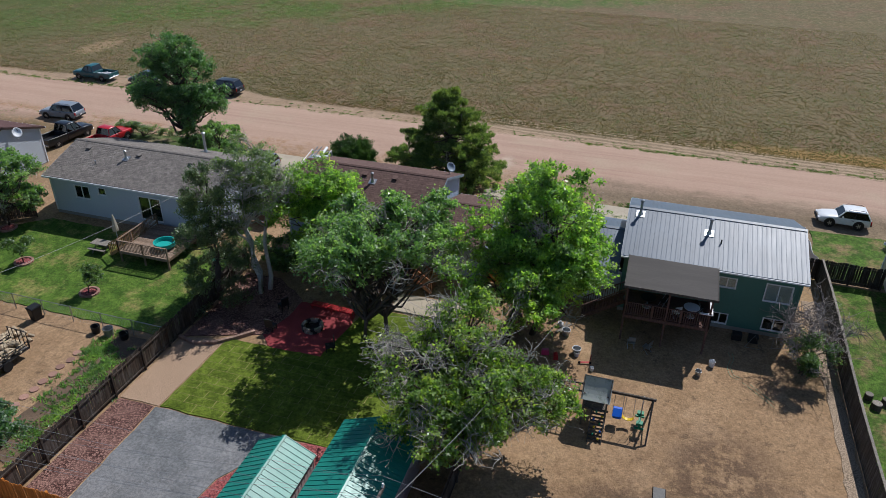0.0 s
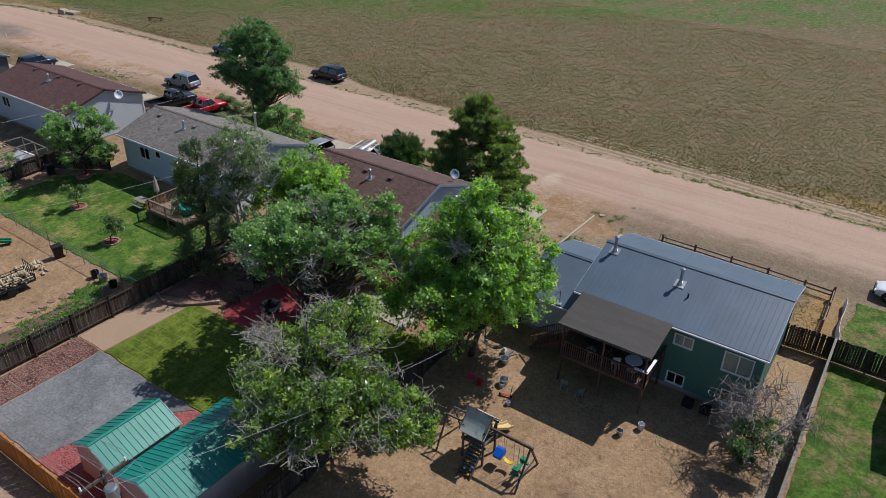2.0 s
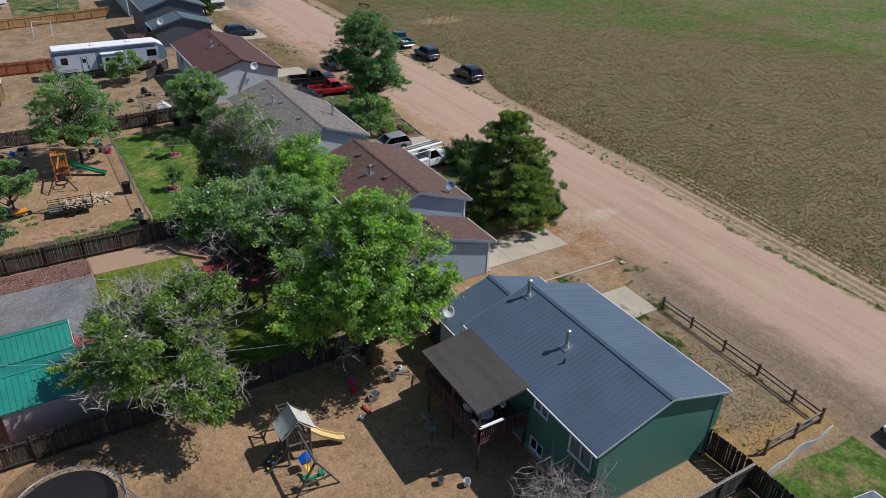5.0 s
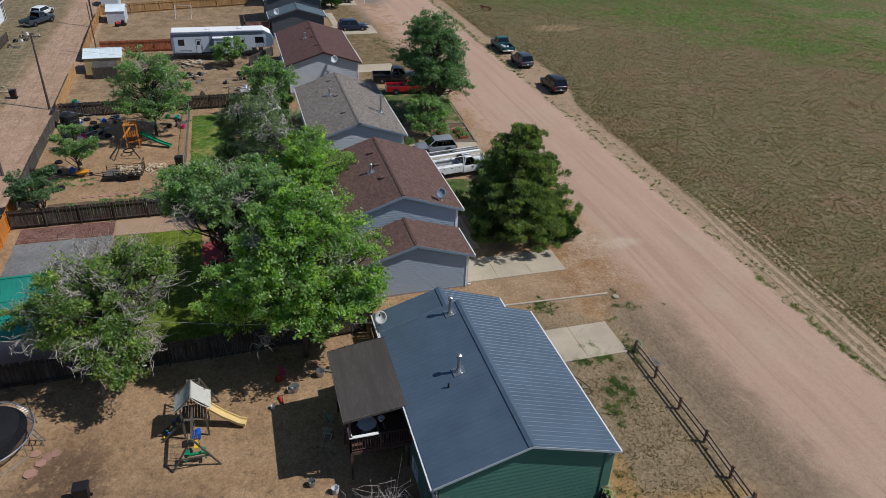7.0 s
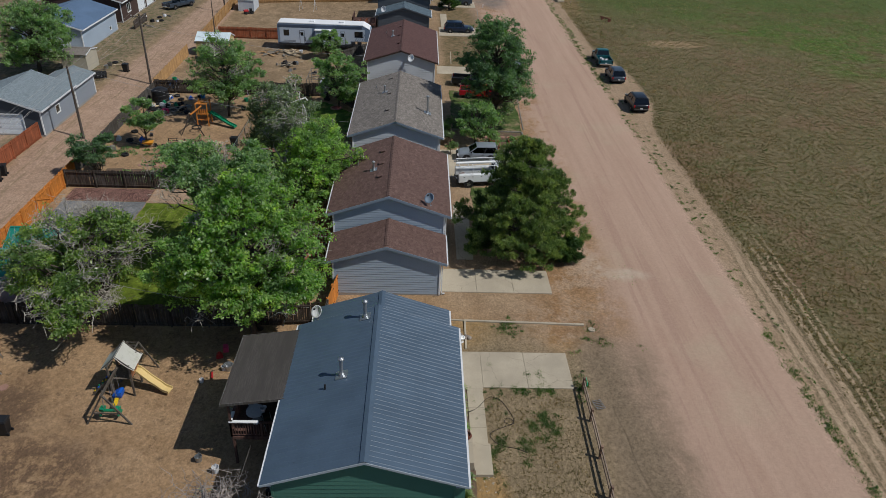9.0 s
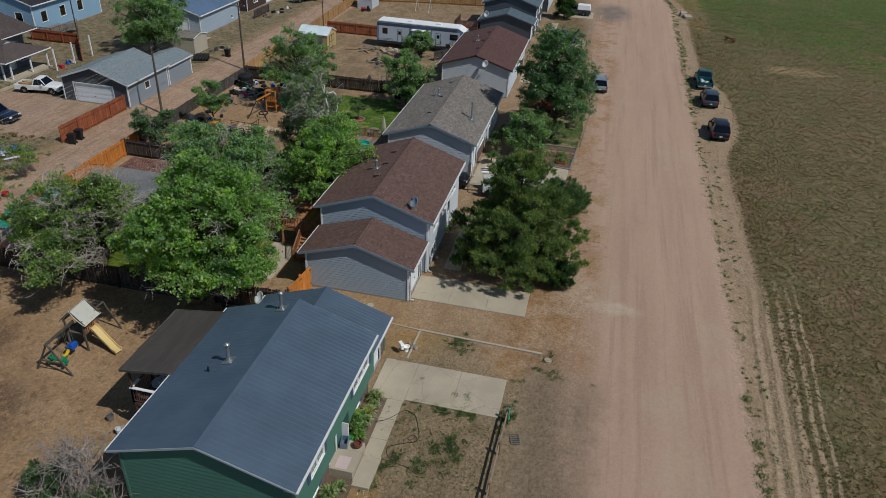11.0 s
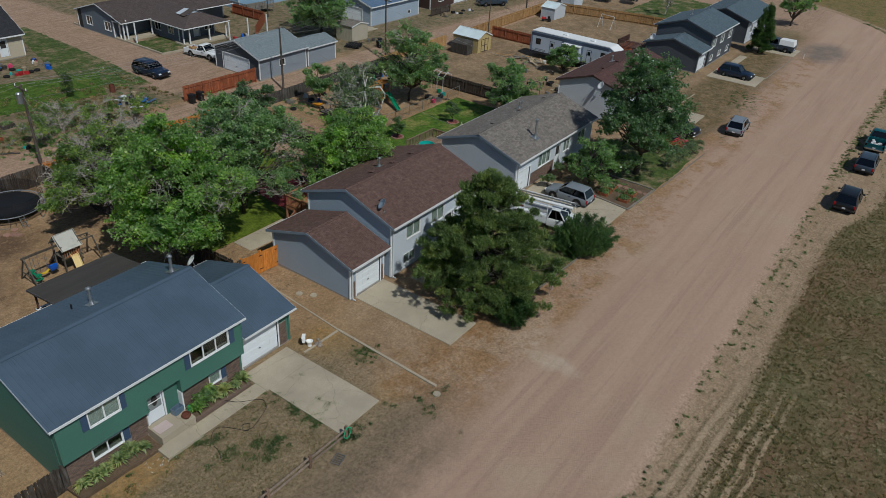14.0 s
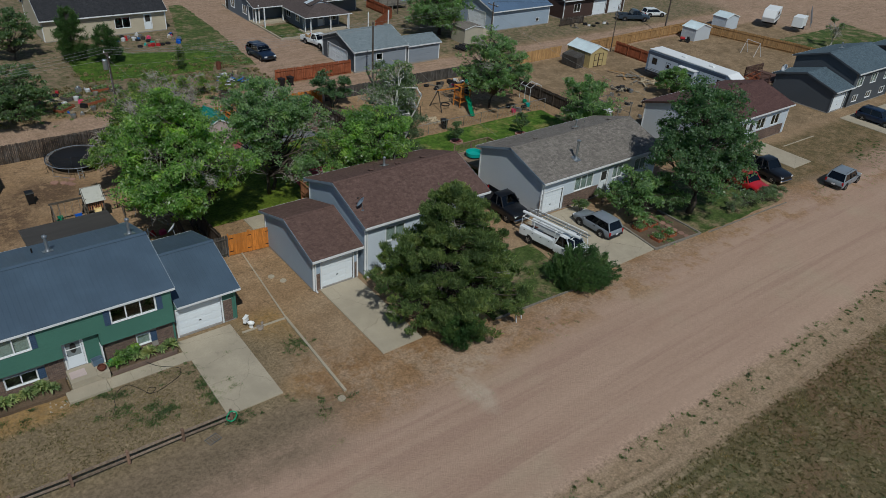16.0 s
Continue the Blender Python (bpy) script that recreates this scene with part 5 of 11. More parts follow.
# the grey shingled house
GR = House(-47.6, -31.8, 40.55, 49.6, 0.0, 3.41, 4.92, "pale grey single-storey house with grey shingle roof")
GR.garage_door("n", -33.4, 0.05, 2.5, 2.1)
GR.window("n", -37.3, 2.05, 2.3, 1.3, 3, curtain=True)
GR.door("n", -40.0, 0.55, 0.95, 2.05)
GR.window("n", -41.8, 2.05, 1.3, 1.2, 2, curtain=True)
GR.window("n", -45.0, 2.05, 1.6, 1.2, 2, curtain=True)
GR.window("s", -44.3, 2.15, 1.4, 1.1, 2)
GR.window("s", -42.3, 2.5, 0.7, 0.6, 1)
GR.window("s", -37.8, 1.6, 2.0, 2.0, 2)
GR.walls({"n": "pale_siding", "s": "pale_siding", "e": "grey_siding", "w": "grey_siding", "corner": "white"}, 0.27)
GR.bricks("n", -39.3, -34.9, 0.1, 1.3)
GR.bricks("n", -32.15, -31.95, 0.1, 1.6)
GR.shingles("grey_shingle")
GR.fascia("fascia_blue", "gutter_white")
GR.pipe(-36.97, 48.1, 1.65, 0.11, True, "galv", True, "tall metal chimney flue")
GR.pipe(-41.5, 43.6, 0.6, 0.08)
GR.pipe(-43.8, 42.6, 0.3, 0.05, False, "galv", False, "short vent pipe")
for x in (-35.6, -40.6, -45.6):
    GR.box_vent(x, 44.2, "grey_shingle")
GR.downspout(-32.2, 49.3)

# the dark red roofed house beyond
R2 = House(-71.4, -55.6, 40.3, 49.5, 0.0, 3.55, 5.0, "grey single-storey house with dark red shingle roof")
for u in (-68.7, -65.8, -62.2):
    R2.window("n", u, 2.1, 1.6, 1.2, 2)
R2.door("n", -64.0, 0.5, 0.95, 2.05)
R2.window("s", -68.2, 2.1, 1.4, 1.1, 2)
R2.walls({"n": "pale_siding", "s": "pale_siding", "e": "grey_siding", "w": "grey_siding", "corner": "white"}, 0.27)
R2.bricks("n", -70.7, -64.7, 0.1, 1.3)
R2.shingles("red_shingle")
R2.fascia("rust_siding", "gutter_white")
R2.pipe(-63.7, 43.6, 0.6, 0.08)
R2.pipe(-66.2, 42.6, 0.3, 0.05, False, "galv", False, "short vent pipe")
for x in (-59.2, -63.2, -67.7):
    R2.box_vent(x, 44.5, "red_shingle")
dish("white satellite dish on the grey gable wall", -55.5, 46.2, 3.5, 242, 0.42, 30, mat="white")

# the slate-roofed house at the end of the row
S2 = House(-98.4, -87.0, 39.9, 49.0, 0.0, 4.6, 6.1, "dark grey two-storey house with slate-coloured shingle roof")
for u in (-88.9, -92.6, -96.4):
    S2.window("n", u, 3.2, 1.5, 1.2, 2, curtain=True)
    S2.window("n", u, 1.0, 1.3, 0.8, 2)
S2.walls({"n": "dkgrey_siding", "s": "dkgrey_siding", "e": "dkgrey_siding", "w": "dkgrey_siding", "corner": "dkgrey_siding"}, 0.25)
S2.shingles("slate_shingle")
S2.fascia("dkgrey_siding", "gutter_white")
S2.pipe(-92, 43.5, 0.6, 0.08)
SG = House(-87.1, -82.5, 40.2, 48.9, 0.0, 2.9, 4.2, "dark grey attached garage with slate-coloured roof", "garage", name="garage")
SG.garage_door("n", -84.8, 0.05, 3.0, 2.1)
SG.walls({"n": "dkgrey_siding", "s": "dkgrey_siding", "e": "dkgrey_siding", "w": "dkgrey_siding", "corner": "dkgrey_siding"}, 0.25)
SG.shingles("slate_shingle")
SG.fascia("dkgrey_siding", "gutter_white")
dish("white satellite dish on the slate garage roof", -82.9, 41.5, 3.15, 242, 0.45, 26, mat="white")
S3 = House(-119.4, -104.9, 40.3, 49.4, 0.0, 3.6, 5.1, "grey house with slate-coloured roof at the row's end")
for u in (-107.4, -111.4, -115.9):
    S3.window("n", u, 2.1, 1.5, 1.2, 2)
S3.walls({"n": "grey_siding", "s": "grey_siding", "e": "dkgrey_siding", "w": "dkgrey_siding", "corner": "white"}, 0.27)
S3.shingles("slate_shingle")
S3.fascia("dkgrey_siding", "gutter_white")
# the neighbour beyond the east fence: roof edge only in view
M["neighbour_shingle"] = shingle_mat("blue_grey_shingle", (0.095, 0.115, 0.15), (0.19, 0.22, 0.27))
N2 = House(17.35, 30.0, 43.0, 52.0, -0.2, 2.6, 4.0, "neighbour house with blue-grey shingle roof", "house")
N2.window("w", 46, 1.5, 1.2, 1.0, 2)
N2.walls({"n": "beige_siding", "s": "beige_siding", "e": "beige_siding", "w": "beige_siding", "corner": "white"}, 0.25)
N2.shingles("neighbour_shingle")
N2.fascia("white")

# across the back lane
B1 = House(-46.0, -37.6, 0.5, 9.3, 0.0, 2.75, 4.3, "pale grey garage with shallow shingle roof", "garage", 0.3, name="garage")
B1.garage_door("e", 4.7, 0.05, 4.9, 2.15)
B1.window("n", -41.6, 1.6, 0.9, 0.8, 1)
B1.walls({"n": "steel_siding", "s": "steel_siding", "e": "dkgrey_siding", "w": "steel_siding", "corner": "white"}, 0.25)
B1.shingles("pale_shingle")
B1.fascia("white_trim")
B2 = House(-51.6, -45.95, 4.6, 9.1, 0.0, 2.45, 3.15, "pale grey lean-to shed behind the garage", "shed", 0.2, name="shed")
B2.walls({"n": "steel_siding", "s": "steel_siding", "e": "steel_siding", "w": "steel_siding", "corner": "white"}, 0.25)
B2.shingles("pale_shingle")
B2.fascia("white_trim")
B3 = House(-80.3, -67.5, -8.4, 1.4, 0.0, 3.1, 4.6, "blue-grey garage with navy metal roof", "garage", 0.35, name="garage")
B3.garage_door("e", -2.9, 0.05, 4.2, 2.4)
B3.window("n", -77.5, 0.9, 0.6, 0.5, 1)
B3.walls({"n": "blue_siding", "s": "blue_siding", "e": "blue_siding", "w": "blue_siding", "corner": "white"}, 0.25)
B3.metal("navy_metal")
B3.fascia("white")
slab(-67.7, -64.2, -5.2, 2.6, "concrete apron before the blue garage", (), "y")
D1 = House(-55, -35.7, -27.8, -16.2, 0.0, 2.6, 4.3, "dark blue-grey house with brown shingle roof and corner porch")
D1.y1 = -18.6
D1.window("e", -20.0, 1.5, 1.4, 1.2, 2)
D1.window("e", -24.5, 1.5, 1.4, 1.2, 2)
D1.walls({"n": "slate_siding", "s": "slate_siding", "e": "slate_siding", "w": "slate_siding", "corner": "white"}, 0.25)
D1.shingles("brown_shingle")
D1.fascia("white", slim=0.7)
for x, y in ((-36.2, -16.6), (-36.2, -17.5), (-40.6, -16.6)):
    mb = D1.mb()
    mb.box((x, y, 1.25), (0.16, 0.16, 2.5))
    part("porch_post", mb, M["white"], D1.t)
mb = D1.mb()
mb.span(-41.2, -35.9, -18.6, -16.3, -0.1, 0.25)
part("porch_floor", mb, M["concrete"], D1.t)
# the wing: ridge the other way, hipped over the front porch with a small vent gable
D2 = House(-47.6, -41.1, -18.0, -11.2, 0.0, 2.45, 2.6, "porch wing with hipped brown shingle roof", "house", 0.25, ends=0.25)
D2.window("e", -13.2, 1.4, 1.2, 1.1, 2)
D2.window("e", -16.2, 1.4, 1.3, 1.1, 2)
D2.window("n", -46.3, 1.5, 1.2, 1.0, 2)
D2.door("n", -44.3, 0.3, 0.95, 2.0)
D2.walls({"n": "slate_siding", "s": "slate_siding", "e": "slate_siding", "w": "slate_siding", "corner": "white"}, 0.25)
rx0, rx1, ry0, ry1, ez, rz, xm, yh = -48.0, -40.2, -19.5, -8.5, 2.5, 3.9, -44.1, -11.8
for nm, c in (("roof", [(rx1, ry0, ez), (rx1, ry1, ez), (xm, yh, rz), (xm, ry0, rz)]), ("roof", [(rx0, ry1, ez), (rx0, ry0, ez), (xm, ry0, rz), (xm, yh, rz)]), ("roof", [(rx1, ry1, ez), (rx0, ry1, ez), (xm, yh, rz)])):
    mb = D2.mb()
    k = len(c)
    mb.add([(p[0], p[1], p[2] - 0.1) for p in c] + c, [tuple(range(k - 1, -1, -1)), tuple(range(k, 2 * k))] + [(q, (q + 1) % k, k + (q + 1) % k, k + q) for q in range(k)])
    part(nm, mb, M["brown_shingle"], D2.t)
mb = D2.mb()
mb.prism([(xm - 1.6, rz - 0.42), (xm + 1.6, rz - 0.42), (xm, rz + 0.08)], "y", yh - 1.5, yh + 0.55)
part("vent_gable", mb, M["pale_siding"], D2.t, "pale louvred vent gable")
for sg in (-1, 1):
    mb = D2.mb()
    mb.beam((xm + sg * 1.75, yh + 0.1, rz - 0.46), (xm, yh + 0.1, rz + 0.13), 1.1, 0.05)
    part("gable_roof", mb, M["brown_shingle"], D2.t)
for a_, b_ in (((rx1, ry0), (rx1, ry1)), ((rx1, ry1), (rx0, ry1))):
    mb = D2.mb()
    mb.beam((*a_, ez - 0.06), (*b_, ez - 0.06), 0.06, 0.13)
    part("fascia", mb, M["white"], D2.t)
for x in (-40.7, -41.3, -44.6, -47.5):
    mb = D2.mb()
    mb.box((x, -9.0 if x < -41 else -9.6, 1.2), (0.15, 0.15, 2.4))
    part("porch_post", mb, M["white"], D2.t)
mb = D2.mb()
mb.span(-47.8, -40.5, -11.4, -8.7, -0.1, 0.22)
part("porch_floor", mb, M["concrete"], D2.t)
E1 = House(-75, -59.5, -33, -20.2, 0.0, 4.2, 6.2, "sky blue house with white trim")
for u in (-62, -66, -70):
    E1.window("n", u, 2.2, 1.2, 1.5, 1)
for u in (-23, -29):
    E1.window("e", u, 2.2, 1.2, 1.5, 1)
E1.walls({"n": "blue_house", "s": "blue_house", "e": "blue_house", "w": "blue_house", "corner": "white"}, 0.22)
E1.shingles("dark_shingle")
E1.fascia("white")
F1 = House(-23.9, -7.5, -30.6, -18.6, 0.0, 2.9, 6.3, "beige house with dark shingle roof")
F1.window("n", -17.8, 1.6, 2.0, 1.4, 2)
F1.door("n", -21.2, 0.4, 0.95, 2.05)
F1.walls({"n": "beige_siding", "s": "beige_siding", "e": "beige_siding", "w": "beige_siding", "corner": "white"}, 0.3)
F1.shingles("dark_shingle")
F1.fascia("white")
K1 = House(-100, -84, -12, 0.8, 0.0, 3.2, 5.2, "dark brown outbuilding with white garage doors", "garage", name="garage")
for u in (-97.3, -93.2):
    K1.garage_door("n", u, 0.05, 3.2, 2.4)
K1.window("n", -87.5, 1.7, 1.5, 1.3, 2)
K1.walls({"n": "rust_siding", "s": "rust_siding", "e": "rust_siding", "w": "rust_siding", "corner": "white"}, 0.3)
K1.shingles("brown_shingle")
K1.fascia("white")

# ---- fences ----
def fence(pts, h, mat, label, board=0.14, pitch=0.15, singly=True, side=1, seed=0, rails=2, posts=2.4, cap=False, braces=False):
    """A board fence: posts, rails and upright boards of uneven height."""
    rg = random.Random(seed)
    a0 = pts[0]
    o = Vector((a0[0], a0[1], gz(*a0)))
    th = thing("fence", o, label, "fence", kind="structure")
    kinds = []
    if singly:
        for dh in (0.0, -0.03, 0.02, -0.06):
            k = MB()
            k.prism([(-board / 2, 0.04), (board / 2, 0.04), (board / 2, h - 0.04 + dh), (board / 2 - 0.03, h + dh), (-board / 2 + 0.03, h + dh), (-board / 2, h - 0.04 + dh)], "y", -0.009, 0.009)
            kinds.append(k.mesh("board", M[mat]))
    joined = MB(o)
    for a, b in zip(pts[:-1], pts[1:]):
        a, b = Vector(a), Vector(b)
        d = b - a
        L = d.length
        d.normalize()
        nrm = Vector((-d.y, d.x)) * side
        ang = math.degrees(math.atan2(d.y, d.x))
        n = max(1, round(L / posts))
        for i in range(n + 1):
            p = a + d * L * i / n - nrm * 0.06
            mb = MB(o)
            z = gz(p.x, p.y)
            mb.box((p.x, p.y, z + h / 2 - 0.05), (0.1, 0.1, h + 0.1), ang)
            part("post", mb, M[mat], th)
            if i < n:
                q = a + d * L * (i + 1) / n - nrm * 0.06
                zq = gz(q.x, q.y)
                for r in range(rails):
                    hh = 0.3 + (h - 0.55) * r / max(1, rails - 1)
                    mb = MB(o)
                    mb.beam((p.x, p.y, z + hh), (q.x, q.y, zq + hh), 0.04, 0.09)
                    part("rail", mb, M[mat], th)
                if cap:
                    mb = MB(o)
                    mb.beam((p.x, p.y, z + h + 0.02), (q.x, q.y, zq + h + 0.02), 0.14, 0.035)
                    part("cap_rail", mb, M["grey_wood"], th)
                if braces and i % 2 == 0:
                    mb = MB(o)
                    mb.beam((p.x, p.y, z + 0.3), (q.x, q.y, zq + h - 0.3), 0.04, 0.09)
                    part("brace", mb, M[mat], th)
        m = int(L / pitch)
        for i in range(m):
            p = a + d * (i + 0.5) * L / m
            z = gz(p.x, p.y)
            tilt = rg.gauss(0, 0.6)
            if singly:
                piece("board", kinds[rg.randrange(4)], th, pose(p.x - o.x, p.y - o.y, z - o.z, 0, tilt, ang))
            else:
                mt = Matrix.Rotation(radians(ang), 3, "Z") @ Matrix.Rotation(radians(tilt), 3, "Y")
                hh = h + rg.uniform(-0.05, 0.03)
                joined.box((p.x, p.y, z + hh / 2 + 0.02), (board, 0.018, hh), m=mt)
    if joined.v:
        tagged(part("boards", joined, M[mat], th), kind="stuff")
    return th


fence([(-27.5, 15.5), (-27.5, 26), (-27.6, 38.2)], 1.75, "fence_dark", "dark weathered board fence between two back yards", seed=1, cap=False)
fence([(-29.6, 15.35), (-6.9, 15.5)], 1.75, "fence_orange", "new orange cedar fence along the back lane", seed=2, side=-1, braces=True, singly=True)
fence([(-7.0, 15.6), (-7.0, 26), (-7.1, 40.9)], 1.8, "fence_dark", "dark board fence beside the dirt yard", seed=3)
fence([(-6.9, 15.9), (13.0, 16.2)], 1.8, "fence_dark", "weathered dark back fence along the lane", seed=4, singly=False)
fence([(13.0, 16.2), (13.0, 30), (13.0, 49.4)], 1.75, "fence_grey", "weathered grey side fence with capped rail", seed=5, cap=True)
fence([(10.1, 49.3), (13.0, 49.4), (17.2, 49.3)], 1.75, "fence_dark", "dark board fence beside the green house", seed=6)
fence([(-4.7, 41.25), (-7.35, 41.35)], 1.8, "fence_grey", "grey board fence panel beside the garage", seed=7)
fence([(-53.6, 15.2), (-53.9, 38.2)], 1.65, "fence_dark", "dark board fence beside the children's yard", seed=9, singly=False)
fence([(-53.6, 15.1), (-42, 15.0), (-30.2, 15.2)], 1.4, "fence_grey", "patched grey fence along the back lane", seed=10, singly=False)
fence([(-54.2, 14.9), (-69.5, 14.6)], 1.6, "fence_tan", "tan cedar lane fence with braced gate", seed=11, singly=False, side=-1, braces=True)
fence([(-75.2, 14.8), (-88, 14.3), (-103, 13.9)], 1.7, "fence_tan", "tan cedar fence along the back lane", seed=12, singly=False)
fence([(-79.5, 16.5), (-79.5, 31.0)], 1.7, "fence_red", "red-brown cedar fence behind the travel trailer", seed=13, singly=False)
fence([(-103, 13.9), (-106.8, 30), (-107.5, 38)], 1.7, "fence_tan", "tan cedar fence at the far yard", seed=14, singly=False)
fence([(-27.2, 8.4), (-37.4, 8.7)], 1.75, "fence_red", "red-stained cedar fence beside the grey garage", seed=15, singly=False)
fence([(-57.5, -19.5), (-57.5, -12.0), (-51, -6.6)], 1.6, "fence_red", "brown fence beside the blue house", seed=16, singly=False)
fence([(-80.5, 3.4), (-86, 3.4)], 1.3, "fence_dark", "dark board fence before the brown outbuilding", seed=17, singly=False)
fence([(-69.6, 36.4), (-73.5, 39.8)], 1.3, "fence_grey", "broken grey fence behind the red-roofed house", seed=18, singly=False)
fence([(-53.9, 36.5), (-48.5, 39.8)], 1.5, "fence_dark", "short dark fence beside the grey house", seed=19, singly=False)

# the orange double gate beside the maroon garage
o = Vector((-7.4, 41.4, gz(-7.4, 41.4)))
gate = thing("gate", o, "closed orange cedar double gate with black hinges", "gate")
gb = MB()
gb.prism([(-0.07, 0.06), (0.07, 0.06), (0.07, 1.8), (-0.07, 1.8)], "y", -0.01, 0.01)
gbm = gb.mesh("board", M["fence_orange"])
ga, gc = Vector((-7.45, 41.4)), Vector((-10.55, 41.75))
gang = math.degrees(math.atan2(gc.y - ga.y, gc.x - ga.x))
for i in range(21):
    p = ga.lerp(gc, (i + 0.5) / 21)
    piece("board", gbm, gate, pose(p.x - o.x, p.y - o.y, gz(*p) - o.z, 0, 0, gang))
for t in (0.0, 0.48, 0.52, 1.0):
    p = ga.lerp(gc, t)
    mb = MB(o)
    mb.box((p.x, p.y - 0.06, gz(*p) + 0.95), (0.09, 0.09, 1.9), gang)
    part("post", mb, M["fence_orange"], gate)
for z in (0.35, 1.45):
    mb = MB(o)
    mb.beam((ga.x, ga.y - 0.05, o.z + z), (gc.x, gc.y - 0.05, o.z + z), 0.04, 0.1)
    part("rail", mb, M["fence_orange"], gate)
    for t in (0.06, 0.94, 0.5):
        p = ga.lerp(gc, t)
        mb = MB(o)
        mb.box((p.x, p.y + 0.02, o.z + z + 0.05), (0.3, 0.02, 0.05), gang)
        part("hinge", mb, M["black"], gate)


def rail_fence(pts, label, mat="rail_wood", h=1.05, pale=False):
    """Split-rail fence: stout posts and two rails."""
    o = Vector((*pts[0], gz(*pts[0])))
    th = thing("rail_fence", o, label, "fence", kind="structure")
    rg = random.Random(3)
    for p in pts:
        mb = MB(o)
        mb.box((p[0], p[1], gz(*p) + h / 2 + 0.06), (0.15, 0.15, h + 0.12), rg.uniform(-8, 8))
        part("post", mb, M[mat], th, bevel=0.015)
    for a, b in zip(pts[:-1], pts[1:]):
        for z in (h * 0.42, h * 0.87):
            mb = MB(o)
            mb.beam((a[0], a[1], gz(*a) + z + rg.uniform(-0.03, 0.03)), (b[0], b[1], gz(*b) + z + rg.uniform(-0.03, 0.03)), 0.06, 0.12)
            part("rail", mb, M["grey_wood" if pale else "rail_worn"], th)
    return th


rail_fence([(-0.75, 57.5), (1.9, 57.45), (4.7, 57.4), (7.4, 57.35), (10.0, 57.2), (11.9, 57.1)], "brown split-rail fence along the front yard", h=0.8)
rail_fence([(11.95, 57.0), (12.0, 54.6), (12.0, 52.1)], "pale split-rail fence running back from the street", "rail_wood", 1.05, True)
# drooping white plastic sheet fence
wf = MB()
for i in range(26):
    t0, t1 = i / 26, (i + 1) / 26
    def w(t):
        return Vector((12.75 + 0.35 * t + 0.07 * math.sin(t * 9), 56.7 - 6.6 * t, 0))
    a, b = w(t0), w(t1)
    ha, hb = 0.75 + 0.12 * math.sin(t0 * 17), 0.75 + 0.12 * math.sin(t1 * 17)
    s = Vector((0.012, 0, 0))
    wf.hexa([a - s, b - s, b + s, a + s, a - s + Vector((0.1, 0, ha)), b - s + Vector((0.1, 0, hb)), b + s + Vector((0.1, 0, hb)), a + s + Vector((0.1, 0, ha))])
solo("plastic_fence", wf, M["white_trim"], "drooping white plastic sheet fence", "fence")


def chain_link(pts, h, label, post=2.4):
    """Galvanised posts, top rail and a net of crossing wires."""
    o = Vector((*pts[0], gz(*pts[0])))
    th = thing("chain_link_fence", o, label, "fence", kind="structure")
    net = MB(o)
    for a, b in zip(pts[:-1], pts[1:]):
        a, b = Vector(a), Vector(b)
        L = (b - a).length
        n = max(1, round(L / post))
        for i in range(n + 1):
            p = a.lerp(b, i / n)
            mb = MB(o)
            mb.tube((p.x, p.y, gz(*p) - 0.05), (p.x, p.y, gz(*p) + h + 0.05), 0.03, 0.03, 8)
            part("post", mb, M["galv"], th)
        mb = MB(o)
        mb.tube((a.x, a.y, gz(*a) + h), (b.x, b.y, gz(*b) + h), 0.024, 0.024, 8)
        part("top_rail", mb, M["galv"], th)
        m = int(L / 0.22)
        for i in range(m):
            p, q = a.lerp(b, i / m), a.lerp(b, min(1, (i + h / 0.22 * 0.5) / m))
            net.tube((p.x, p.y, gz(*p) + 0.05), (q.x, q.y, gz(*q) + h), 0.0045, 0.0045, 3, False)
            net.tube((q.x, q.y, gz(*q) + 0.05), (p.x, p.y, gz(*p) + h), 0.0045, 0.0045, 3, False)
    tagged(part("wire_net", net, M["galv"], th, fix=False), kind="stuff")
    return th


chain_link([(-52.5, 28.9), (-40, 28.8), (-28.0, 28.7)], 1.2, "chain-link fence between lawn and dirt yard")
chain_link([(-127, 22), (-140, 15)], 1.2, "far chain-link fence")


# ---- poles and cables ----
def utility_pole(x, y, h, label, arm=True, can=False, r=0.14):
    z = gz(x, y)
    th = thing("utility_pole", (x, y, z), label, "utility pole", "lane poles")
    mb = MB()
    mb.tube((0, 0, -0.2), (0.06, 0.03, h), r, r * 0.66, 10)
    part("pole", mb, M["pole_wood"], th, smooth=False)
    if arm:
        for k in (0.35,):
            mb = MB()
            mb.beam((0.1, -1.0, h - k), (0.1, 1.0, h - k), 0.09, 0.11)
            part("crossarm", mb, M["pole_wood"], th)
        for yy in (-0.9, 0.0, 0.9):
            mb = MB()
            mb.tube((0.1, yy, h - 0.3), (0.1, yy, h - 0.12), 0.05, 0.035, 8)
            part("insulator", mb, M["white"], th)
    if can:
        mb = MB()
        mb.tube((0.38, 0.0, h - 1.6), (0.38, 0.0, h - 0.75), 0.23, 0.23, 14)
        mb.tube((0.38, 0.0, h - 0.75), (0.38, 0.0, h - 0.66), 0.25, 0.18, 14)
        mb.box((0.2, 0, h - 1.2), (0.2, 0.08, 0.5))
        part("transformer", mb, M["galv"], th, "grey pole transformer can")
    return th


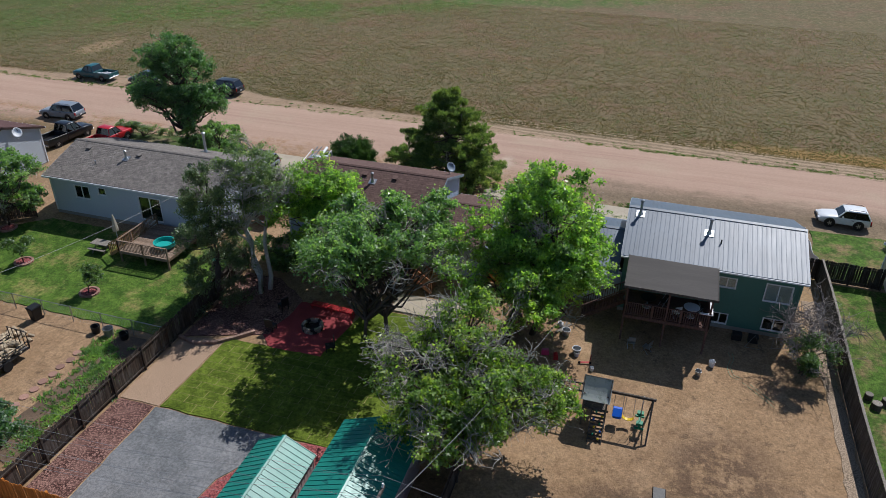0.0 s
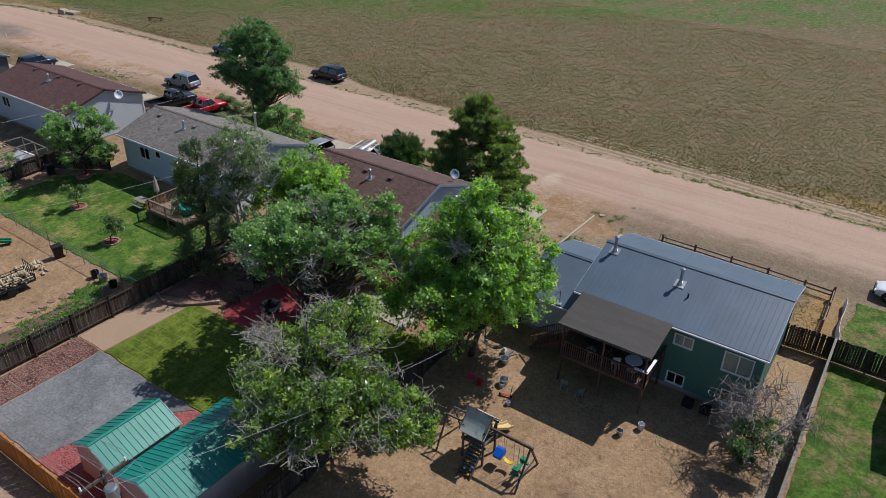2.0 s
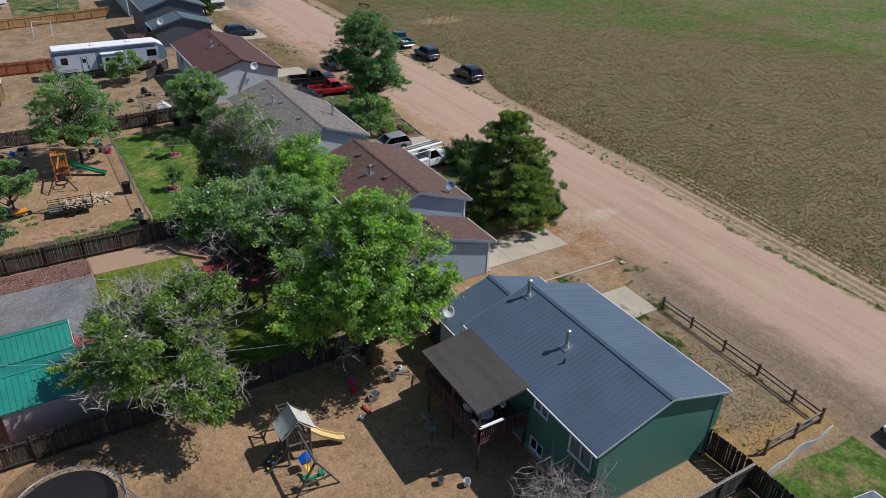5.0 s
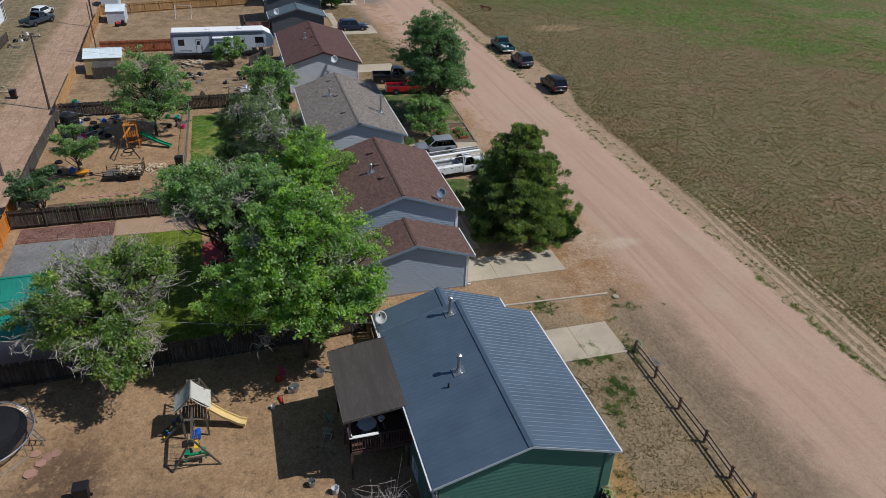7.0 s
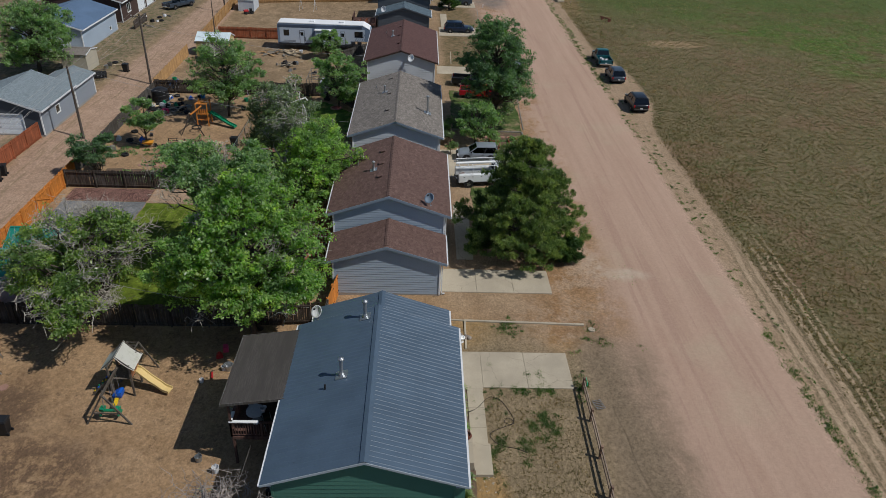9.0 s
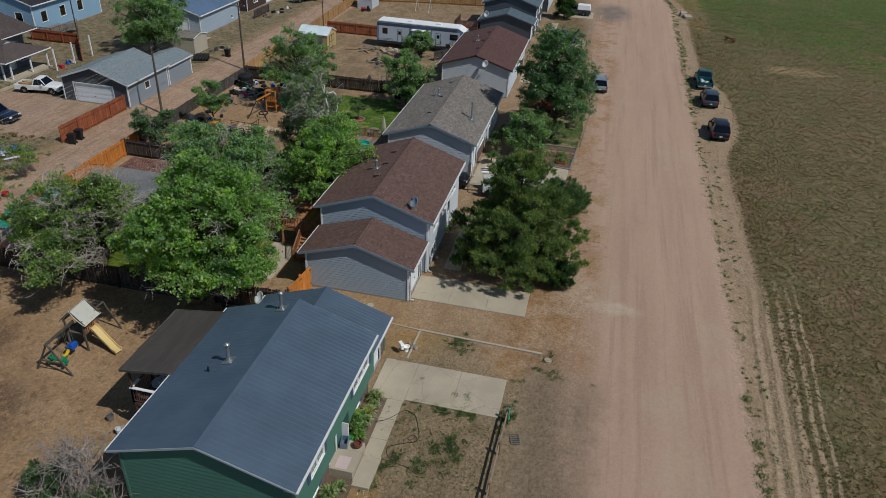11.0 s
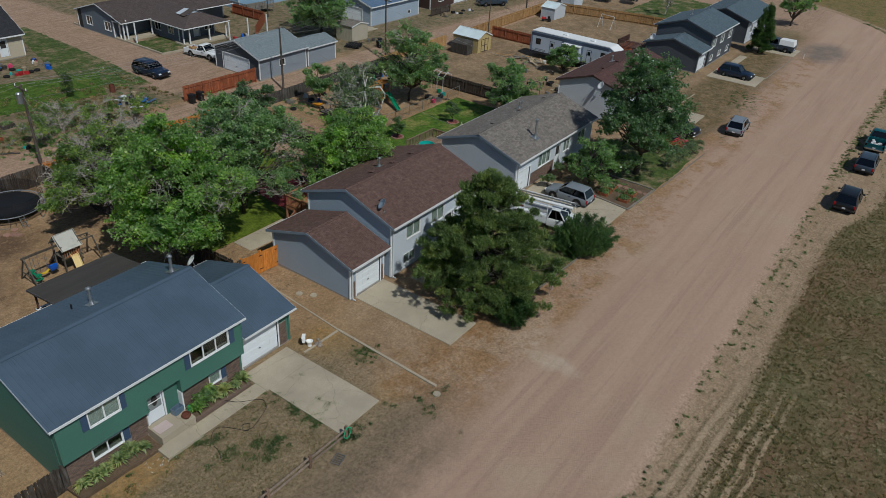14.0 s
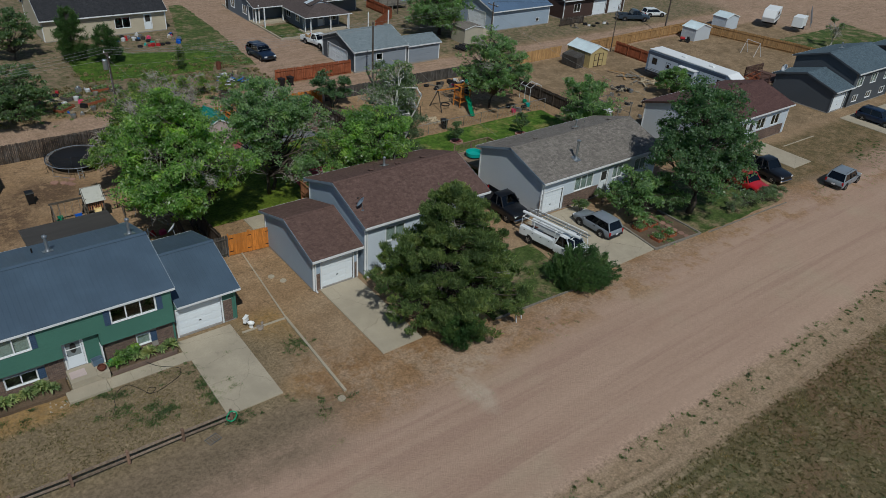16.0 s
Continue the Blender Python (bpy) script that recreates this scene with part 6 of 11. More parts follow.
utility_pole(-7.6, 14.3, 8.4, "brown wooden utility pole with a grey transformer", True, True)
utility_pole(-38.3, 12.6, 7.6, "leaning wooden utility pole beside the lane", False)
utility_pole(-56.4, 13.6, 8.6, "dark wooden utility pole beside the lane", True)
utility_pole(-94.6, 13.8, 8.5, "far wooden utility pole beside the lane", True)
utility_pole(-79, 16.0, 7.0, "thin dark pole behind the travel trailer", False, False, 0.09)
utility_pole(-60, -14, 8.0, "wooden pole beside the blue house", False, False, 0.1)


def cable(a, b, sag, label, r=0.01, mat="wire", n=14):
    a, b = Vector(a), Vector(b)
    mb = MB()
    mb.path([a.lerp(b, i / n) - Vector((0, 0, sag * 4 * (i / n) * (1 - i / n))) for i in range(n + 1)], r, r, 4)
    return solo("cable", mb, M[mat], label, "cable", "overhead cables", fix=False)


for dy in (-0.9, 0.0, 0.9):
    cable((-7.5, 14.3 + dy, 7.9), (-56.3, 13.6 + dy, 8.3), 1.0, "overhead power cable along the lane", 0.008, "wire_pale")
    cable((-56.3, 13.6 + dy, 8.3), (-94.5, 13.8 + dy, 8.2), 0.9, "overhead power cable along the lane", 0.008)
cable((-7.5, 14.3, 6.6), (-38.3, 12.6, 6.6), 0.7, "telephone cable along the lane", 0.009, "wire_pale")
cable((-38.3, 12.6, 6.4), (-56.3, 13.6, 6.4), 0.5, "telephone cable along the lane", 0.009, "wire_pale")
cable((-7.5, 14.3, 7.0), (-1.6, 40.4, 4.6), 0.9, "pale service cable to the green house", 0.011, "wire_pale")
cable((-38.3, 12.6, 7.2), (-34.5, 40.4, 3.7), 0.8, "pale service cable to the grey house", 0.011, "wire_pale")
cable((-56.3, 13.6, 7.0), (-56, 40.3, 4.1), 0.7, "pale service cable to the red-roofed house", 0.011, "wire_pale")
cable((-7.5, 14.3, 7.2), (30, 12, 7.4), 0.8, "overhead power cable along the lane", 0.008, "wire_pale")
for off in (-0.9, 0.0, 0.9):
    cable((-7.5, 14.3 + off, 8.2), (-38.3, 12.6 + 0.5 * off, 7.4), 1.3, "overhead power cable along the lane", 0.007, "wire_pale")
    cable((-7.5, 14.3 + off, 8.2), (30, 13.4 + off, 8.0), 1.3, "overhead power cable along the lane", 0.009, "wire_pale")
cable((-7.5, 14.3, 7.3), (-11.6, 17.5, 3.2), 0.2, "service cable to the green-roofed shed", 0.009, "wire_pale")

# ---- trees ----
M["leaf_bright"] = foliage("cottonwood_leaf", (0.105, 0.205, 0.042), (0.30, 0.43, 0.105), trans=0.58, tint=(1.95, 2.25, 0.75), dust_or_sheen=0.3, flush=0.9)
M["leaf_mid"] = foliage("elm_leaf", (0.092, 0.188, 0.056), (0.245, 0.365, 0.13), dust_or_sheen=0.36, flush=0.65)
M["leaf_dull"] = foliage("dull_leaf", (0.085, 0.16, 0.034), (0.29, 0.37, 0.09), trans=0.58, tint=(1.95, 2.25, 0.75), dust_or_sheen=0.22, flush=0.85)
M["leaf_dark"] = foliage("dark_leaf", (0.055, 0.11, 0.032), (0.12, 0.19, 0.055))
M["leaf_silver"] = foliage("silver_leaf", (0.10, 0.145, 0.075), (0.22, 0.275, 0.15))
M["leaf_street"] = foliage("ash_leaf", (0.05, 0.12, 0.045), (0.115, 0.21, 0.08))
M["needle"] = foliage("pine_needle", (0.062, 0.108, 0.036), (0.23, 0.29, 0.105), trans=0.46, gloss=0.25, dust_or_sheen=0.08)
M["needle_dark"] = foliage("dark_juniper_needle", (0.032, 0.078, 0.022), (0.085, 0.15, 0.042), trans=0.25, gloss=0.2, dust_or_sheen=0.03)
M["needle_grey"] = foliage("juniper_needle", (0.052, 0.095, 0.038), (0.135, 0.185, 0.08), trans=0.3, dust_or_sheen=0.15)
M["field_blade"] = foliage("bunch_grass_blade", (0.16, 0.15, 0.068), (0.37, 0.31, 0.175), trans=0.4, gloss=0.1, tint=(1.5, 1.3, 0.9), dust_or_sheen=0.0)
M["clump_blade"] = foliage("olive_clump_blade", (0.125, 0.12, 0.05), (0.27, 0.24, 0.12), trans=0.4, gloss=0.1, tint=(1.4, 1.35, 0.85), dust_or_sheen=0.0)
M["strap_leaf"] = foliage("variegated_strap_leaf", (0.10, 0.18, 0.04), (0.38, 0.40, 0.14), trans=0.3)
M["weed_leaf"] = foliage("weed_leaf", (0.05, 0.10, 0.024), (0.13, 0.19, 0.05))


def leaf_mesh(name, centres, size, rng, mat, up=0.35, aspect=0.55, axis=None):
    """Many pointed leaves, each four corners folded a little along its middle."""
    n = len(centres)
    c = np.asarray(centres, float)
    d = rng.normal(size=(n, 3)) if axis is None else np.asarray(axis) + 0.45 * rng.normal(size=(n, 3))
    d[:, 2] += 0.0 if axis is not None else -0.2
    d /= np.linalg.norm(d, axis=1)[:, None] + 1e-9
    nn = rng.normal(size=(n, 3))
    nn[:, 2] += up * 5
    nn[:, 1] += up * 1.5
    s = np.cross(d, nn)
    s /= np.linalg.norm(s, axis=1)[:, None] + 1e-9
    h = np.cross(s, d)
    L = size * rng.uniform(0.65, 1.35, size=(n, 1))
    v = np.empty((n, 4, 3))
    v[:, 0] = c - d * L * 0.5
    v[:, 1] = c + s * L * aspect * 0.5 + h * L * 0.08
    v[:, 2] = c + d * L * 0.5
    v[:, 3] = c - s * L * aspect * 0.5 + h * L * 0.08
    me = bpy.data.meshes.new(name)
    me.vertices.add(4 * n)
    me.vertices.foreach_set("co", v.ravel())
    me.loops.add(4 * n)
    me.polygons.add(n)
    me.loops.foreach_set("vertex_index", np.arange(4 * n))
    me.polygons.foreach_set("loop_start", np.arange(0, 4 * n, 4))
    me.update(calc_edges=True)
    me.materials.append(mat)
    return me


def bend(a, b, rng, k=4, sag=0.12, lift=0.0):
    a, b = Vector(a), Vector(b)
    L = (b - a).length
    pts = [a]
    for i in range(1, k):
        t = i / k
        pts.append(a.lerp(b, t) + Vector(rng.normal(size=3)) * L * sag * 0.35 + Vector((0, 0, lift * L * math.sin(math.pi * t))))
    pts.append(b)
    return pts


def broadleaf(x, y, label, blobs, leaves, size, leaf="leaf_mid", bark="bark", trunk=0.25, dead=0.0, seed=1, stems=1, clump=0.8, density=1.0, twig="twig_grey", fork=0.28, name="tree", lean=(0, 0)):
    """A tree whose crown is a set of leafy sprays inside overlapping blobs (x, y, z, rx, ry, rz) about its base."""
    rng = np.random.default_rng(seed)
    z0 = gz(x, y)
    th = thing(name, (x, y, z0), label, "tree" if name == "tree" else name)
    wood_mb, twig_mb = MB(), MB()
    top = max(b[2] for b in blobs)
    vol = [b[3] * b[4] * b[5] for b in blobs]
    total = sum(vol)
    ends, cents = [], []
    roots = []
    for s in range(stems):
        a = 2 * math.pi * s / stems + seed
        r = 0.0 if stems == 1 else trunk * 1.6
        base = Vector((r * math.cos(a), r * math.sin(a), -0.1))
        tip = Vector((lean[0] + (0.16 * top * math.cos(a) if stems > 1 else 0), lean[1] + (0.16 * top * math.sin(a) if stems > 1 else 0), top * 0.92))
        pts = bend(base, tip, rng, 7, 0.06)
        wood_mb.path(pts, trunk * (1.0 if stems == 1 else 0.7), trunk * 0.16, 8)
        roots.append(pts)
    for b, v in zip(blobs, vol):
        n = max(4, int(round(4.6 * density * v ** 0.66)))
        for i in range(n):
            d = rng.normal(size=3)
            d /= np.linalg.norm(d)
            rr = rng.uniform(0.3, 1.0) ** 0.5
            alive = rng.random() >= dead
            if not alive:
                rr = rng.uniform(0.75, 1.12)
            if d[2] < -0.5:
                d[2] *= 0.5
            p = Vector((b[0] + d[0] * b[3] * rr, b[1] + d[1] * b[4] * rr, b[2] + d[2] * b[5] * rr))
            p.z = max(p.z, 0.7 + rng.random() * 0.4)
            trunk_pts = roots[i % stems]
            want = max(top * fork, p.z - 0.75 * math.hypot(p.x, p.y) - 0.4)
            q = min(trunk_pts, key=lambda w: abs(w.z - want))
            limb = bend(q, p, rng, 5, 0.16, 0.06)
            L = (p - q).length
            wood_mb.path(limb, min(trunk * 0.42, 0.022 * L + 0.012), 0.014, 5)
            heavy = rng.uniform(0.15, 1.9) ** 1.6
            lobe = clump * rng.uniform(0.75, 1.4)
            for j in range(11 if alive else 9):
                u = rng.normal(size=3)
                u /= np.linalg.norm(u)
                e = p + Vector((u[0] * lobe, u[1] * lobe, (abs(u[2]) if rng.random() < 0.6 else u[2]) * lobe * 0.75)) * rng.uniform(0.55, 1.05)
                s = p if alive else limb[rng.integers(3, len(limb))]
                br = bend(s, e, rng, 2 if alive else 3, 0.25)
                (wood_mb if alive else twig_mb).path(br, 0.010 if alive else 0.03, 0.006, 3 if alive else 4)
                if alive:
                    cents.append((br[-1], heavy))
                else:
                    for _ in range(3):
                        s2 = br[rng.integers(1, len(br))]
                        e2 = s2 + Vector(rng.normal(size=3)) * clump * 0.45
                        twig_mb.path(bend(s2, e2, rng, 2, 0.3), 0.017, 0.007, 3)
    part("trunk", wood_mb, M[bark], th, fix=False, smooth=True)
    if twig_mb.v:
        tagged(part("deadwood", twig_mb, M[twig], th, "bare grey dead twigs", fix=False), kind="stuff")
    if not cents:
        return th
    w = np.array([c[1] for c in cents])
    pick = rng.choice(len(cents), size=leaves, p=w / w.sum())
    base = np.array([tuple(c[0]) for c in cents])[pick]
    pts = base + rng.normal(size=(leaves, 3)) * np.array([0.16, 0.16, 0.1]) * (0.5 + 0.6 * clump)
    pts[:, 2] = np.maximum(pts[:, 2], 0.12)
    me = leaf_mesh("crown", pts, size, rng, M[leaf])
    ob = new("crown", me)
    ob.parent = th
    tagged(ob, "", kind="stuff")
    return th


def conifer(x, y, h, r, label, leaf="needle", tufts=900, seed=1, low=0.08, droop=-0.1, power=0.8, needles=26, size=0.2, bark="bark", name="tree", full=0.0):
    """A pine: whorls of boughs that end in brushes of needles."""
    rng = np.random.default_rng(seed)
    th = thing(name, (x, y, gz(x, y)), label, "tree" if name == "tree" else name)
    wood_mb = MB()
    wood_mb.path(bend((0, 0, -0.1), (0.15, 0.1, h * 0.97), rng, 8, 0.03), 0.028 * h, 0.02, 8)
    pts, ax = [], []
    boughs = int(tufts / 11)
    for i in range(boughs):
        t = low + (1 - low) * ((i + rng.random()) / boughs) ** 0.9
        a = rng.random() * 2 * math.pi
        L = r * (max(0.0, 1 - t) ** power) * rng.uniform(0.55, 1.15) * (1.0 if t > low + 0.1 else 0.75 + 2.5 * (t - low)) + 0.12
        z = h * t * 0.97
        d = Vector((math.cos(a), math.sin(a), 0))
        e = d * L + Vector((0, 0, z + L * rng.uniform(0.05, 0.3) + droop * L))
        s = Vector((0, 0, z))
        br = bend(s, e, rng, 4, 0.1, -0.05)
        wood_mb.path(br, 0.012 + 0.011 * L, 0.008, 4)
        m = max(4, int(11 * L / r * 2.0))
        for j in range(m):
            u = rng.uniform(0.35 if not full else 0.3, 1.0) ** 0.6
            p = s.lerp(e, u)
            side = Vector((-d.y, d.x, 0)) * rng.normal() * L * 0.15
            q = p + side + Vector((0, 0, abs(rng.normal()) * 0.18))
            wood_mb.path([p, q], 0.008, 0.005, 3)
            pts.append(q)
            ax.append((d * 0.6 + side * 0.5 + Vector((0, 0, 0.75))).normalized())
    part("trunk", wood_mb, M[bark], th, fix=False, smooth=True)
    c = np.repeat(np.array([tuple(p) for p in pts]), needles, axis=0)
    a = np.repeat(np.array([tuple(p) for p in ax]), needles, axis=0)
    c = c + rng.normal(size=c.shape) * 0.12 + a * rng.uniform(-0.15, 0.2, size=(len(c), 1))
    c[:, 2] = np.maximum(c[:, 2], 0.08)
    ob = new("crown", leaf_mesh("crown", c, size, rng, M[leaf], 0.2, 0.28, a))
    ob.parent = th
    tagged(ob, "", kind="stuff")
    return th


def pad_pine(x, y, h, r, label, leaf="needle", boughs=70, seed=1, needles=15, size=0.22, bark="bark", dead=0.12):
    """An open-grown pine: stout boughs that carry rounded pads of needle brushes, with dark gaps and bare wood between."""
    rng = np.random.default_rng(seed)
    th = thing("tree", (x, y, gz(x, y)), label, "tree")
    wood_mb, bare = MB(), MB()
    wood_mb.path(bend((0, 0, -0.1), (0.2, 0.1, h * 0.93), rng, 8, 0.04), 0.026 * h, 0.03, 8)
    pts, ax = [], []
    for i in range(boughs):
        t = 0.025 + 0.955 * (i + rng.random()) / boughs
        a = i * 2.4 + rng.normal() * 0.35
        reach = r * min(1.0, 0.72 + 1.3 * t) * max(0.0, 1 - t) ** 0.76 * rng.uniform(0.6, 1.1) + 0.3
        d = Vector((math.cos(a), math.sin(a), 0))
        z = h * t * 0.94
        s0 = Vector((0, 0, z))
        e = d * reach + Vector((0, 0, z + reach * rng.uniform(0.02, 0.26)))
        br = bend(s0, e, rng, 5, 0.1, -0.06)
        if rng.random() < dead and 0.25 < t < 0.85:
            bare.path(br, 0.03, 0.01, 4)
            for _ in range(7):
                q = br[rng.integers(2, len(br))]
                bare.path([q, q + Vector(rng.normal(size=3)) * 0.45], 0.014, 0.005, 3)
            continue
        wood_mb.path(br, 0.02 + 0.012 * reach, 0.012, 5)
        side = Vector((-d.y, d.x, 0))
        for j in range(max(4, int(2.8 * reach))):
            u = rng.uniform(0.42, 1.06)
            c = s0.lerp(e, u) + side * rng.normal() * reach * 0.16 + Vector((0, 0, 0.12 + 0.15 * rng.random()))
            wood_mb.path(bend(s0.lerp(e, max(0.2, u - 0.2)), c, rng, 2, 0.1), 0.014, 0.008, 3)
            R = rng.uniform(0.17, 0.36)
            for _ in range(int(20 * R / 0.33)):
                v = rng.normal(size=3)
                v /= np.linalg.norm(v)
                q = c + Vector((v[0] * R, v[1] * R, abs(v[2]) * R * 0.6 - 0.08))
                pts.append(tuple(q))
                ax.append(tuple((Vector((v[0], v[1], 0)) * 0.55 + d * 0.25 + Vector((0, 0, 0.9))).normalized()))
    part("trunk", wood_mb, M[bark], th, fix=False, smooth=True)
    if bare.v:
        tagged(part("deadwood", bare, M["twig_grey"], th, "bare grey lower boughs", fix=False), kind="stuff")
    c = np.repeat(np.array(pts), needles, axis=0)
    a = np.repeat(np.array(ax), needles, axis=0)
    c = c + rng.normal(size=c.shape) * 0.07 + a * rng.uniform(-0.05, 0.14, size=(len(c), 1))
    c[:, 2] = np.maximum(c[:, 2], 0.08)
    ob = new("crown", leaf_mesh("crown", c, size, rng, M[leaf], 0.15, 0.24, a))
    ob.parent = th
    tagged(ob, "", kind="stuff")
    return th


def juniper(x, y, lean, r, h, label, leaf="needle_dark", stems=90, seed=1):
    """A spreading juniper: plumes that fan out from the base, each dense with short needles."""
    rng = np.random.default_rng(seed)
    th = thing("bush", (x, y, gz(x, y)), label, "bush")
    wood_mb = MB()
    pts, ax = [], []
    for i in range(stems):
        a, e = rng.random() * 2 * math.pi, math.asin(rng.uniform(0.12, 0.98))
        k = rng.uniform(0.75, 1.12)
        tip = Vector((math.cos(a) * math.cos(e) * r * k + lean[0] * rng.uniform(0.3, 1.0), math.sin(a) * math.cos(e) * r * k + lean[1], 0.3 + math.sin(e) * h * k))
        s0 = Vector((rng.normal() * 0.15, rng.normal() * 0.15, 0.05))
        br = bend(s0, tip, rng, 5, 0.08, 0.1)
        wood_mb.path(br, 0.03, 0.008, 4)
        d = (tip - s0).normalized()
        for j in range(34):
            u = 0.35 + 0.68 * rng.random() ** 0.7
            w = 0.34 * (1.12 - u)
            q = s0.lerp(tip, u) + Vector(rng.normal(size=3)) * (0.08 + w * 0.5) + Vector((0, 0, 0.1 * math.sin(3 * u)))
            pts.append(tuple(q))
            ax.append(tuple((d + Vector((0, 0, 0.35))).normalized()))
    part("trunk", wood_mb, M["bark"], th, fix=False, smooth=True)
    c = np.repeat(np.array(pts), 14, axis=0)
    a = np.repeat(np.array(ax), 14, axis=0)
    c = c + rng.normal(size=c.shape) * 0.06 + a * rng.uniform(-0.1, 0.14, size=(len(c), 1))
    c[:, 2] = np.maximum(c[:, 2], 0.08)
    ob = new("crown", leaf_mesh("crown", c, 0.15, rng, M[leaf], 0.15, 0.3, a))
    ob.parent = th
    tagged(ob, "", kind="stuff")
    return th


broadleaf(-6.2, 36.9, "large bright green cottonwood beside the dirt yard", [(0.5, 0.2, 6.4, 4.3, 4.6, 3.7), (0.4, 0.6, 9.0, 2.9, 2.9, 2.5), (-0.2, -2.2, 4.4, 3.6, 3.2, 2.4), (1.2, 1.5, 4.6, 3.2, 3.0, 2.2), (-2.4, 0.6, 5.8, 2.2, 2.2, 2.2), (2.8, -1.6, 7.2, 1.8, 1.8, 1.5), (-1.6, 2.6, 8.2, 1.8, 1.6, 1.5), (0.4, -4.2, 5.8, 1.8, 1.5, 1.4)], 82000, 0.21, "leaf_bright", trunk=0.3, seed=3, stems=2, dead=0.14, clump=0.98, density=0.85)
broadleaf(-8.2, 25.6, "half-dead spreading tree with grey bare branches", [(2.6, -0.4, 5.0, 3.0, 2.8, 2.2), (0.6, 2.0, 6.6, 2.4, 2.2, 1.7), (-1.2, -1.0, 5.6, 2.4, 2.4, 2.0), (0.6, -3.0, 4.0, 2.8, 2.0, 1.9), (-2.4, 1.4, 4.4, 2.0, 2.2, 1.6), (4.2, 1.0, 3.6, 2.0, 2.0, 1.6), (1.0, 0, 3.6, 3.2, 3.0, 1.6)], 38000, 0.2, "leaf_dull", trunk=0.26, seed=5, stems=4, dead=0.5, clump=0.78, density=1.7)
broadleaf(-14.9, 32.8, "green elm shading the red patio", [(0.2, 0.6, 7.5, 4.4, 4.0, 1.7), (1.6, 1.8, 8.5, 2.4, 2.4, 1.4), (-1.2, -2.2, 7.9, 2.8, 2.4, 1.5), (-2.8, 1.6, 6.0, 2.4, 2.2, 1.6), (2.9, 2.6, 6.0, 2.3, 2.2, 1.8), (-1.2, -1.6, 6.6, 2.8, 2.2, 1.4), (-3.4, 2.6, 3.6, 1.6, 1.6, 1.5), (-1.8, 3.6, 2.6, 1.5, 1.4, 1.3)], 42000, 0.21, "leaf_mid", trunk=0.24, seed=7, stems=2, dead=0.26, clump=0.95, density=0.9)
broadleaf(-21.2, 39.0, "dense green tree behind the house", [(0, 0, 5.8, 3.4, 3.2, 2.8), (-0.4, 0.3, 7.6, 2.0, 2.0, 1.8), (0.4, -0.8, 4.0, 2.8, 2.4, 1.8)], 38000, 0.195, "leaf_bright", trunk=0.2, seed=9, dead=0.0, clump=0.95, density=0.85)
broadleaf(-25.0, 36.0, "thin silver cottonwood with pale trunks", [(-0.4, 0.3, 9.2, 2.1, 2.1, 2.2), (0.9, 0.6, 7.4, 2.3, 2.1, 1.9), (-1.2, -0.6, 7.0, 1.8, 1.7, 1.6)], 11000, 0.18, "leaf_silver", "bark_pale", 0.27, 0.22, 11, 3, 0.75, 1.5, "twig_grey", fork=0.4, lean=(-0.9, 1.2))
conifer(-27.4, 34.2, 10.2, 3.1, "tall sparse grey-green conifer beside the fence", "needle_grey", 900, 13, 0.06, -0.25, 0.5, 24, 0.2)
pad_pine(-17.2, 55.4, 9.8, 5.6, "big dark pine in the front yard", "needle", 124, 15, 12, 0.22)
juniper(-16.2, 58.7, (0.3, 0.2), 1.5, 1.6, "low dark green bush at the foot of the pine", "needle_dark", 46, 16)
juniper(-26.3, 58.0, (-2.2, 0.2), 2.3, 2.5, "low wide dark juniper bush", "needle_dark", 120, 17)
broadleaf(-44.5, 55.7, "tall green street tree beside the gravel road", [(0, 0, 7.0, 4.3, 4.1, 3.4), (0.2, -0.3, 10.0, 2.6, 2.6, 2.2), (-2.2, 0.8, 5.2, 3.0, 2.8, 2.0), (2.4, -0.6, 5.4, 3.0, 2.8, 2.0), (0.5, 2.4, 4.4, 2.4, 2.0, 1.5)], 56000, 0.205, "leaf_street", trunk=0.32, seed=19, dead=0.0, clump=0.95, fork=0.2)
broadleaf(-39.2, 53.2, "small bright tree beside the street tree", [(0, 0, 2.8, 2.3, 2.2, 2.0), (0.8, 0.3, 1.6, 1.9, 1.8, 1.1), (-2.4, 1.2, 2.2, 2.2, 2.0, 1.6)], 12000, 0.22, "leaf_mid", trunk=0.1, seed=21, clump=0.55, density=1.4)
broadleaf(-46.5, 25.6, "green yard tree beside the play set", [(0, 0, 5.0, 4.2, 4.0, 2.9), (0.4, 0.2, 7.4, 2.5, 2.5, 1.9), (0.8, 0.6, 3.6, 3.2, 2.9, 1.6)], 26000, 0.2, "leaf_mid", trunk=0.2, seed=23, dead=0.1, clump=0.85)
broadleaf(-49.5, 37.8, "rounded green tree behind the grey house", [(0, 0, 4.0, 3.4, 3.1, 2.7), (0.6, 0.6, 2.4, 2.8, 2.6, 1.6)], 20000, 0.2, "leaf_mid", trunk=0.16, seed=25, clump=0.65, dead=0.04)
broadleaf(-37.7, 19.2, "small green tree in the kids' yard", [(0, 0, 2.9, 1.9, 1.9, 1.8)], 10000, 0.18, "leaf_mid", trunk=0.12, seed=27, clump=0.55, density=1.3)
broadleaf(-30.0, 17.3, "dense shrub beside the back lane fence", [(0, 0, 2.4, 2.0, 2.0, 1.9)], 11000, 0.18, "leaf_street", trunk=0.1, seed=29, clump=0.5, density=1.6, stems=3)
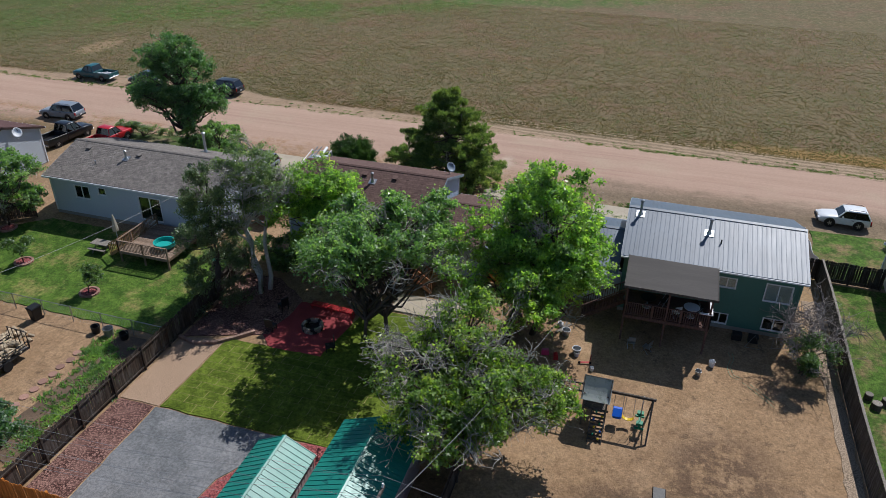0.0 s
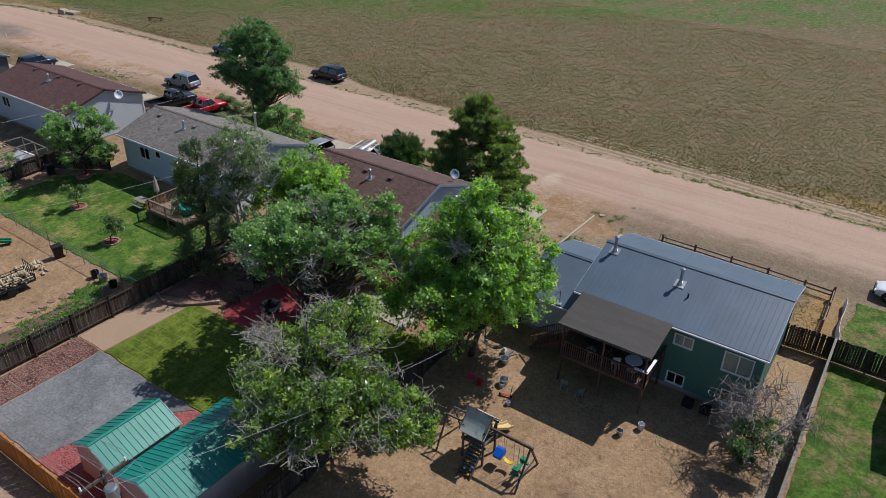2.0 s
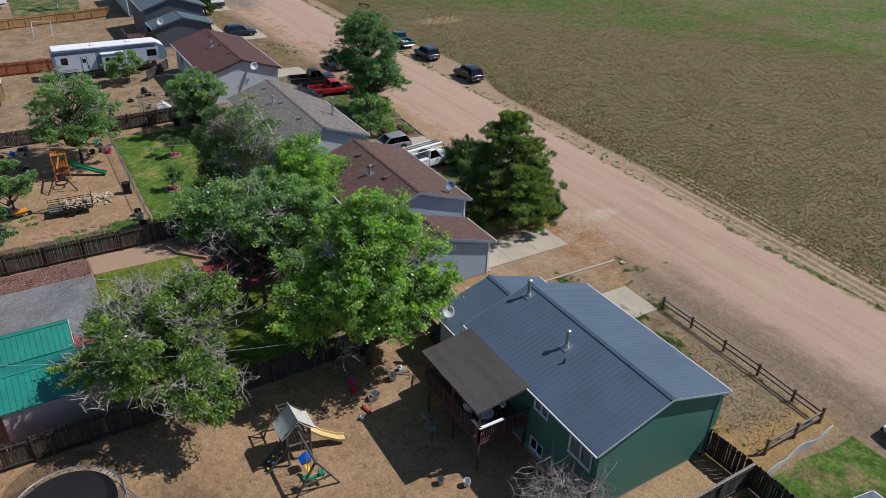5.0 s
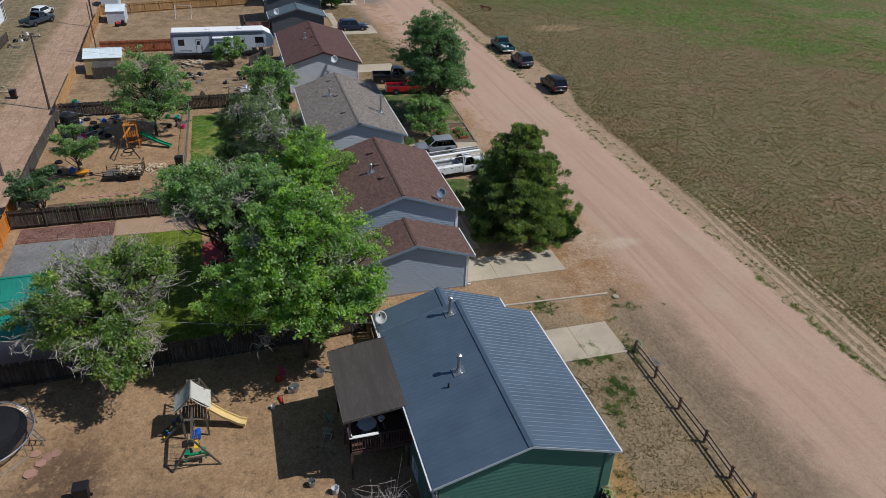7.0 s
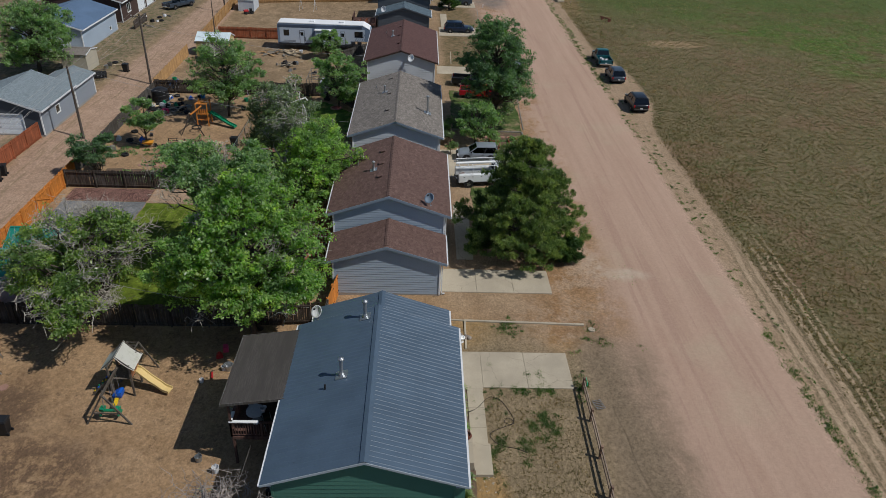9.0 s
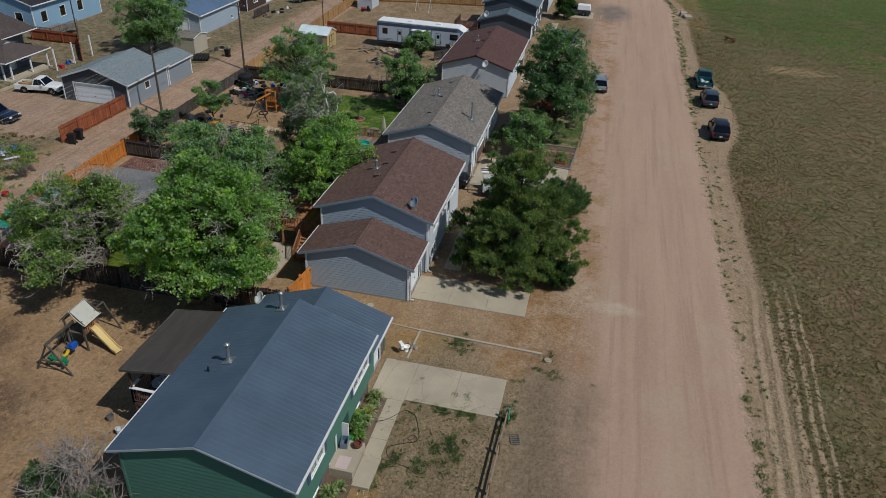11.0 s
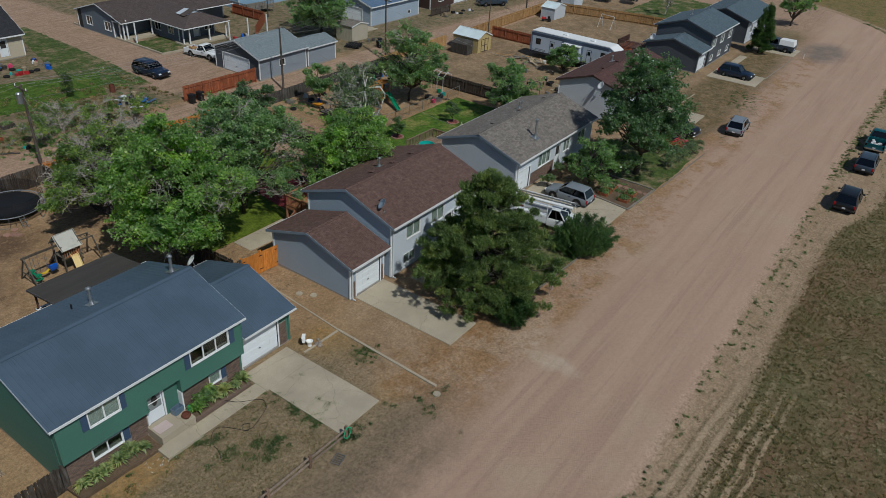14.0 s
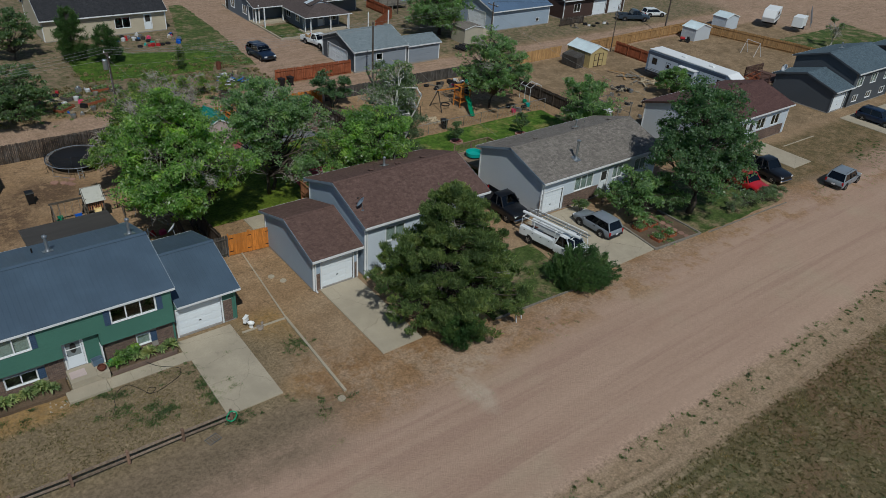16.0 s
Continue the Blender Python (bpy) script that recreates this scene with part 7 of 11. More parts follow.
broadleaf(-58.8, -1.0, "large spreading green tree across the lane", [(0, 0, 5.0, 5.2, 5.2, 3.2), (0.5, 0.5, 6.8, 3.0, 3.0, 2.0), (1.2, 0.8, 2.8, 4.4, 4.2, 2.0)], 32000, 0.23, "leaf_mid", trunk=0.3, seed=31, clump=0.85)
broadleaf(10.8, 37.9, "half-bare shrub with green base beside the house", [(0, 0, 1.5, 1.4, 1.9, 1.3)], 9000, 0.13, "leaf_dark", trunk=0.08, seed=33, dead=0.3, clump=0.5, density=1.8, stems=4, name="bush")
broadleaf(11.1, 38.8, "bare grey-brown shrub against the fence", [(0, 0.3, 2.7, 2.0, 2.2, 1.6)], 60, 0.1, "leaf_dull", "twig_brown", 0.06, 0.97, 35, 4, 1.25, 1.0, "twig_brown", name="bush")
broadleaf(-70.3, 34.2, "green bush growing beside the travel trailer", [(0, 0, 1.9, 2.2, 2.4, 1.9)], 9000, 0.2, "leaf_mid", trunk=0.1, seed=37, clump=0.5, density=1.4, stems=3, name="bush")
for i, (x, y, r, h) in enumerate(((-36.6, 31.9, 0.95, 1.5), (-44.2, 33.8, 1.0, 1.6))):
    broadleaf(x, y, "small round tree in a ringed lawn bed", [(0, 0, h, r, r, 0.8)], 2200, 0.14, "leaf_dark", trunk=0.06, seed=40 + i, clump=0.35, density=2.0)
broadleaf(20.5, 57.0, "small green tree on the neighbour lawn", [(0, 0, 1.9, 1.5, 1.5, 1.2)], 3800, 0.16, "leaf_dark", trunk=0.08, seed=43, clump=0.5, density=1.4)
broadleaf(0.5, 5.8, "dense dark tree beyond the back fence", [(0, 0, 2.9, 3.8, 3.4, 2.4), (2.5, -1.5, 3.2, 3.2, 2.8, 2.2), (0.8, 3.4, 2.0, 3.0, 2.4, 1.7)], 22000, 0.22, "leaf_dark", trunk=0.2, seed=45, clump=0.7, stems=3)
broadleaf(-3.2, -13.5, "dark green tree beside the beige house", [(0, 0, 3.2, 3.2, 3.2, 2.6)], 13000, 0.22, "leaf_dark", trunk=0.18, seed=47, clump=0.65)
broadleaf(1.5, -21.0, "tall tree behind the beige house", [(0, 0, 5.5, 3.4, 3.4, 3.2)], 9000, 0.24, "leaf_mid", trunk=0.2, seed=48, clump=0.7)
conifer(-9.2, -10.0, 6.4, 2.3, "dark conifer on the back lawn", "needle_dark", 850, 49, 0.06, -0.1, 0.5, 22, 0.22)
conifer(-12.5, -7.5, 4.4, 2.1, "small dark conifer on the back lawn", "needle_dark", 650, 50, 0.06, -0.1, 0.5, 22, 0.2)
conifer(-19.3, -1.8, 2.6, 0.9, "little conifer on the back lawn", "needle", 140, 51, 0.06, -0.1, 0.5, 20, 0.18)
for i, (x, y, r) in enumerate(((-10.5, 8.6, 1.7), (-13.5, 7.4, 1.9), (-17.0, 8.4, 1.6), (-19.8, 10.2, 1.5), (-14.6, 10.8, 1.3))):
    broadleaf(x, y, "thin grey-green brush beside the back lane", [(0, 0, 1.7, r, r, 1.2)], 2300, 0.14, "leaf_dull", "twig_grey", 0.08, 0.45, 60 + i, 4, 0.5, 1.4, name="bush")
conifer(-101.3, 52.3, 7.2, 2.0, "narrow dark spruce between the far houses", "needle_dark", 1100, 66, 0.05, -0.1, 0.6, 24, 0.25)
broadleaf(-125.5, 51.5, "green tree at the far end of the row", [(0, 0, 4.5, 3.6, 3.6, 3.0)], 9000, 0.26, "leaf_mid", trunk=0.2, seed=67, clump=0.7)
broadleaf(-117.0, 31.0, "thin pale tree beyond the last yard", [(0, 0, 3.4, 1.6, 1.6, 1.6)], 1200, 0.2, "leaf_silver", "bark_pale", 0.14, 0.5, 68, 1, 0.6)
for i, (x, r) in enumerate(((-38.6, 0.9), (-40.6, 0.8), (-42.6, 1.0), (-35.9, 0.6))):
    broadleaf(x, 50.6, "dark green shrub under the front windows", [(0, 0, 0.9, r, r * 0.8, 0.7)], 1700, 0.14, "leaf_dark", trunk=0.05, seed=95 + i, clump=0.3, density=2.0, stems=3, name="bush")
broadleaf(-24.6, 38.6, "dark leafy shrub beside the back fence", [(0, 0, 1.6, 1.8, 1.5, 1.4), (-1.4, 0.8, 1.2, 1.4, 1.2, 1.0)], 9000, 0.18, "leaf_dark", trunk=0.07, seed=70, clump=0.5, density=1.6, stems=3, name="bush")
broadleaf(-29.0, 39.4, "low green bush against the fence", [(0, 0, 1.2, 1.2, 1.2, 0.9)], 3000, 0.14, "leaf_dark", trunk=0.06, seed=69, clump=0.4, density=1.6, name="bush")


broadleaf(-51.6, 57.9, "low sprawling grey-green shrub at the lawn's edge", [(0, 0, 0.5, 2.4, 0.9, 0.5), (-2.2, 0.4, 0.5, 1.3, 0.8, 0.45), (2.4, 0.0, 0.45, 1.8, 0.7, 0.4)], 9000, 0.12, "leaf_silver", trunk=0.05, seed=47, clump=0.4, density=2.2, stems=3, name="bush")
# ---- grass tufts and weeds ----
def tufts(name, spots, blade, height, mat, label, seed, category="grass", splay=0.6):
    """Clumps of upright blades at the given (x, y, radius) spots."""
    rng = np.random.default_rng(seed)
    c, a = [], []
    for x, y, r in spots:
        n = int(blade)
        o = rng.normal(size=(n, 2)) * r * 0.5
        hz = height * rng.uniform(0.5, 1.0, n) * (0.5 + r)
        z = gz(x, y) + 0.02
        for (dx, dy), h in zip(o, hz):
            c.append((x + dx, y + dy, z + h * 0.4))
            a.append((dx / (r + 0.05) * splay, dy / (r + 0.05) * splay, 1.0))
    ob = new(name, leaf_mesh(name, c, height, rng, mat, 0.0, 0.3, a))
    return tagged(ob, label, category, kind="stuff")


rng = np.random.default_rng(77)
spots = []
while len(spots) < 84000:
    x, y = rng.uniform(-130, 34), 73.4 + 66 * rng.random() ** 1.5
    if y < field_y(x) + 0.25 * rng.normal() or rng.random() > 1.2 - abs(x + 18) / 110:
        continue
    if noise.noise((x * 0.5, y * 0.5, 2)) + 0.9 * rng.normal() > -0.2:
        spots.append((x, y, rng.uniform(0.04, 0.13)))
tufts("field_clumps", spots[:36000], 7, 0.13, M["clump_blade"], "olive bunch grass over the open field", 82, splay=1.5)
tufts("field_grass", spots[36000:], 5, 0.13, M["field_blade"], "dry bunch grass scattered over the open field", 78, splay=1.6)
spots = []
for _ in range(9000):
    x, y = rng.uniform(-110, 34), 75.0 + 62 * rng.random() ** 1.3
    if noise.noise((x * 0.25, y * 0.25, 9)) + 0.5 * rng.normal() > 0:
        spots.append((x, y, rng.uniform(0.05, 0.16)))
tufts("field_weeds", spots, 9, 0.13, M["leaf_dark"], "small dark weeds dotted over the open field", 83, "weeds", 1.2)
spots = []
for _ in range(300):
    x = rng.uniform(-75, 24)
    if noise.noise((x * 0.4, 3, 1)) > -0.25:
        spots.append((x, verge_y(x) + 0.2 + 0.22 * rng.normal() + (1.0 if rng.random() < 0.3 else 0), rng.uniform(0.08, 0.32)))
for _ in range(170):
    x = rng.uniform(-7, 24)
    if noise.noise((x * 0.8, 8, 1)) > -0.2:
        spots.append((x, verge_y(x) + 0.15 * rng.normal(), rng.uniform(0.2, 0.42)))
for _ in range(420):
    x = rng.uniform(-150, -58)
    spots.append((max(x, -139), verge_y(max(x, -139)) + 0.4 + 0.35 * rng.normal(), rng.uniform(0.12, 0.35)))
tufts("verge_weeds", spots, 26, 0.12, M["weed_leaf"], "green weeds along the field's edge", 79, "weeds")
spots = []
for cx, cy, n, s in ((-7.0, 59.4, 5, 0.4), (-5.4, 59.9, 6, 0.35), (-4.9, 62.2, 7, 0.22), (-6.8, 53.5, 34, 0.6), (3.8, 52.1, 16, 0.25), (3.6, 53.3, 14, 0.3), (4.0, 53.8, 8, 0.25), (2.6, 54.1, 16, 0.3), (2.2, 54.8, 20, 0.35), (1.5, 54.9, 14, 0.35), (2.6, 55.3, 12, 0.3), (3.6, 54.6, 10, 0.3), (5.1, 53.5, 4, 0.2), (5.7, 51.2, 18, 0.35), (4.4, 51.6, 12, 0.25), (-0.5, 53.9, 12, 0.2), (-0.45, 55.6, 12, 0.25), (-0.5, 54.8, 10, 0.25), (-1.95, 54.3, 6, 0.12), (-2.0, 55.0, 8, 0.14), (-0.95, 55.05, 8, 0.14), (-0.75, 53.4, 10, 0.3), (-0.6, 52.3, 8, 0.3), (-2.8, 52.0, 3, 0.1), (-1.3, 57.6, 16, 0.45), (-2.0, 55.0, 5, 0.25), (-2.0, 54.3, 4, 0.2), (-0.6, 57.5, 10, 0.5), (-13, 63.5, 14, 0.8), (-5.5, 58.3, 10, 0.7), (-22, 61.5, 22, 1.2), (0.6, 51.6, 10, 0.8), (14, 50.5, 10, 0.8), (8.5, 51.4, 14, 0.8)):
    for _ in range(n):
        spots.append((cx + rng.normal() * s, cy + rng.normal() * s * 0.7, rng.uniform(0.12, 0.3)))
for _ in range(240):
    a, r = rng.uniform(-1.2, 1.9), rng.normal() * 0.07 + rng.choice((0.55, 0.8, 1.0))
    spots.append((-67.5 - 10.5 * r * math.sin(a), 57.4 + 6.4 * r * math.cos(a), rng.uniform(0.12, 0.34)))
tufts("yard_weeds", spots, 40, 0.10, M["weed_leaf"], "low green weeds in the dry front yard", 80, "weeds")
spots = []
for _ in range(3600):
    x, y = rng.uniform(0.0, 12.0), rng.uniform(51.6, 57.3)
    if noise.noise((x * 0.9, y * 0.9, 5)) + 0.4 * rng.normal() > -0.05:
        spots.append((x, y, rng.uniform(0.03, 0.09)))
tufts("yard_grass", spots, 5, 0.09, M["field_blade"], "short dead grass tufts in the front yard", 85, splay=1.6)
spots = []
for cx, cy, n, s in ((-31.6, 26.8, 70, 0.8), (-30.2, 25.4, 60, 0.8), (-30.0, 22.5, 90, 1.6), (-29.6, 19.5, 60, 1.2), (-36.0, 17.6, 40, 1.5), (-39.5, 55.5, 20, 0.5), (-38.6, 57.3, 18, 0.5), (-41.2, 55.2, 14, 0.5), (-14, 3.5, 90, 3.5), (-24, 5, 60, 1.6), (-10, 6.5, 110, 3.0), (-18, 6.0, 80, 3.0), (-26, -4, 60, 3.0), (-3, 3.5, 70, 2.5)):
    for _ in range(n):
        spots.append((cx + rng.normal() * s * 0.5, cy + rng.normal() * s, rng.uniform(0.15, 0.4)))
tufts("garden_plants", spots, 22, 0.22, M["leaf_mid"], "leafy vegetables and weeds in rows", 81, "plants")

spots = []
for _ in range(900):
    x, y = rng.uniform(-34, 2), rng.uniform(-5, 8.6)
    if noise.noise((x * 0.3, y * 0.3, 6)) > -0.1 and not (-39 < x < -27.5):
        spots.append((x, y, rng.uniform(0.1, 0.4)))
tufts("scrub_grass", spots, 14, 0.3, M["field_blade"], "dry scrub grass south of the back lane", 84)


def yucca(x, y, r, h, label, mat="weed_leaf", n=42, seed=1, name="plant", up=0.0):
    """A rosette of long arching blades."""
    rg = np.random.default_rng(seed)
    mb = MB()
    for i in range(n):
        a, e = rg.random() * 2 * math.pi, rg.uniform(0.25, 1.3)
        d = Vector((math.cos(a) * math.cos(e), math.sin(a) * math.cos(e), math.sin(e)))
        s = Vector((-math.sin(a), math.cos(a), 0)) * 0.038
        p1, p2 = d * r * 0.6 + Vector((0, 0, h * 0.1)), d * r + Vector((0, 0, -r * 0.25))
        mb.add([-s, s, p1 + s, p1 - s, p2 + Vector((0, 0, 0.002))], [(0, 1, 2, 3), (3, 2, 4)])
    mb.v = [(p[0] + x, p[1] + y, p[2] + gz(x, y) + 0.05 + h * 0.2 + up) for p in mb.v]
    return solo(name, mb, M[mat], label, "plant", "bed plants", fix=False)


for i, (x, y, r) in enumerate(((-0.1, 49.9, 0.62), (0.5, 50.0, 0.42), (1.2, 49.9, 0.62), (1.9, 50.0, 0.5), (2.5, 49.75, 0.6), (3.1, 49.95, 0.62), (7.1, 49.8, 0.66), (6.6, 50.1, 0.5), (7.8, 49.9, 0.6), (8.6, 49.95, 0.5), (9.1, 50.0, 0.62), (9.8, 50.0, 0.5))):
    yucca(x, y, r * 1.15, 0.62, "variegated strap-leaved plant in the front bed" if i not in (4, 5) else "lush green leafy plant in the front bed", "strap_leaf" if i not in (4, 5) else "leaf_bright", 85, seed=i, up=0.19)
broadleaf(2.3, 49.65, "dark green leafy shrub against the brick wall", [(0, 0, 0.8, 0.7, 0.45, 0.6)], 2200, 0.14, "leaf_bright", trunk=0.03, seed=91, clump=0.22, density=2.5, stems=3, name="bush")
spots = [(6.1 + 0.45 * rng.normal(), 51.3 + 0.25 * rng.normal(), 0.06) for _ in range(26)]
M["petal"] = plain("white_petal", (0.72, 0.70, 0.66), 0.7, vary=0.1)
tufts("flowers", spots, 4, 0.09, M["petal"], "small white flowers beside the step", 92, "flowers")

# ---- vehicles ----
def paint(name, c, rough=0.28):
    k = Nodes(name)
    col = k.mix(k.ramp(k.noise(1.5, 4), 0.35, 0.7), shade(c, 0.9), c)
    col = k.mix(k.ramp(k.noise(6, 5, 0.7), 0.62, 0.85, 0, 0.06), col, (0.25, 0.2, 0.16))
    k.b.inputs["Coat Weight"].default_value = 0.3
    k.b.inputs["Coat Roughness"].default_value = 0.08
    return k.done(col, rough, 0.0, 0.35)


for nm, c in (("teal", (0.008, 0.085, 0.10)), ("black", (0.008, 0.009, 0.012)), ("navy", (0.010, 0.020, 0.045)), ("silver", (0.19, 0.215, 0.245)), ("red", (0.42, 0.012, 0.02)), ("white", (0.66, 0.68, 0.69)), ("slate", (0.035, 0.05, 0.07)), ("skyblue", (0.11, 0.16, 0.22))):
    M["car_" + nm] = paint("car_paint_" + nm, c)

M["teal_foil"] = plain("teal_foil", (0.10, 0.42, 0.38), 0.3, vary=0.15)


def wheel(th, x, y, r, w, side):
    t = MB()
    n = 20
    prof = ((0.62 * r, -w / 2), (0.93 * r, -w / 2), (r, -w / 2 + 0.04), (r, w / 2 - 0.04), (0.93 * r, w / 2), (0.62 * r, w / 2))
    ring = [[(x + p * math.cos(2 * math.pi * j / n), y + q, r + p * math.sin(2 * math.pi * j / n)) for p, q in prof] for j in range(n)]
    m = len(prof)
    t.add([p for g in ring for p in g], [(j * m + i, j * m + (i + 1) % m, ((j + 1) % n) * m + (i + 1) % m, ((j + 1) % n) * m + i) for j in range(n) for i in range(m)])
    wh = part("wheel", t, M["rubber"], th, "black tyre")
    d = MB()
    d.tube((x, y + side * (w / 2 - 0.06), r), (x, y + side * (w / 2 - 0.02), r), 0.62 * r, 0.6 * r, 16)
    d.tube((x, y + side * (w / 2 - 0.02), r), (x, y + side * w / 2, r), 0.16 * r, 0.13 * r, 10)
    for k in range(5):
        a = 2 * math.pi * k / 5
        d.beam((x, y + side * (w / 2 - 0.01), r), (x + 0.55 * r * math.cos(a), y + side * (w / 2 - 0.01), r + 0.55 * r * math.sin(a)), 0.02, 0.11 * r * 2)
    part("rim", d, M["rim"], wh)


def ring_at(x, zb, zt, hw, crown=0.03):
    """A cross-section of bodywork: tucked sills, bulging sides, rounded shoulders, crowned top."""
    half = ((0.84, zb), (0.965, zb + 0.09), (1.0, zb + (zt - zb) * 0.45), (0.985, zt - 0.15), (0.955, zt - 0.06), (0.87, zt - 0.008), (0.45, zt + crown))
    return [(x, -hw * k, z) for k, z in reversed(half)] + [(x, hw * k, z) for k, z in half]


def sheen(ob, angle=40):
    """Smooth bodywork with its creases kept sharp."""
    for p in ob.data.polygons:
        p.use_smooth = True
    ob.data.set_sharp_from_angle(angle=math.radians(angle))
    return ob


def vehicle(kind, x, y, rz, colour, label, L=4.8, W=1.92, H=1.75, rack=False, bed_cover=None, cargo=None, sunshade=False):
    """A car, sport utility or pickup; its nose points along its own x."""
    th = thing({"pickup": "pickup_truck", "suv": "suv", "van": "car", "service": "service_truck"}[kind], (x, y, gz(x, y) + (0.075 if 60 < y < 72.5 else 0.01)), label, {"pickup": "pickup truck", "suv": "car", "van": "car", "service": "truck"}[kind], "parked vehicles", rz=rz)
    P = M["car_" + colour]
    hw, r = W / 2, 0.36 if kind in ("pickup", "service") else 0.34
    belt, hood, bot = H * 0.60, H * 0.57, 0.26
    f, b = L / 2, -L / 2
    if kind == "suv" or kind == "van":
        cb0, cb1, ct0, ct1 = b + 0.12, f - 1.25 - (0.2 if kind == "suv" else -0.1), b + 0.5, f - 2.0
        body = [ring_at(b, 0.46, belt - 0.24, hw * 0.86, 0.0), ring_at(b + 0.05, 0.34, belt - 0.1, hw * 0.92, 0.0), ring_at(b + 0.2, bot, belt - 0.01, hw * 0.97), ring_at(b + 0.9, bot, belt + 0.02, hw), ring_at(cb1, bot, belt, hw), ring_at(cb1 + 0.12, bot, hood + 0.03, hw), ring_at(f - 0.9, bot, hood, hw * 0.985), ring_at(f - 0.42, bot, hood - 0.06, hw * 0.955), ring_at(f - 0.15, bot + 0.06, hood - 0.15, hw * 0.9, 0.02), ring_at(f - 0.03, 0.38, hood - 0.26, hw * 0.82, 0.01), ring_at(f, 0.46, hood - 0.34, hw * 0.76, 0.0)]
    else:
        cb0, cb1 = (-0.42, f - 1.5) if kind == "pickup" else (0.3, f - 1.35)
        ct0, ct1 = cb0 + 0.22, cb1 - 0.62
        body = [ring_at(cb0 - 0.04, bot + 0.1, belt, hw), ring_at(cb1, bot + 0.1, belt, hw), ring_at(cb1 + 0.1, bot + 0.1, hood + 0.03, hw), ring_at(f - 1.0, bot + 0.1, hood + 0.01, hw * 0.99), ring_at(f - 0.4, bot + 0.1, hood - 0.03, hw * 0.97), ring_at(f - 0.14, bot + 0.12, hood - 0.09, hw * 0.93, 0.02), ring_at(f - 0.03, 0.42, hood - 0.17, hw * 0.88, 0.01), ring_at(f, 0.48, hood - 0.24, hw * 0.84, 0.0)]
    mb = MB()
    mb.loft(body)
    sheen(part("body", mb, P, th))
    # cabin: pillars, roof and panes round a dark interior
    ub, ut, top = hw * 0.93, hw * 0.74, H
    low, high = belt - 0.03, top - 0.06
    c = {}
    for sg in (-1, 1):
        c["fb", sg], c["ft", sg] = Vector((cb1, sg * ub, low)), Vector((ct1, sg * ut, high))
        c["rb", sg], c["rt", sg] = Vector((cb0, sg * ub, low)), Vector((ct0, sg * ut, high))
    for sg in (-1, 1):
        for k in ("f", "r"):
            mb = MB()
            mb.beam(c[k + "b", sg], c[k + "t", sg], 0.09, 0.07)
            part("pillar", mb, P, th)
        mid_b, mid_t = c["fb", sg].lerp(c["rb", sg], 0.5), c["ft", sg].lerp(c["rt", sg], 0.5)
        mb = MB()
        mb.beam(mid_b, mid_t, 0.07, 0.09)
        part("pillar", mb, M["black"], th)
        for a0, a1, t0, t1 in ((c["fb", sg], mid_b, c["ft", sg], mid_t), (mid_b, c["rb", sg], mid_t, c["rt", sg])):
            mb = MB()
            i = Vector((0, -sg * 0.012, 0))
            mb.hexa([a0, a1, a1 + i, a0 + i, t0, t1, t1 + i, t0 + i])
            part("side_window", mb, M["car_glass"], th)
    for nme, k, dx in (("windscreen", "f", 0.015), ("rear_window", "r", -0.015)):
        mb = MB()
        i = Vector((dx, 0, 0))
        mb.hexa([c[k + "b", -1] - i, c[k + "b", 1] - i, c[k + "b", 1], c[k + "b", -1], c[k + "t", -1] - i, c[k + "t", 1] - i, c[k + "t", 1], c[k + "t", -1]])
        part(nme, mb, M["car_glass"], th)
    mb = MB()
    rib = lambda k2, d: [(xx, ut * k2, max(zz - d, high - 0.02)) for xx, zz in ((ct1 + 0.08, high - 0.015), (ct1 - 0.03, high + 0.03), (ct1 - 0.22, top), ((ct0 + ct1) / 2, top + 0.02), (ct0 + 0.16, top - 0.005), (ct0, high + 0.025), (ct0 - 0.06, high - 0.015))] + [(ct0 - 0.02, ut * k2, high - 0.035), (ct1 + 0.04, ut * k2, high - 0.035)]  # noqa: E731
    mb.loft([rib(sg * k2, d) for sg, seq in ((-1, ((1.07, 0.09), (1.02, 0.04), (0.92, 0.012), (0.6, 0.0))), (1, ((0.6, 0.0), (0.92, 0.012), (1.02, 0.04), (1.07, 0.09)))) for k2, d in seq])
    sheen(part("roof", mb, P, th), 50)
    if sunshade:
        mb = MB()
        i = Vector((-0.05, 0, 0))
        q = [c["fb", -1] + i, c["fb", 1] + i, c["ft", 1] + i, c["ft", -1] + i]
        mid = sum(q, Vector()) / 4
        q = [mid + (p - mid) * 0.86 for p in q]
        mb.hexa([q[0], q[1], q[1] + i * 0.2, q[0] + i * 0.2, q[3], q[2], q[2] + i * 0.2, q[3] + i * 0.2])
        part("sunshade", mb, M["teal_foil"], th, "shiny teal windscreen sunshade")
    mb = MB()
    mb.hexa([(cb0 + 0.12, -ub + 0.1, low - 0.02), (cb1 - 0.2, -ub + 0.1, low - 0.02), (cb1 - 0.2, ub - 0.1, low - 0.02), (cb0 + 0.12, ub - 0.1, low - 0.02), (cb0 + 0.4, -ut + 0.12, low + 0.22), (cb1 - 0.75, -ut + 0.12, low + 0.22), (cb1 - 0.75, ut - 0.12, low + 0.22), (cb0 + 0.4, ut - 0.12, low + 0.22)])
    part("interior", mb, M["inside"], th)
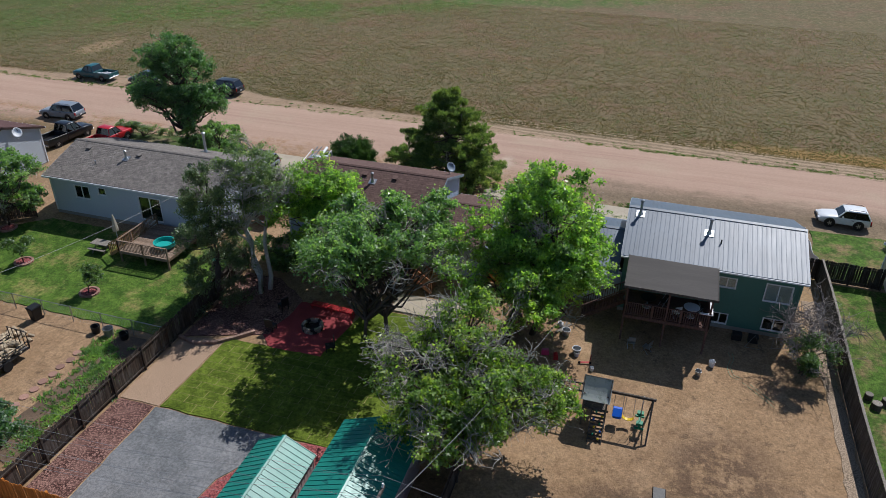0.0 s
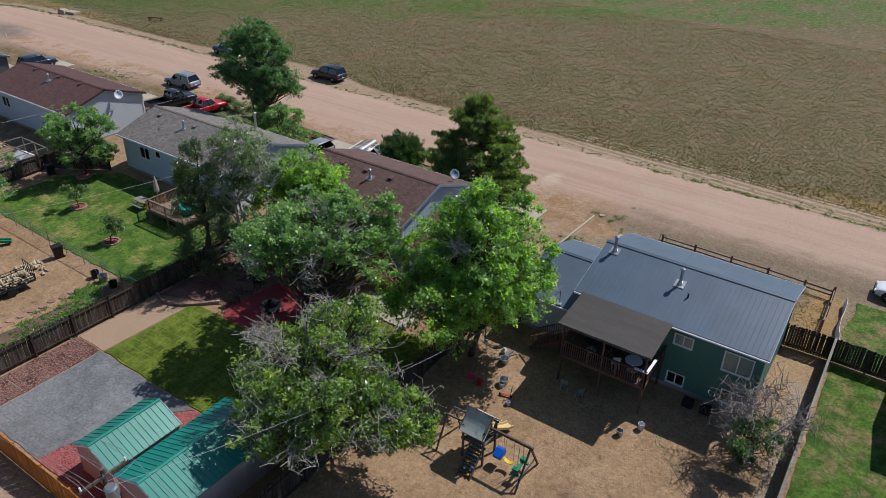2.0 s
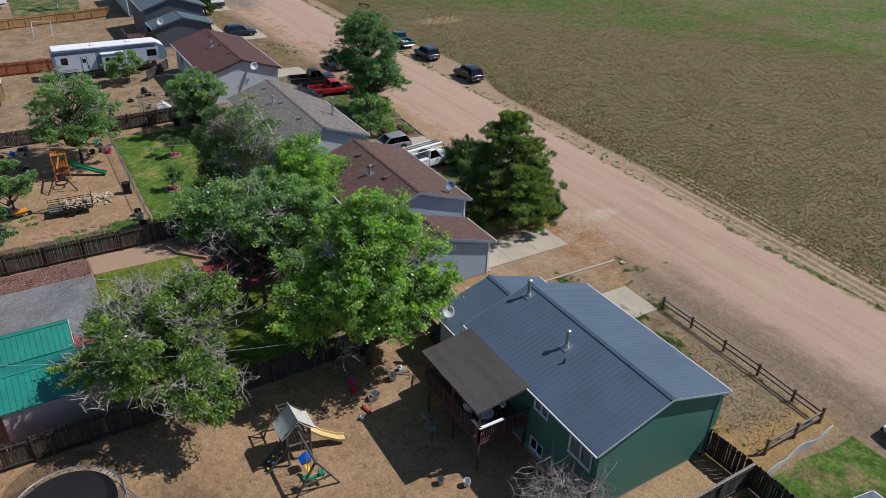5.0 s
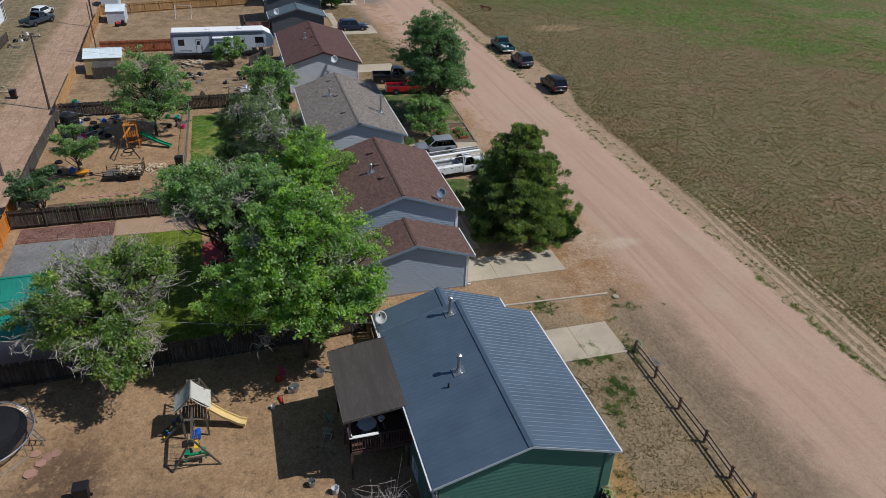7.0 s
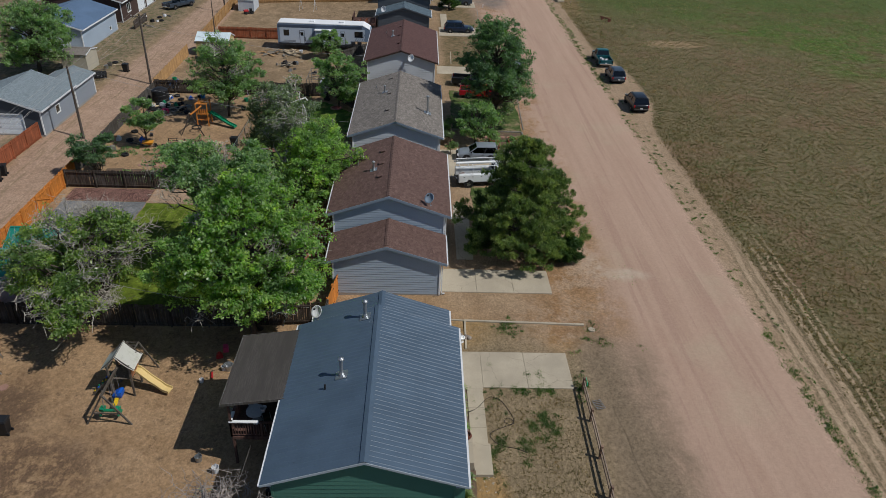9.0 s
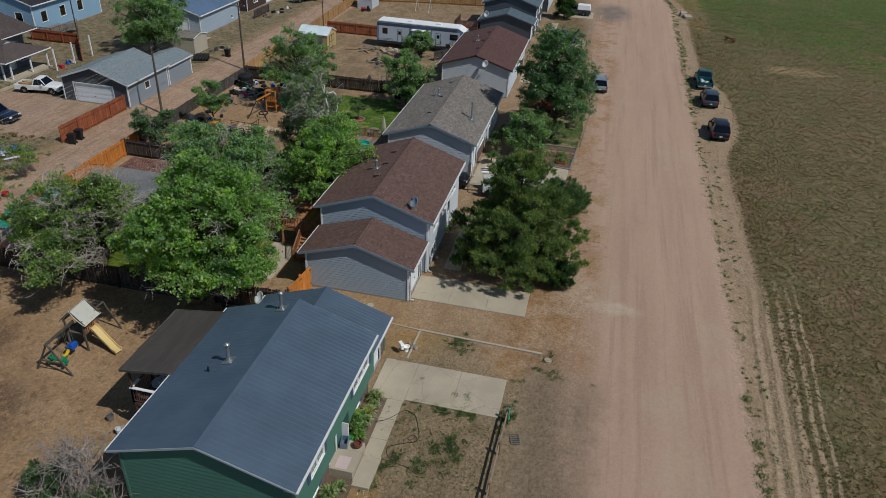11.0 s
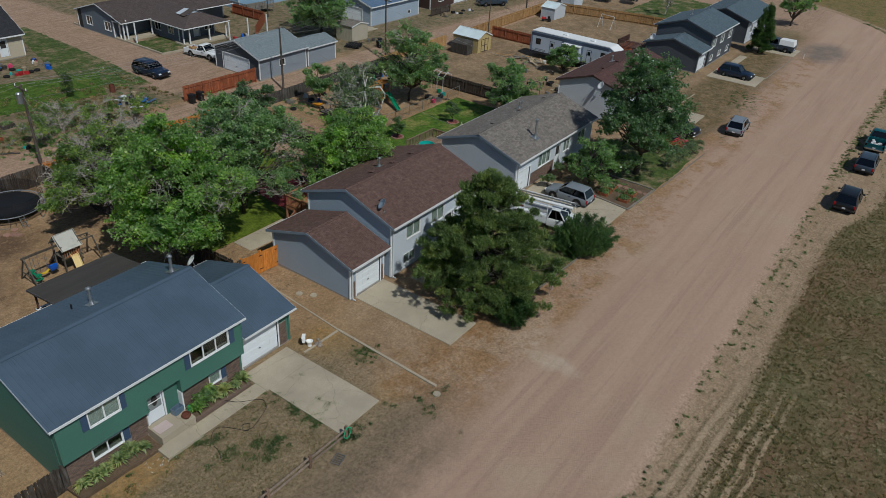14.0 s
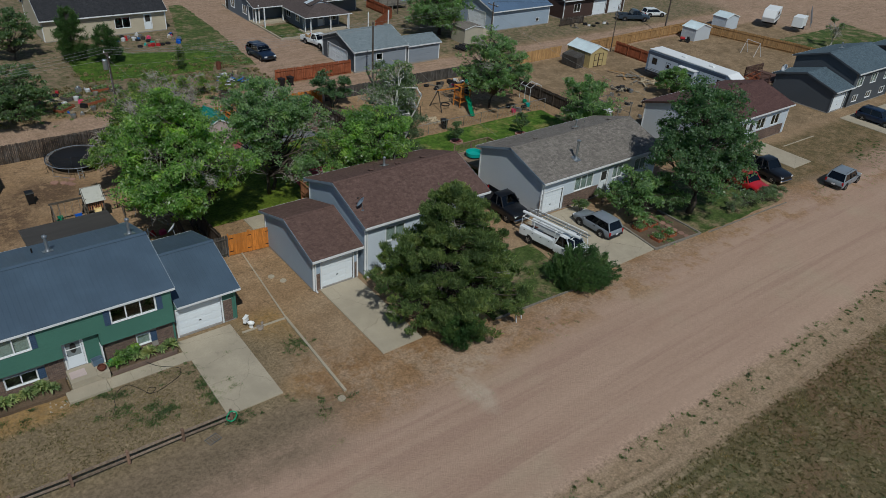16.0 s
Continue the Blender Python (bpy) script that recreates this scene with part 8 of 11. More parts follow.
    if kind == "pickup":
        e = cb0 - 0.08
        for nme, sp in (("bed_floor", (b + 0.05, e, -hw + 0.08, hw - 0.08, 0.6, 0.68)), ("bed_side", (b + 0.03, e, -hw, -hw + 0.1, 0.42, belt - 0.04)), ("bed_side", (b + 0.03, e, hw - 0.1, hw, 0.42, belt - 0.04)), ("tailgate", (b, b + 0.07, -hw + 0.02, hw - 0.02, 0.5, belt - 0.05)), ("bed_front", (e - 0.06, e, -hw + 0.1, hw - 0.1, 0.6, belt - 0.04))):
            mb = MB()
            mb.span(*sp)
            part(nme, mb, M["black"] if nme == "bed_floor" else P, th, bevel=0.02)
        if bed_cover:
            mb = MB()
            mb.hexa([(b + 0.05, -hw * 0.96, belt - 0.05), (e, -hw * 0.96, belt - 0.05), (e, hw * 0.96, belt - 0.05), (b + 0.05, hw * 0.96, belt - 0.05), (b + 0.2, -hw * 0.8, H), (e, -hw * 0.8, H), (e, hw * 0.8, H), (b + 0.2, hw * 0.8, H)])
            part("bed_topper", mb, M[bed_cover], th, "white bed topper", bevel=0.03)
        if cargo:
            rg = random.Random(5)
            for i in range(6):
                mb = MB()
                mb.box((b + 0.4 + rg.random() * (e - b - 0.8), rg.uniform(-0.5, 0.5), 0.82), (rg.uniform(0.3, 1.4) * (0.45 if kind == 'pickup' and cargo == 'white_trim' else 1.0), rg.uniform(0.1, 0.3), rg.uniform(0.15, 0.3)), rg.uniform(-15, 15))
                part("load", mb, M[cargo], th)
    if kind == "service":
        e = cb0 - 0.1
        for sg in (-1, 1):
            mb = MB()
            mb.span(b, e, min(sg * hw, sg * (hw - 0.42)), max(sg * hw, sg * (hw - 0.42)), 0.55, 1.3)
            box = part("tool_box", mb, P, th, "white service body cabinet", bevel=0.02)
            for k in range(4):
                d = MB()
                x0 = b + 0.08 + k * (e - b - 0.1) / 4
                zlo = 1.0 if k in (1, 2) and abs(x0 + 0.3 - (b + 1.1)) < 0.8 else 0.62
                d.span(x0, x0 + (e - b) / 4 - 0.06, sg * hw - 0.012 + min(0, sg * 0.0), sg * hw + 0.012, zlo, 1.24)
                part("cabinet_door", d, P, box)
                lt = MB()
                lt.box((x0 + (e - b) / 8, sg * (hw + 0.016), 1.1), (0.12, 0.02, 0.05))
                part("latch", lt, M["black"], box)
        mb = MB()
        mb.span(b + 0.02, e, -hw + 0.42, hw - 0.42, 0.5, 0.62)
        part("bed_floor", mb, M["black"], th)
        rg = random.Random(12)
        for i in range(9):
            mb = MB()
            mb.box((b + 0.4 + rg.random() * (e - b - 0.8), rg.uniform(-0.4, 0.4), 0.72), (rg.uniform(0.3, 0.8), rg.uniform(0.15, 0.35), rg.uniform(0.15, 0.35)), rg.uniform(-20, 20))
            part("load", mb, M[("rust", "galv", "black", "fence_grey")[i % 4]], th)
        for sg in (-1, 1):
            mb = MB()
            mb.path([(b + 0.1, sg * (hw - 0.1), 1.3), (b + 0.1, sg * (hw - 0.1), 2.12), (f - 1.2, sg * (hw - 0.1), 2.12), (f - 1.0, sg * (hw - 0.12), 1.2)], 0.035, n=8)
            part("rack_rail", mb, M["white"], th)
            for xx in (b + 1.3, e):
                mb = MB()
                mb.tube((xx, sg * (hw - 0.1), 1.3), (xx, sg * (hw - 0.1), 2.12), 0.03, 0.03, 8)
                part("rack_post", mb, M["white"], th)
        for xx in (b + 0.1, b + 1.3, e, f - 1.5):
            mb = MB()
            mb.tube((xx, -hw + 0.1, 2.12), (xx, hw - 0.1, 2.12), 0.028, 0.028, 8)
            part("crossbar", mb, M["white"], th)
        mb = MB()
        for sg in (-1, 1):
            mb.beam((b - 0.3, 0.35 + sg * 0.2, 2.2), (f - 0.7, 0.35 + sg * 0.2, 2.2), 0.04, 0.09)
        for k in range(15):
            xx = b - 0.1 + k * 0.36
            mb.tube((xx, 0.15, 2.2), (xx, 0.55, 2.2), 0.016, 0.016, 6)
        part("ladder", mb, M["galv"], th, "aluminium extension ladder")
        mb = MB()
        mb.tube((b - 0.2, -0.45, 2.28), (f - 1.0, -0.45, 2.28), 0.12, 0.12, 12)
        part("conduit_tube", mb, M["white"], th, "white conduit carrier tube")
    for sg in (-1, 1):
        wf_, wr_ = f - 0.95, b + (0.95 if kind != "pickup" else 1.15)
        for xx in (wf_, wr_):
            a = MB()
            a.tube((xx, sg * (hw - 0.22), r + 0.02), (xx, sg * (hw + 0.006), r + 0.02), r + 0.09, r + 0.09, 18)
            part("wheel_arch", a, M["black"], th)
            wheel(th, xx, sg * (hw - 0.1), r, 0.24, sg)
        mb = MB()
        mb.box((f - 0.07, sg * hw * 0.68, hood - 0.27), (0.14, 0.36, 0.16))
        part("headlight", mb, M["lamp_clear"], th, bevel=0.03)
        mb = MB()
        mb.box((b + 0.05, sg * hw * 0.86, belt - 0.25), (0.1, 0.18, 0.32))
        part("taillight", mb, M["lamp_red"], th, bevel=0.02)
        mb = MB()
        mb.box((cb1 - 0.35, sg * (hw + 0.1), belt + 0.08), (0.12, 0.2, 0.15))
        part("wing_mirror", mb, P if kind != "service" else M["black"], th, bevel=0.03)
        mb = MB()
        mb.box(((cb0 + cb1) / 2 + 0.1, sg * (hw + 0.01), belt - 0.16), (0.2, 0.03, 0.035))
        part("door_handle", mb, M["black"], th)
    mb = MB()
    mb.box((f - 0.01, 0, 0.45), (0.16, W * 0.88, 0.2))
    part("front_bumper", mb, M["black"] if kind != "pickup" else M["chrome"], th, bevel=0.04)
    mb = MB()
    mb.box((b + 0.02, 0, 0.47), (0.16, W * 0.9, 0.2))
    part("rear_bumper", mb, M["black"] if kind != "pickup" else M["chrome"], th, bevel=0.04)
    mb = MB()
    mb.box((f - 0.03, 0, hood - 0.29), (0.1, W * 0.42, 0.2))
    part("grille", mb, M["black"], th)
    mb = MB()
    mb.box((b - 0.055 if kind != "pickup" else b - 0.01, 0, 0.62), (0.02, 0.3, 0.15))
    part("plate", mb, M["white_trim"], th)
    if rack:
        for sg in (-1, 1):
            mb = MB()
            mb.path([(ct0 + 0.1, sg * ut * 0.92, H - 0.01), (ct0 + 0.25, sg * ut * 0.92, H + 0.07), (ct1 - 0.3, sg * ut * 0.92, H + 0.07), (ct1 - 0.15, sg * ut * 0.92, H - 0.01)], 0.018, n=6)
            part("roof_rail", mb, M["black"], th)
    return th


vehicle("suv", -51.9, 73.8, 180, "black", "black sport utility parked on the road's edge", 4.85, 1.95, 1.8, True)
vehicle("suv", -62.9, 73.7, 180, "slate", "slate blue sport utility parked on the road's edge", 4.7, 1.9, 1.72, True)
vehicle("pickup", -70.8, 73.6, 180, "teal", "dark teal pickup with a loaded bed", 5.7, 2.0, 1.85, cargo="white_trim")
vehicle("suv", -63.9, 60.0, 184, "silver", "silver-grey sport utility parked on bare dirt", 4.7, 1.88, 1.75, True)
vehicle("pickup", -58.4, 54.3, 84, "black", "black pickup parked nose to the road", 5.8, 2.02, 1.95, sunshade=True)
vehicle("pickup", -53.8, 55.0, 84, "red", "bright red pickup parked nose to the road", 5.6, 1.95, 1.8)
vehicle("van", -34.9, 53.3, -90, "silver", "silver compact wagon on the concrete driveway", 4.3, 1.75, 1.6)
vehicle("service", -29.5, 54.0, 99, "white", "white service truck with a ladder rack", 6.3, 2.05, 1.95)
vehicle("pickup", -29.9, 46.6, 90, "black", "black pickup parked between the houses", 5.6, 2.0, 1.9, sunshade=True)
vehicle("suv", -85.4, 53.4, 90, "navy", "dark blue sport utility before the slate garage", 4.7, 1.9, 1.7)
vehicle("pickup", -105.6, 53.8, -90, "slate", "dark pickup with a white bed topper", 5.7, 2.0, 1.9, bed_cover="white")
vehicle("suv", 16.3, 59.9, 180, "white", "white sport utility parked at the road's edge", 4.1, 1.75, 1.55, True)
vehicle("suv", -30.1, -1.8, 95, "navy", "dark blue sport utility on the side street", 4.9, 1.95, 1.72, True)
vehicle("pickup", -39.4, -3.6, 100, "white", "old white pickup with timber in its bed", 5.3, 1.95, 1.75, cargo="fence_tan")
vehicle("pickup", -96.2, 5.6, 150, "slate", "dark pickup beside the brown outbuilding", 5.7, 2.0, 1.85)
vehicle("van", -102.5, 5.2, 160, "white", "white car beside the brown outbuilding", 4.4, 1.75, 1.45)

# ---- decks ----
def railing(th, o, a, b, z, h, mat, gap=0.13, skirt=False):
    """Posts, two rails and upright balusters from a to b."""
    a, b = Vector((*a, z)), Vector((*b, z))
    L = (b - a).length
    n = max(1, round(L / 1.8))
    for i in range(n + 1):
        p = a.lerp(b, i / n)
        mb = MB(o)
        mb.box(p + Vector((0, 0, h / 2)), (0.09, 0.09, h + 0.06))
        part("rail_post", mb, M[mat], th)
    for zz, w in ((h, 0.13), (0.12, 0.06)):
        mb = MB(o)
        mb.beam(a + Vector((0, 0, zz)), b + Vector((0, 0, zz)), w, 0.04)
        part("hand_rail" if zz == h else "foot_rail", mb, M[mat], th)
    m = int(L / gap)
    for i in range(m):
        p = a.lerp(b, (i + 0.5) / m)
        mb = MB(o)
        mb.box(p + Vector((0, 0, h / 2 + 0.06)), (0.038, 0.038, h - 0.14))
        part("baluster", mb, M[mat], th)


def deck(x0, x1, y0, y1, z, mat, label, sides, h=0.98, boards_x=True):
    c = ((x0 + x1) / 2, (y0 + y1) / 2)
    o = Vector((*c, gz(*c)))
    th = thing("deck", o, label, "deck")
    n = int((y1 - y0) / 0.15)
    for i in range(n):
        mb = MB(o)
        ya = y0 + (y1 - y0) * i / n
        mb.span(x0, x1, ya + 0.004, ya + (y1 - y0) / n - 0.004, z - 0.035, z)
        part("deck_board", mb, M[mat], th)
    for a, b in (((x0, y0), (x1, y0)), ((x0, y1), (x1, y1)), ((x0, y0), (x0, y1)), ((x1, y0), (x1, y1))):
        mb = MB(o)
        mb.beam((*a, z - 0.13), (*b, z - 0.13), 0.05, 0.19)
        part("rim_joist", mb, M[mat], th)
    for x in (x0 + 0.06, (x0 + x1) / 2, x1 - 0.06):
        for y in (y0 + 0.06, y1 - 0.1):
            g = gz(x, y)
            mb = MB(o)
            mb.span(x - 0.06, x + 0.06, y - 0.06, y + 0.06, g - 0.1, z - 0.2)
            part("support_post", mb, M[mat], th)
    corners = {"s": ((x0, y0), (x1, y0)), "n": ((x0, y1), (x1, y1)), "w": ((x0, y0), (x0, y1)), "e": ((x1, y0), (x1, y1))}
    for s in sides:
        railing(th, o, *corners[s], z, h, mat)
    return th, o


def steps(th, o, top, foot, width, mat, n):
    """Open stairs from top to foot along a straight line, with sloping rails."""
    a, b = Vector(top), Vector(foot)
    d = Vector((b.x - a.x, b.y - a.y, 0)).normalized()
    s = Vector((-d.y, d.x, 0)) * width / 2
    for i in range(1, n + 1):
        p = a.lerp(b, i / (n + 0.5))
        mb = MB(o)
        m = Matrix((d, s.normalized(), Vector((0, 0, 1)))).transposed()
        mb.box(p, (0.28, width, 0.04), m=m)
        part("tread", mb, M[mat], th)
    for k in (-1, 1):
        mb = MB(o)
        mb.beam(a + s * k, b + s * k, 0.05, 0.24)
        part("stringer", mb, M[mat], th)
        mb = MB(o)
        mb.beam(a + s * k + Vector((0, 0, 0.95)), b + s * k + Vector((0, 0, 0.95)), 0.09, 0.05)
        part("stair_rail", mb, M[mat], th)
        for i in range(2 * n + 1):
            p = (a + s * k).lerp(b + s * k, i / (2 * n))
            mb = MB(o)
            mb.box(p + Vector((0, 0, 0.46)), (0.04, 0.04, 0.94))
            part("baluster", mb, M[mat], th)


GD, go = deck(-0.2, 5.0, 37.95, 41.05, 1.68, "deck_dark", "raised dark brown deck on posts behind the green house", "se")
railing(GD, go, (-0.2, 37.95), (-0.2, 39.2), 1.68, 0.98, "deck_dark")
steps(GD, go, (-0.2, 40.0, 1.68), (-2.9, 40.0, gz(-2.9, 40) + 0.05), 1.1, "deck_dark", 9)
mb = MB(go)
mb.beam((4.3, 37.97, 2.7), (5.05, 37.97, 2.7), 0.16, 0.05)
part("pale_cap_board", mb, M["white"], GD, "white rail cap board")
mb = MB(go)
mb.beam((5.02, 37.9, 2.7), (5.02, 39.4, 2.7), 0.16, 0.05)
part("pale_cap_board", mb, M["white"], GD, "white rail cap board")
pr = thing("patio_roof", (2.4, 39.3, 4.1), "weathered grey-brown flat patio roof over the deck", "roof")
prm = MB((2.4, 39.3, 4.1))
prm.hexa([(-0.35, 37.65, 3.88), (5.15, 37.65, 3.88), (5.15, 41.0, 4.36), (-0.35, 41.0, 4.36), (-0.35, 37.65, 3.99), (5.15, 37.65, 3.99), (5.15, 41.0, 4.47), (-0.35, 41.0, 4.47)])
part("roof_sheet", prm, M["patio_roof"], pr, bevel=0.01)
for y, z in ((37.62, 3.93), ):
    mb = MB((2.4, 39.3, 4.1))
    mb.beam((-0.4, y, z), (5.2, y, z), 0.05, 0.16)
    part("fascia_board", mb, M["fence_grey"], pr)
for x in (-0.37, 5.17):
    mb = MB((2.4, 39.3, 4.1))
    mb.beam((x, 37.62, 3.93), (x, 41.0, 4.41), 0.04, 0.15)
    part("fascia_board", mb, M["fence_grey"], pr)
for x in (-0.12, 2.4, 4.92):
    mb = MB((2.4, 39.3, 4.1))
    mb.span(x - 0.05, x + 0.05, 37.9, 38.0, 1.7, 3.9)
    part("post", mb, M["deck_dark"], pr)
MD, mo = deck(-20.6, -15.6, 37.2, 40.95, 1.35, "deck_wood", "red-brown wooden deck behind the maroon-roofed house", "swe")
steps(MD, mo, (-15.6, 39.6, 1.35), (-13.4, 39.6, gz(-13.4, 39.6) + 0.05), 1.1, "deck_wood", 8)
RD, ro = deck(-37.2, -32.9, 36.1, 40.7, 0.55, "deck_worn", "weathered brown wooden deck behind the grey house", "sw", 0.9)
steps(RD, ro, (-37.2, 37.2, 0.55), (-38.6, 37.2, gz(-38.6, 37.2) + 0.05), 1.1, "fence_tan", 4)
BD, bo = deck(-63.5, -57.8, -20.0, -16.5, 0.9, "grey_wood", "grey deck with railing before the blue house", "ne", 0.95)
SD, so = deck(-86.4, -82.2, 36.6, 40.2, 1.6, "deck_dark", "dark rear deck with red steps", "se", 0.95)
steps(SD, so, (-82.2, 38.5, 1.6), (-79.6, 36.9, gz(-80, 37) + 0.05), 1.0, "fence_red", 9)
for y in (-16.5, -19.3, -22.5, -14.6):
    pc = MB((-36.2, y, 0))
    pc.span(-36.28, -36.12, y - 0.08, y + 0.08, 0, 2.85)
    solo("porch_post", MB().span(-36.75, -36.6, y - 0.07, y + 0.07, -0.02, 2.85), M["white"], "white square porch post", "post", "porch posts")
for x in (-46.6, -50.0, -53.6):
    solo("porch_post", MB().span(x - 0.07, x + 0.07, -7.2, -7.06, -0.02, 2.75), M["white"], "white square porch post", "post", "porch posts")


# ---- sheds with their ridge along y ----
def shed(x0, x1, y0, y1, eave, ridge, roof, wall, label, ribs=True, doors=None, trim="white", over=0.12):
    c = ((x0 + x1) / 2, (y0 + y1) / 2)
    g = gz(*c)
    o = Vector((*c, g))
    th = thing("shed", o, label, "shed")
    xm = c[0]
    mb = MB(o)
    a0, a1, b0, b1 = x0 + over, x1 - over, y0 + over, y1 - over
    mb.prism([(a0, g - 0.1), (a1, g - 0.1), (a1, g + eave + 0.02), (xm, g + ridge - 0.06), (a0, g + eave + 0.02)], "y", b0, b1)
    part("wall", mb, M[wall], th)
    bat = MB(o)
    n = int((b1 - b0) / 0.3)
    for i in range(n + 1):
        y = b0 + (b1 - b0) * i / n
        for x in (a0, a1):
            bat.box((x, y, g + eave / 2), (0.03, 0.04, eave))
    tagged(part("wall_batten", bat, M[wall], th), kind="stuff")
    for sg, xe in ((-1, x0), (1, x1)):
        rs = MB(o)
        rs.hexa([(xe, y0, g + eave), (xm, y0, g + ridge), (xm, y1, g + ridge), (xe, y1, g + eave), (xe, y0, g + eave + 0.04), (xm, y0, g + ridge + 0.04), (xm, y1, g + ridge + 0.04), (xe, y1, g + eave + 0.04)])
        sl = part("roof_slope", rs, M[roof], th)
        if ribs:
            m = int((y1 - y0) / 0.3)
            for i in range(m + 1):
                y = y0 + 0.02 + (y1 - y0 - 0.04) * i / m
                rb = MB(o)
                rb.beam((xe, y, g + eave + 0.05), (xm, y, g + ridge + 0.05), 0.035, 0.035)
                part("rib", rb, M[roof], sl)
    rc = MB(o)
    for sg in (-1, 1):
        rc.hexa([(xm, y0, g + ridge + 0.05), (xm, y1, g + ridge + 0.05), (xm + sg * 0.1, y1, g + ridge + 0.02), (xm + sg * 0.1, y0, g + ridge + 0.02), (xm, y0, g + ridge + 0.085), (xm, y1, g + ridge + 0.085), (xm + sg * 0.1, y1, g + ridge + 0.055), (xm + sg * 0.1, y0, g + ridge + 0.055)])
    part("ridge_cap", rc, M[roof], th)
    for y in (y0, y1):
        for xe in (x0, x1):
            t = MB(o)
            t.beam((xe, y, g + eave - 0.02), (xm, y, g + ridge - 0.02), 0.03, 0.12)
            part("barge_board", t, M[trim], th)
    if doors:
        for k in (-1, 1):
            d = MB(o)
            y = b1 + 0.02
            d.box((xm + k * 0.47, y, g + 0.98), (0.9, 0.04, 1.85))
            dd = part("door", d, M[wall], th)
            fr = MB(o)
            for dx, dz, sx, sz in ((0.42, 0, 0.07, 1.85), (-0.42, 0, 0.07, 1.85), (0, 0.89, 0.9, 0.07), (0, -0.89, 0.9, 0.07), (0, 0, 0.9, 0.07)):
                fr.box((xm + k * 0.47 + dx, y + 0.03, g + 0.98 + dz), (sx, 0.03, sz))
            part("door_trim", fr, M[doors], dd)
    return th


M["shed_pale"] = plain("pale_pink_siding", (0.50, 0.40, 0.38), 0.6, vary=0.12)
M["shed_yellow"] = plain("tan_yellow_siding", (0.46, 0.36, 0.17), 0.6, vary=0.1)
M["shed_beige"] = plain("beige_panel", (0.42, 0.38, 0.30), 0.6, vary=0.1)
shed(-16.75, -13.55, 17.1, 21.2, 1.9, 2.75, "green_metal", "shed_pale", "pale shed with ribbed green metal roof")
shed(-13.15, -8.9, 17.0, 23.7, 2.1, 2.95, "green_metal", "shed_pale", "long pale shed with ribbed green metal roof")
shed(-73.2, -69.4, 15.7, 20.4, 2.1, 2.9, "white_metal", "shed_yellow", "tan garden shed with pale metal roof", True, "rust_siding")
shed(-101.2, -96.9, 15.4, 18.3, 1.9, 2.6, "white_metal", "grey_siding", "small white metal shed in the far yard", True)
shed(-62.6, -58.9, 1.8, 5.1, 2.2, 2.6, "grey_shingle", "shed_beige", "small beige shed across the lane", False)
shed(4.6, 7.9, 19.6, 22.3, 1.9, 2.5, "dark_shingle", "green_siding", "dark green garden shed with white trim", False)
shed(-112.5, -108.6, 13.2, 16.2, 2.0, 2.6, "white_metal", "pale_siding", "pale blue far shed", False)
ltx = MB((-68.7, 18.3, gz(-68.7, 18.3)))
ltx.hexa([(-68.9, 16.9, -0.5), (-67.4, 16.9, -0.5), (-67.4, 19.8, -0.5), (-68.9, 19.8, -0.5), (-68.9, 16.9, 1.35), (-67.4, 16.9, 0.95), (-67.4, 19.8, 0.95), (-68.9, 19.8, 1.35)])
lt = thing("lean_to", (-68.7, 18.3, gz(-68.7, 18.3)), "dark grey lean-to beside the tan shed", "shed")
part("lean_to_body", ltx, M["fence_grey"], lt)


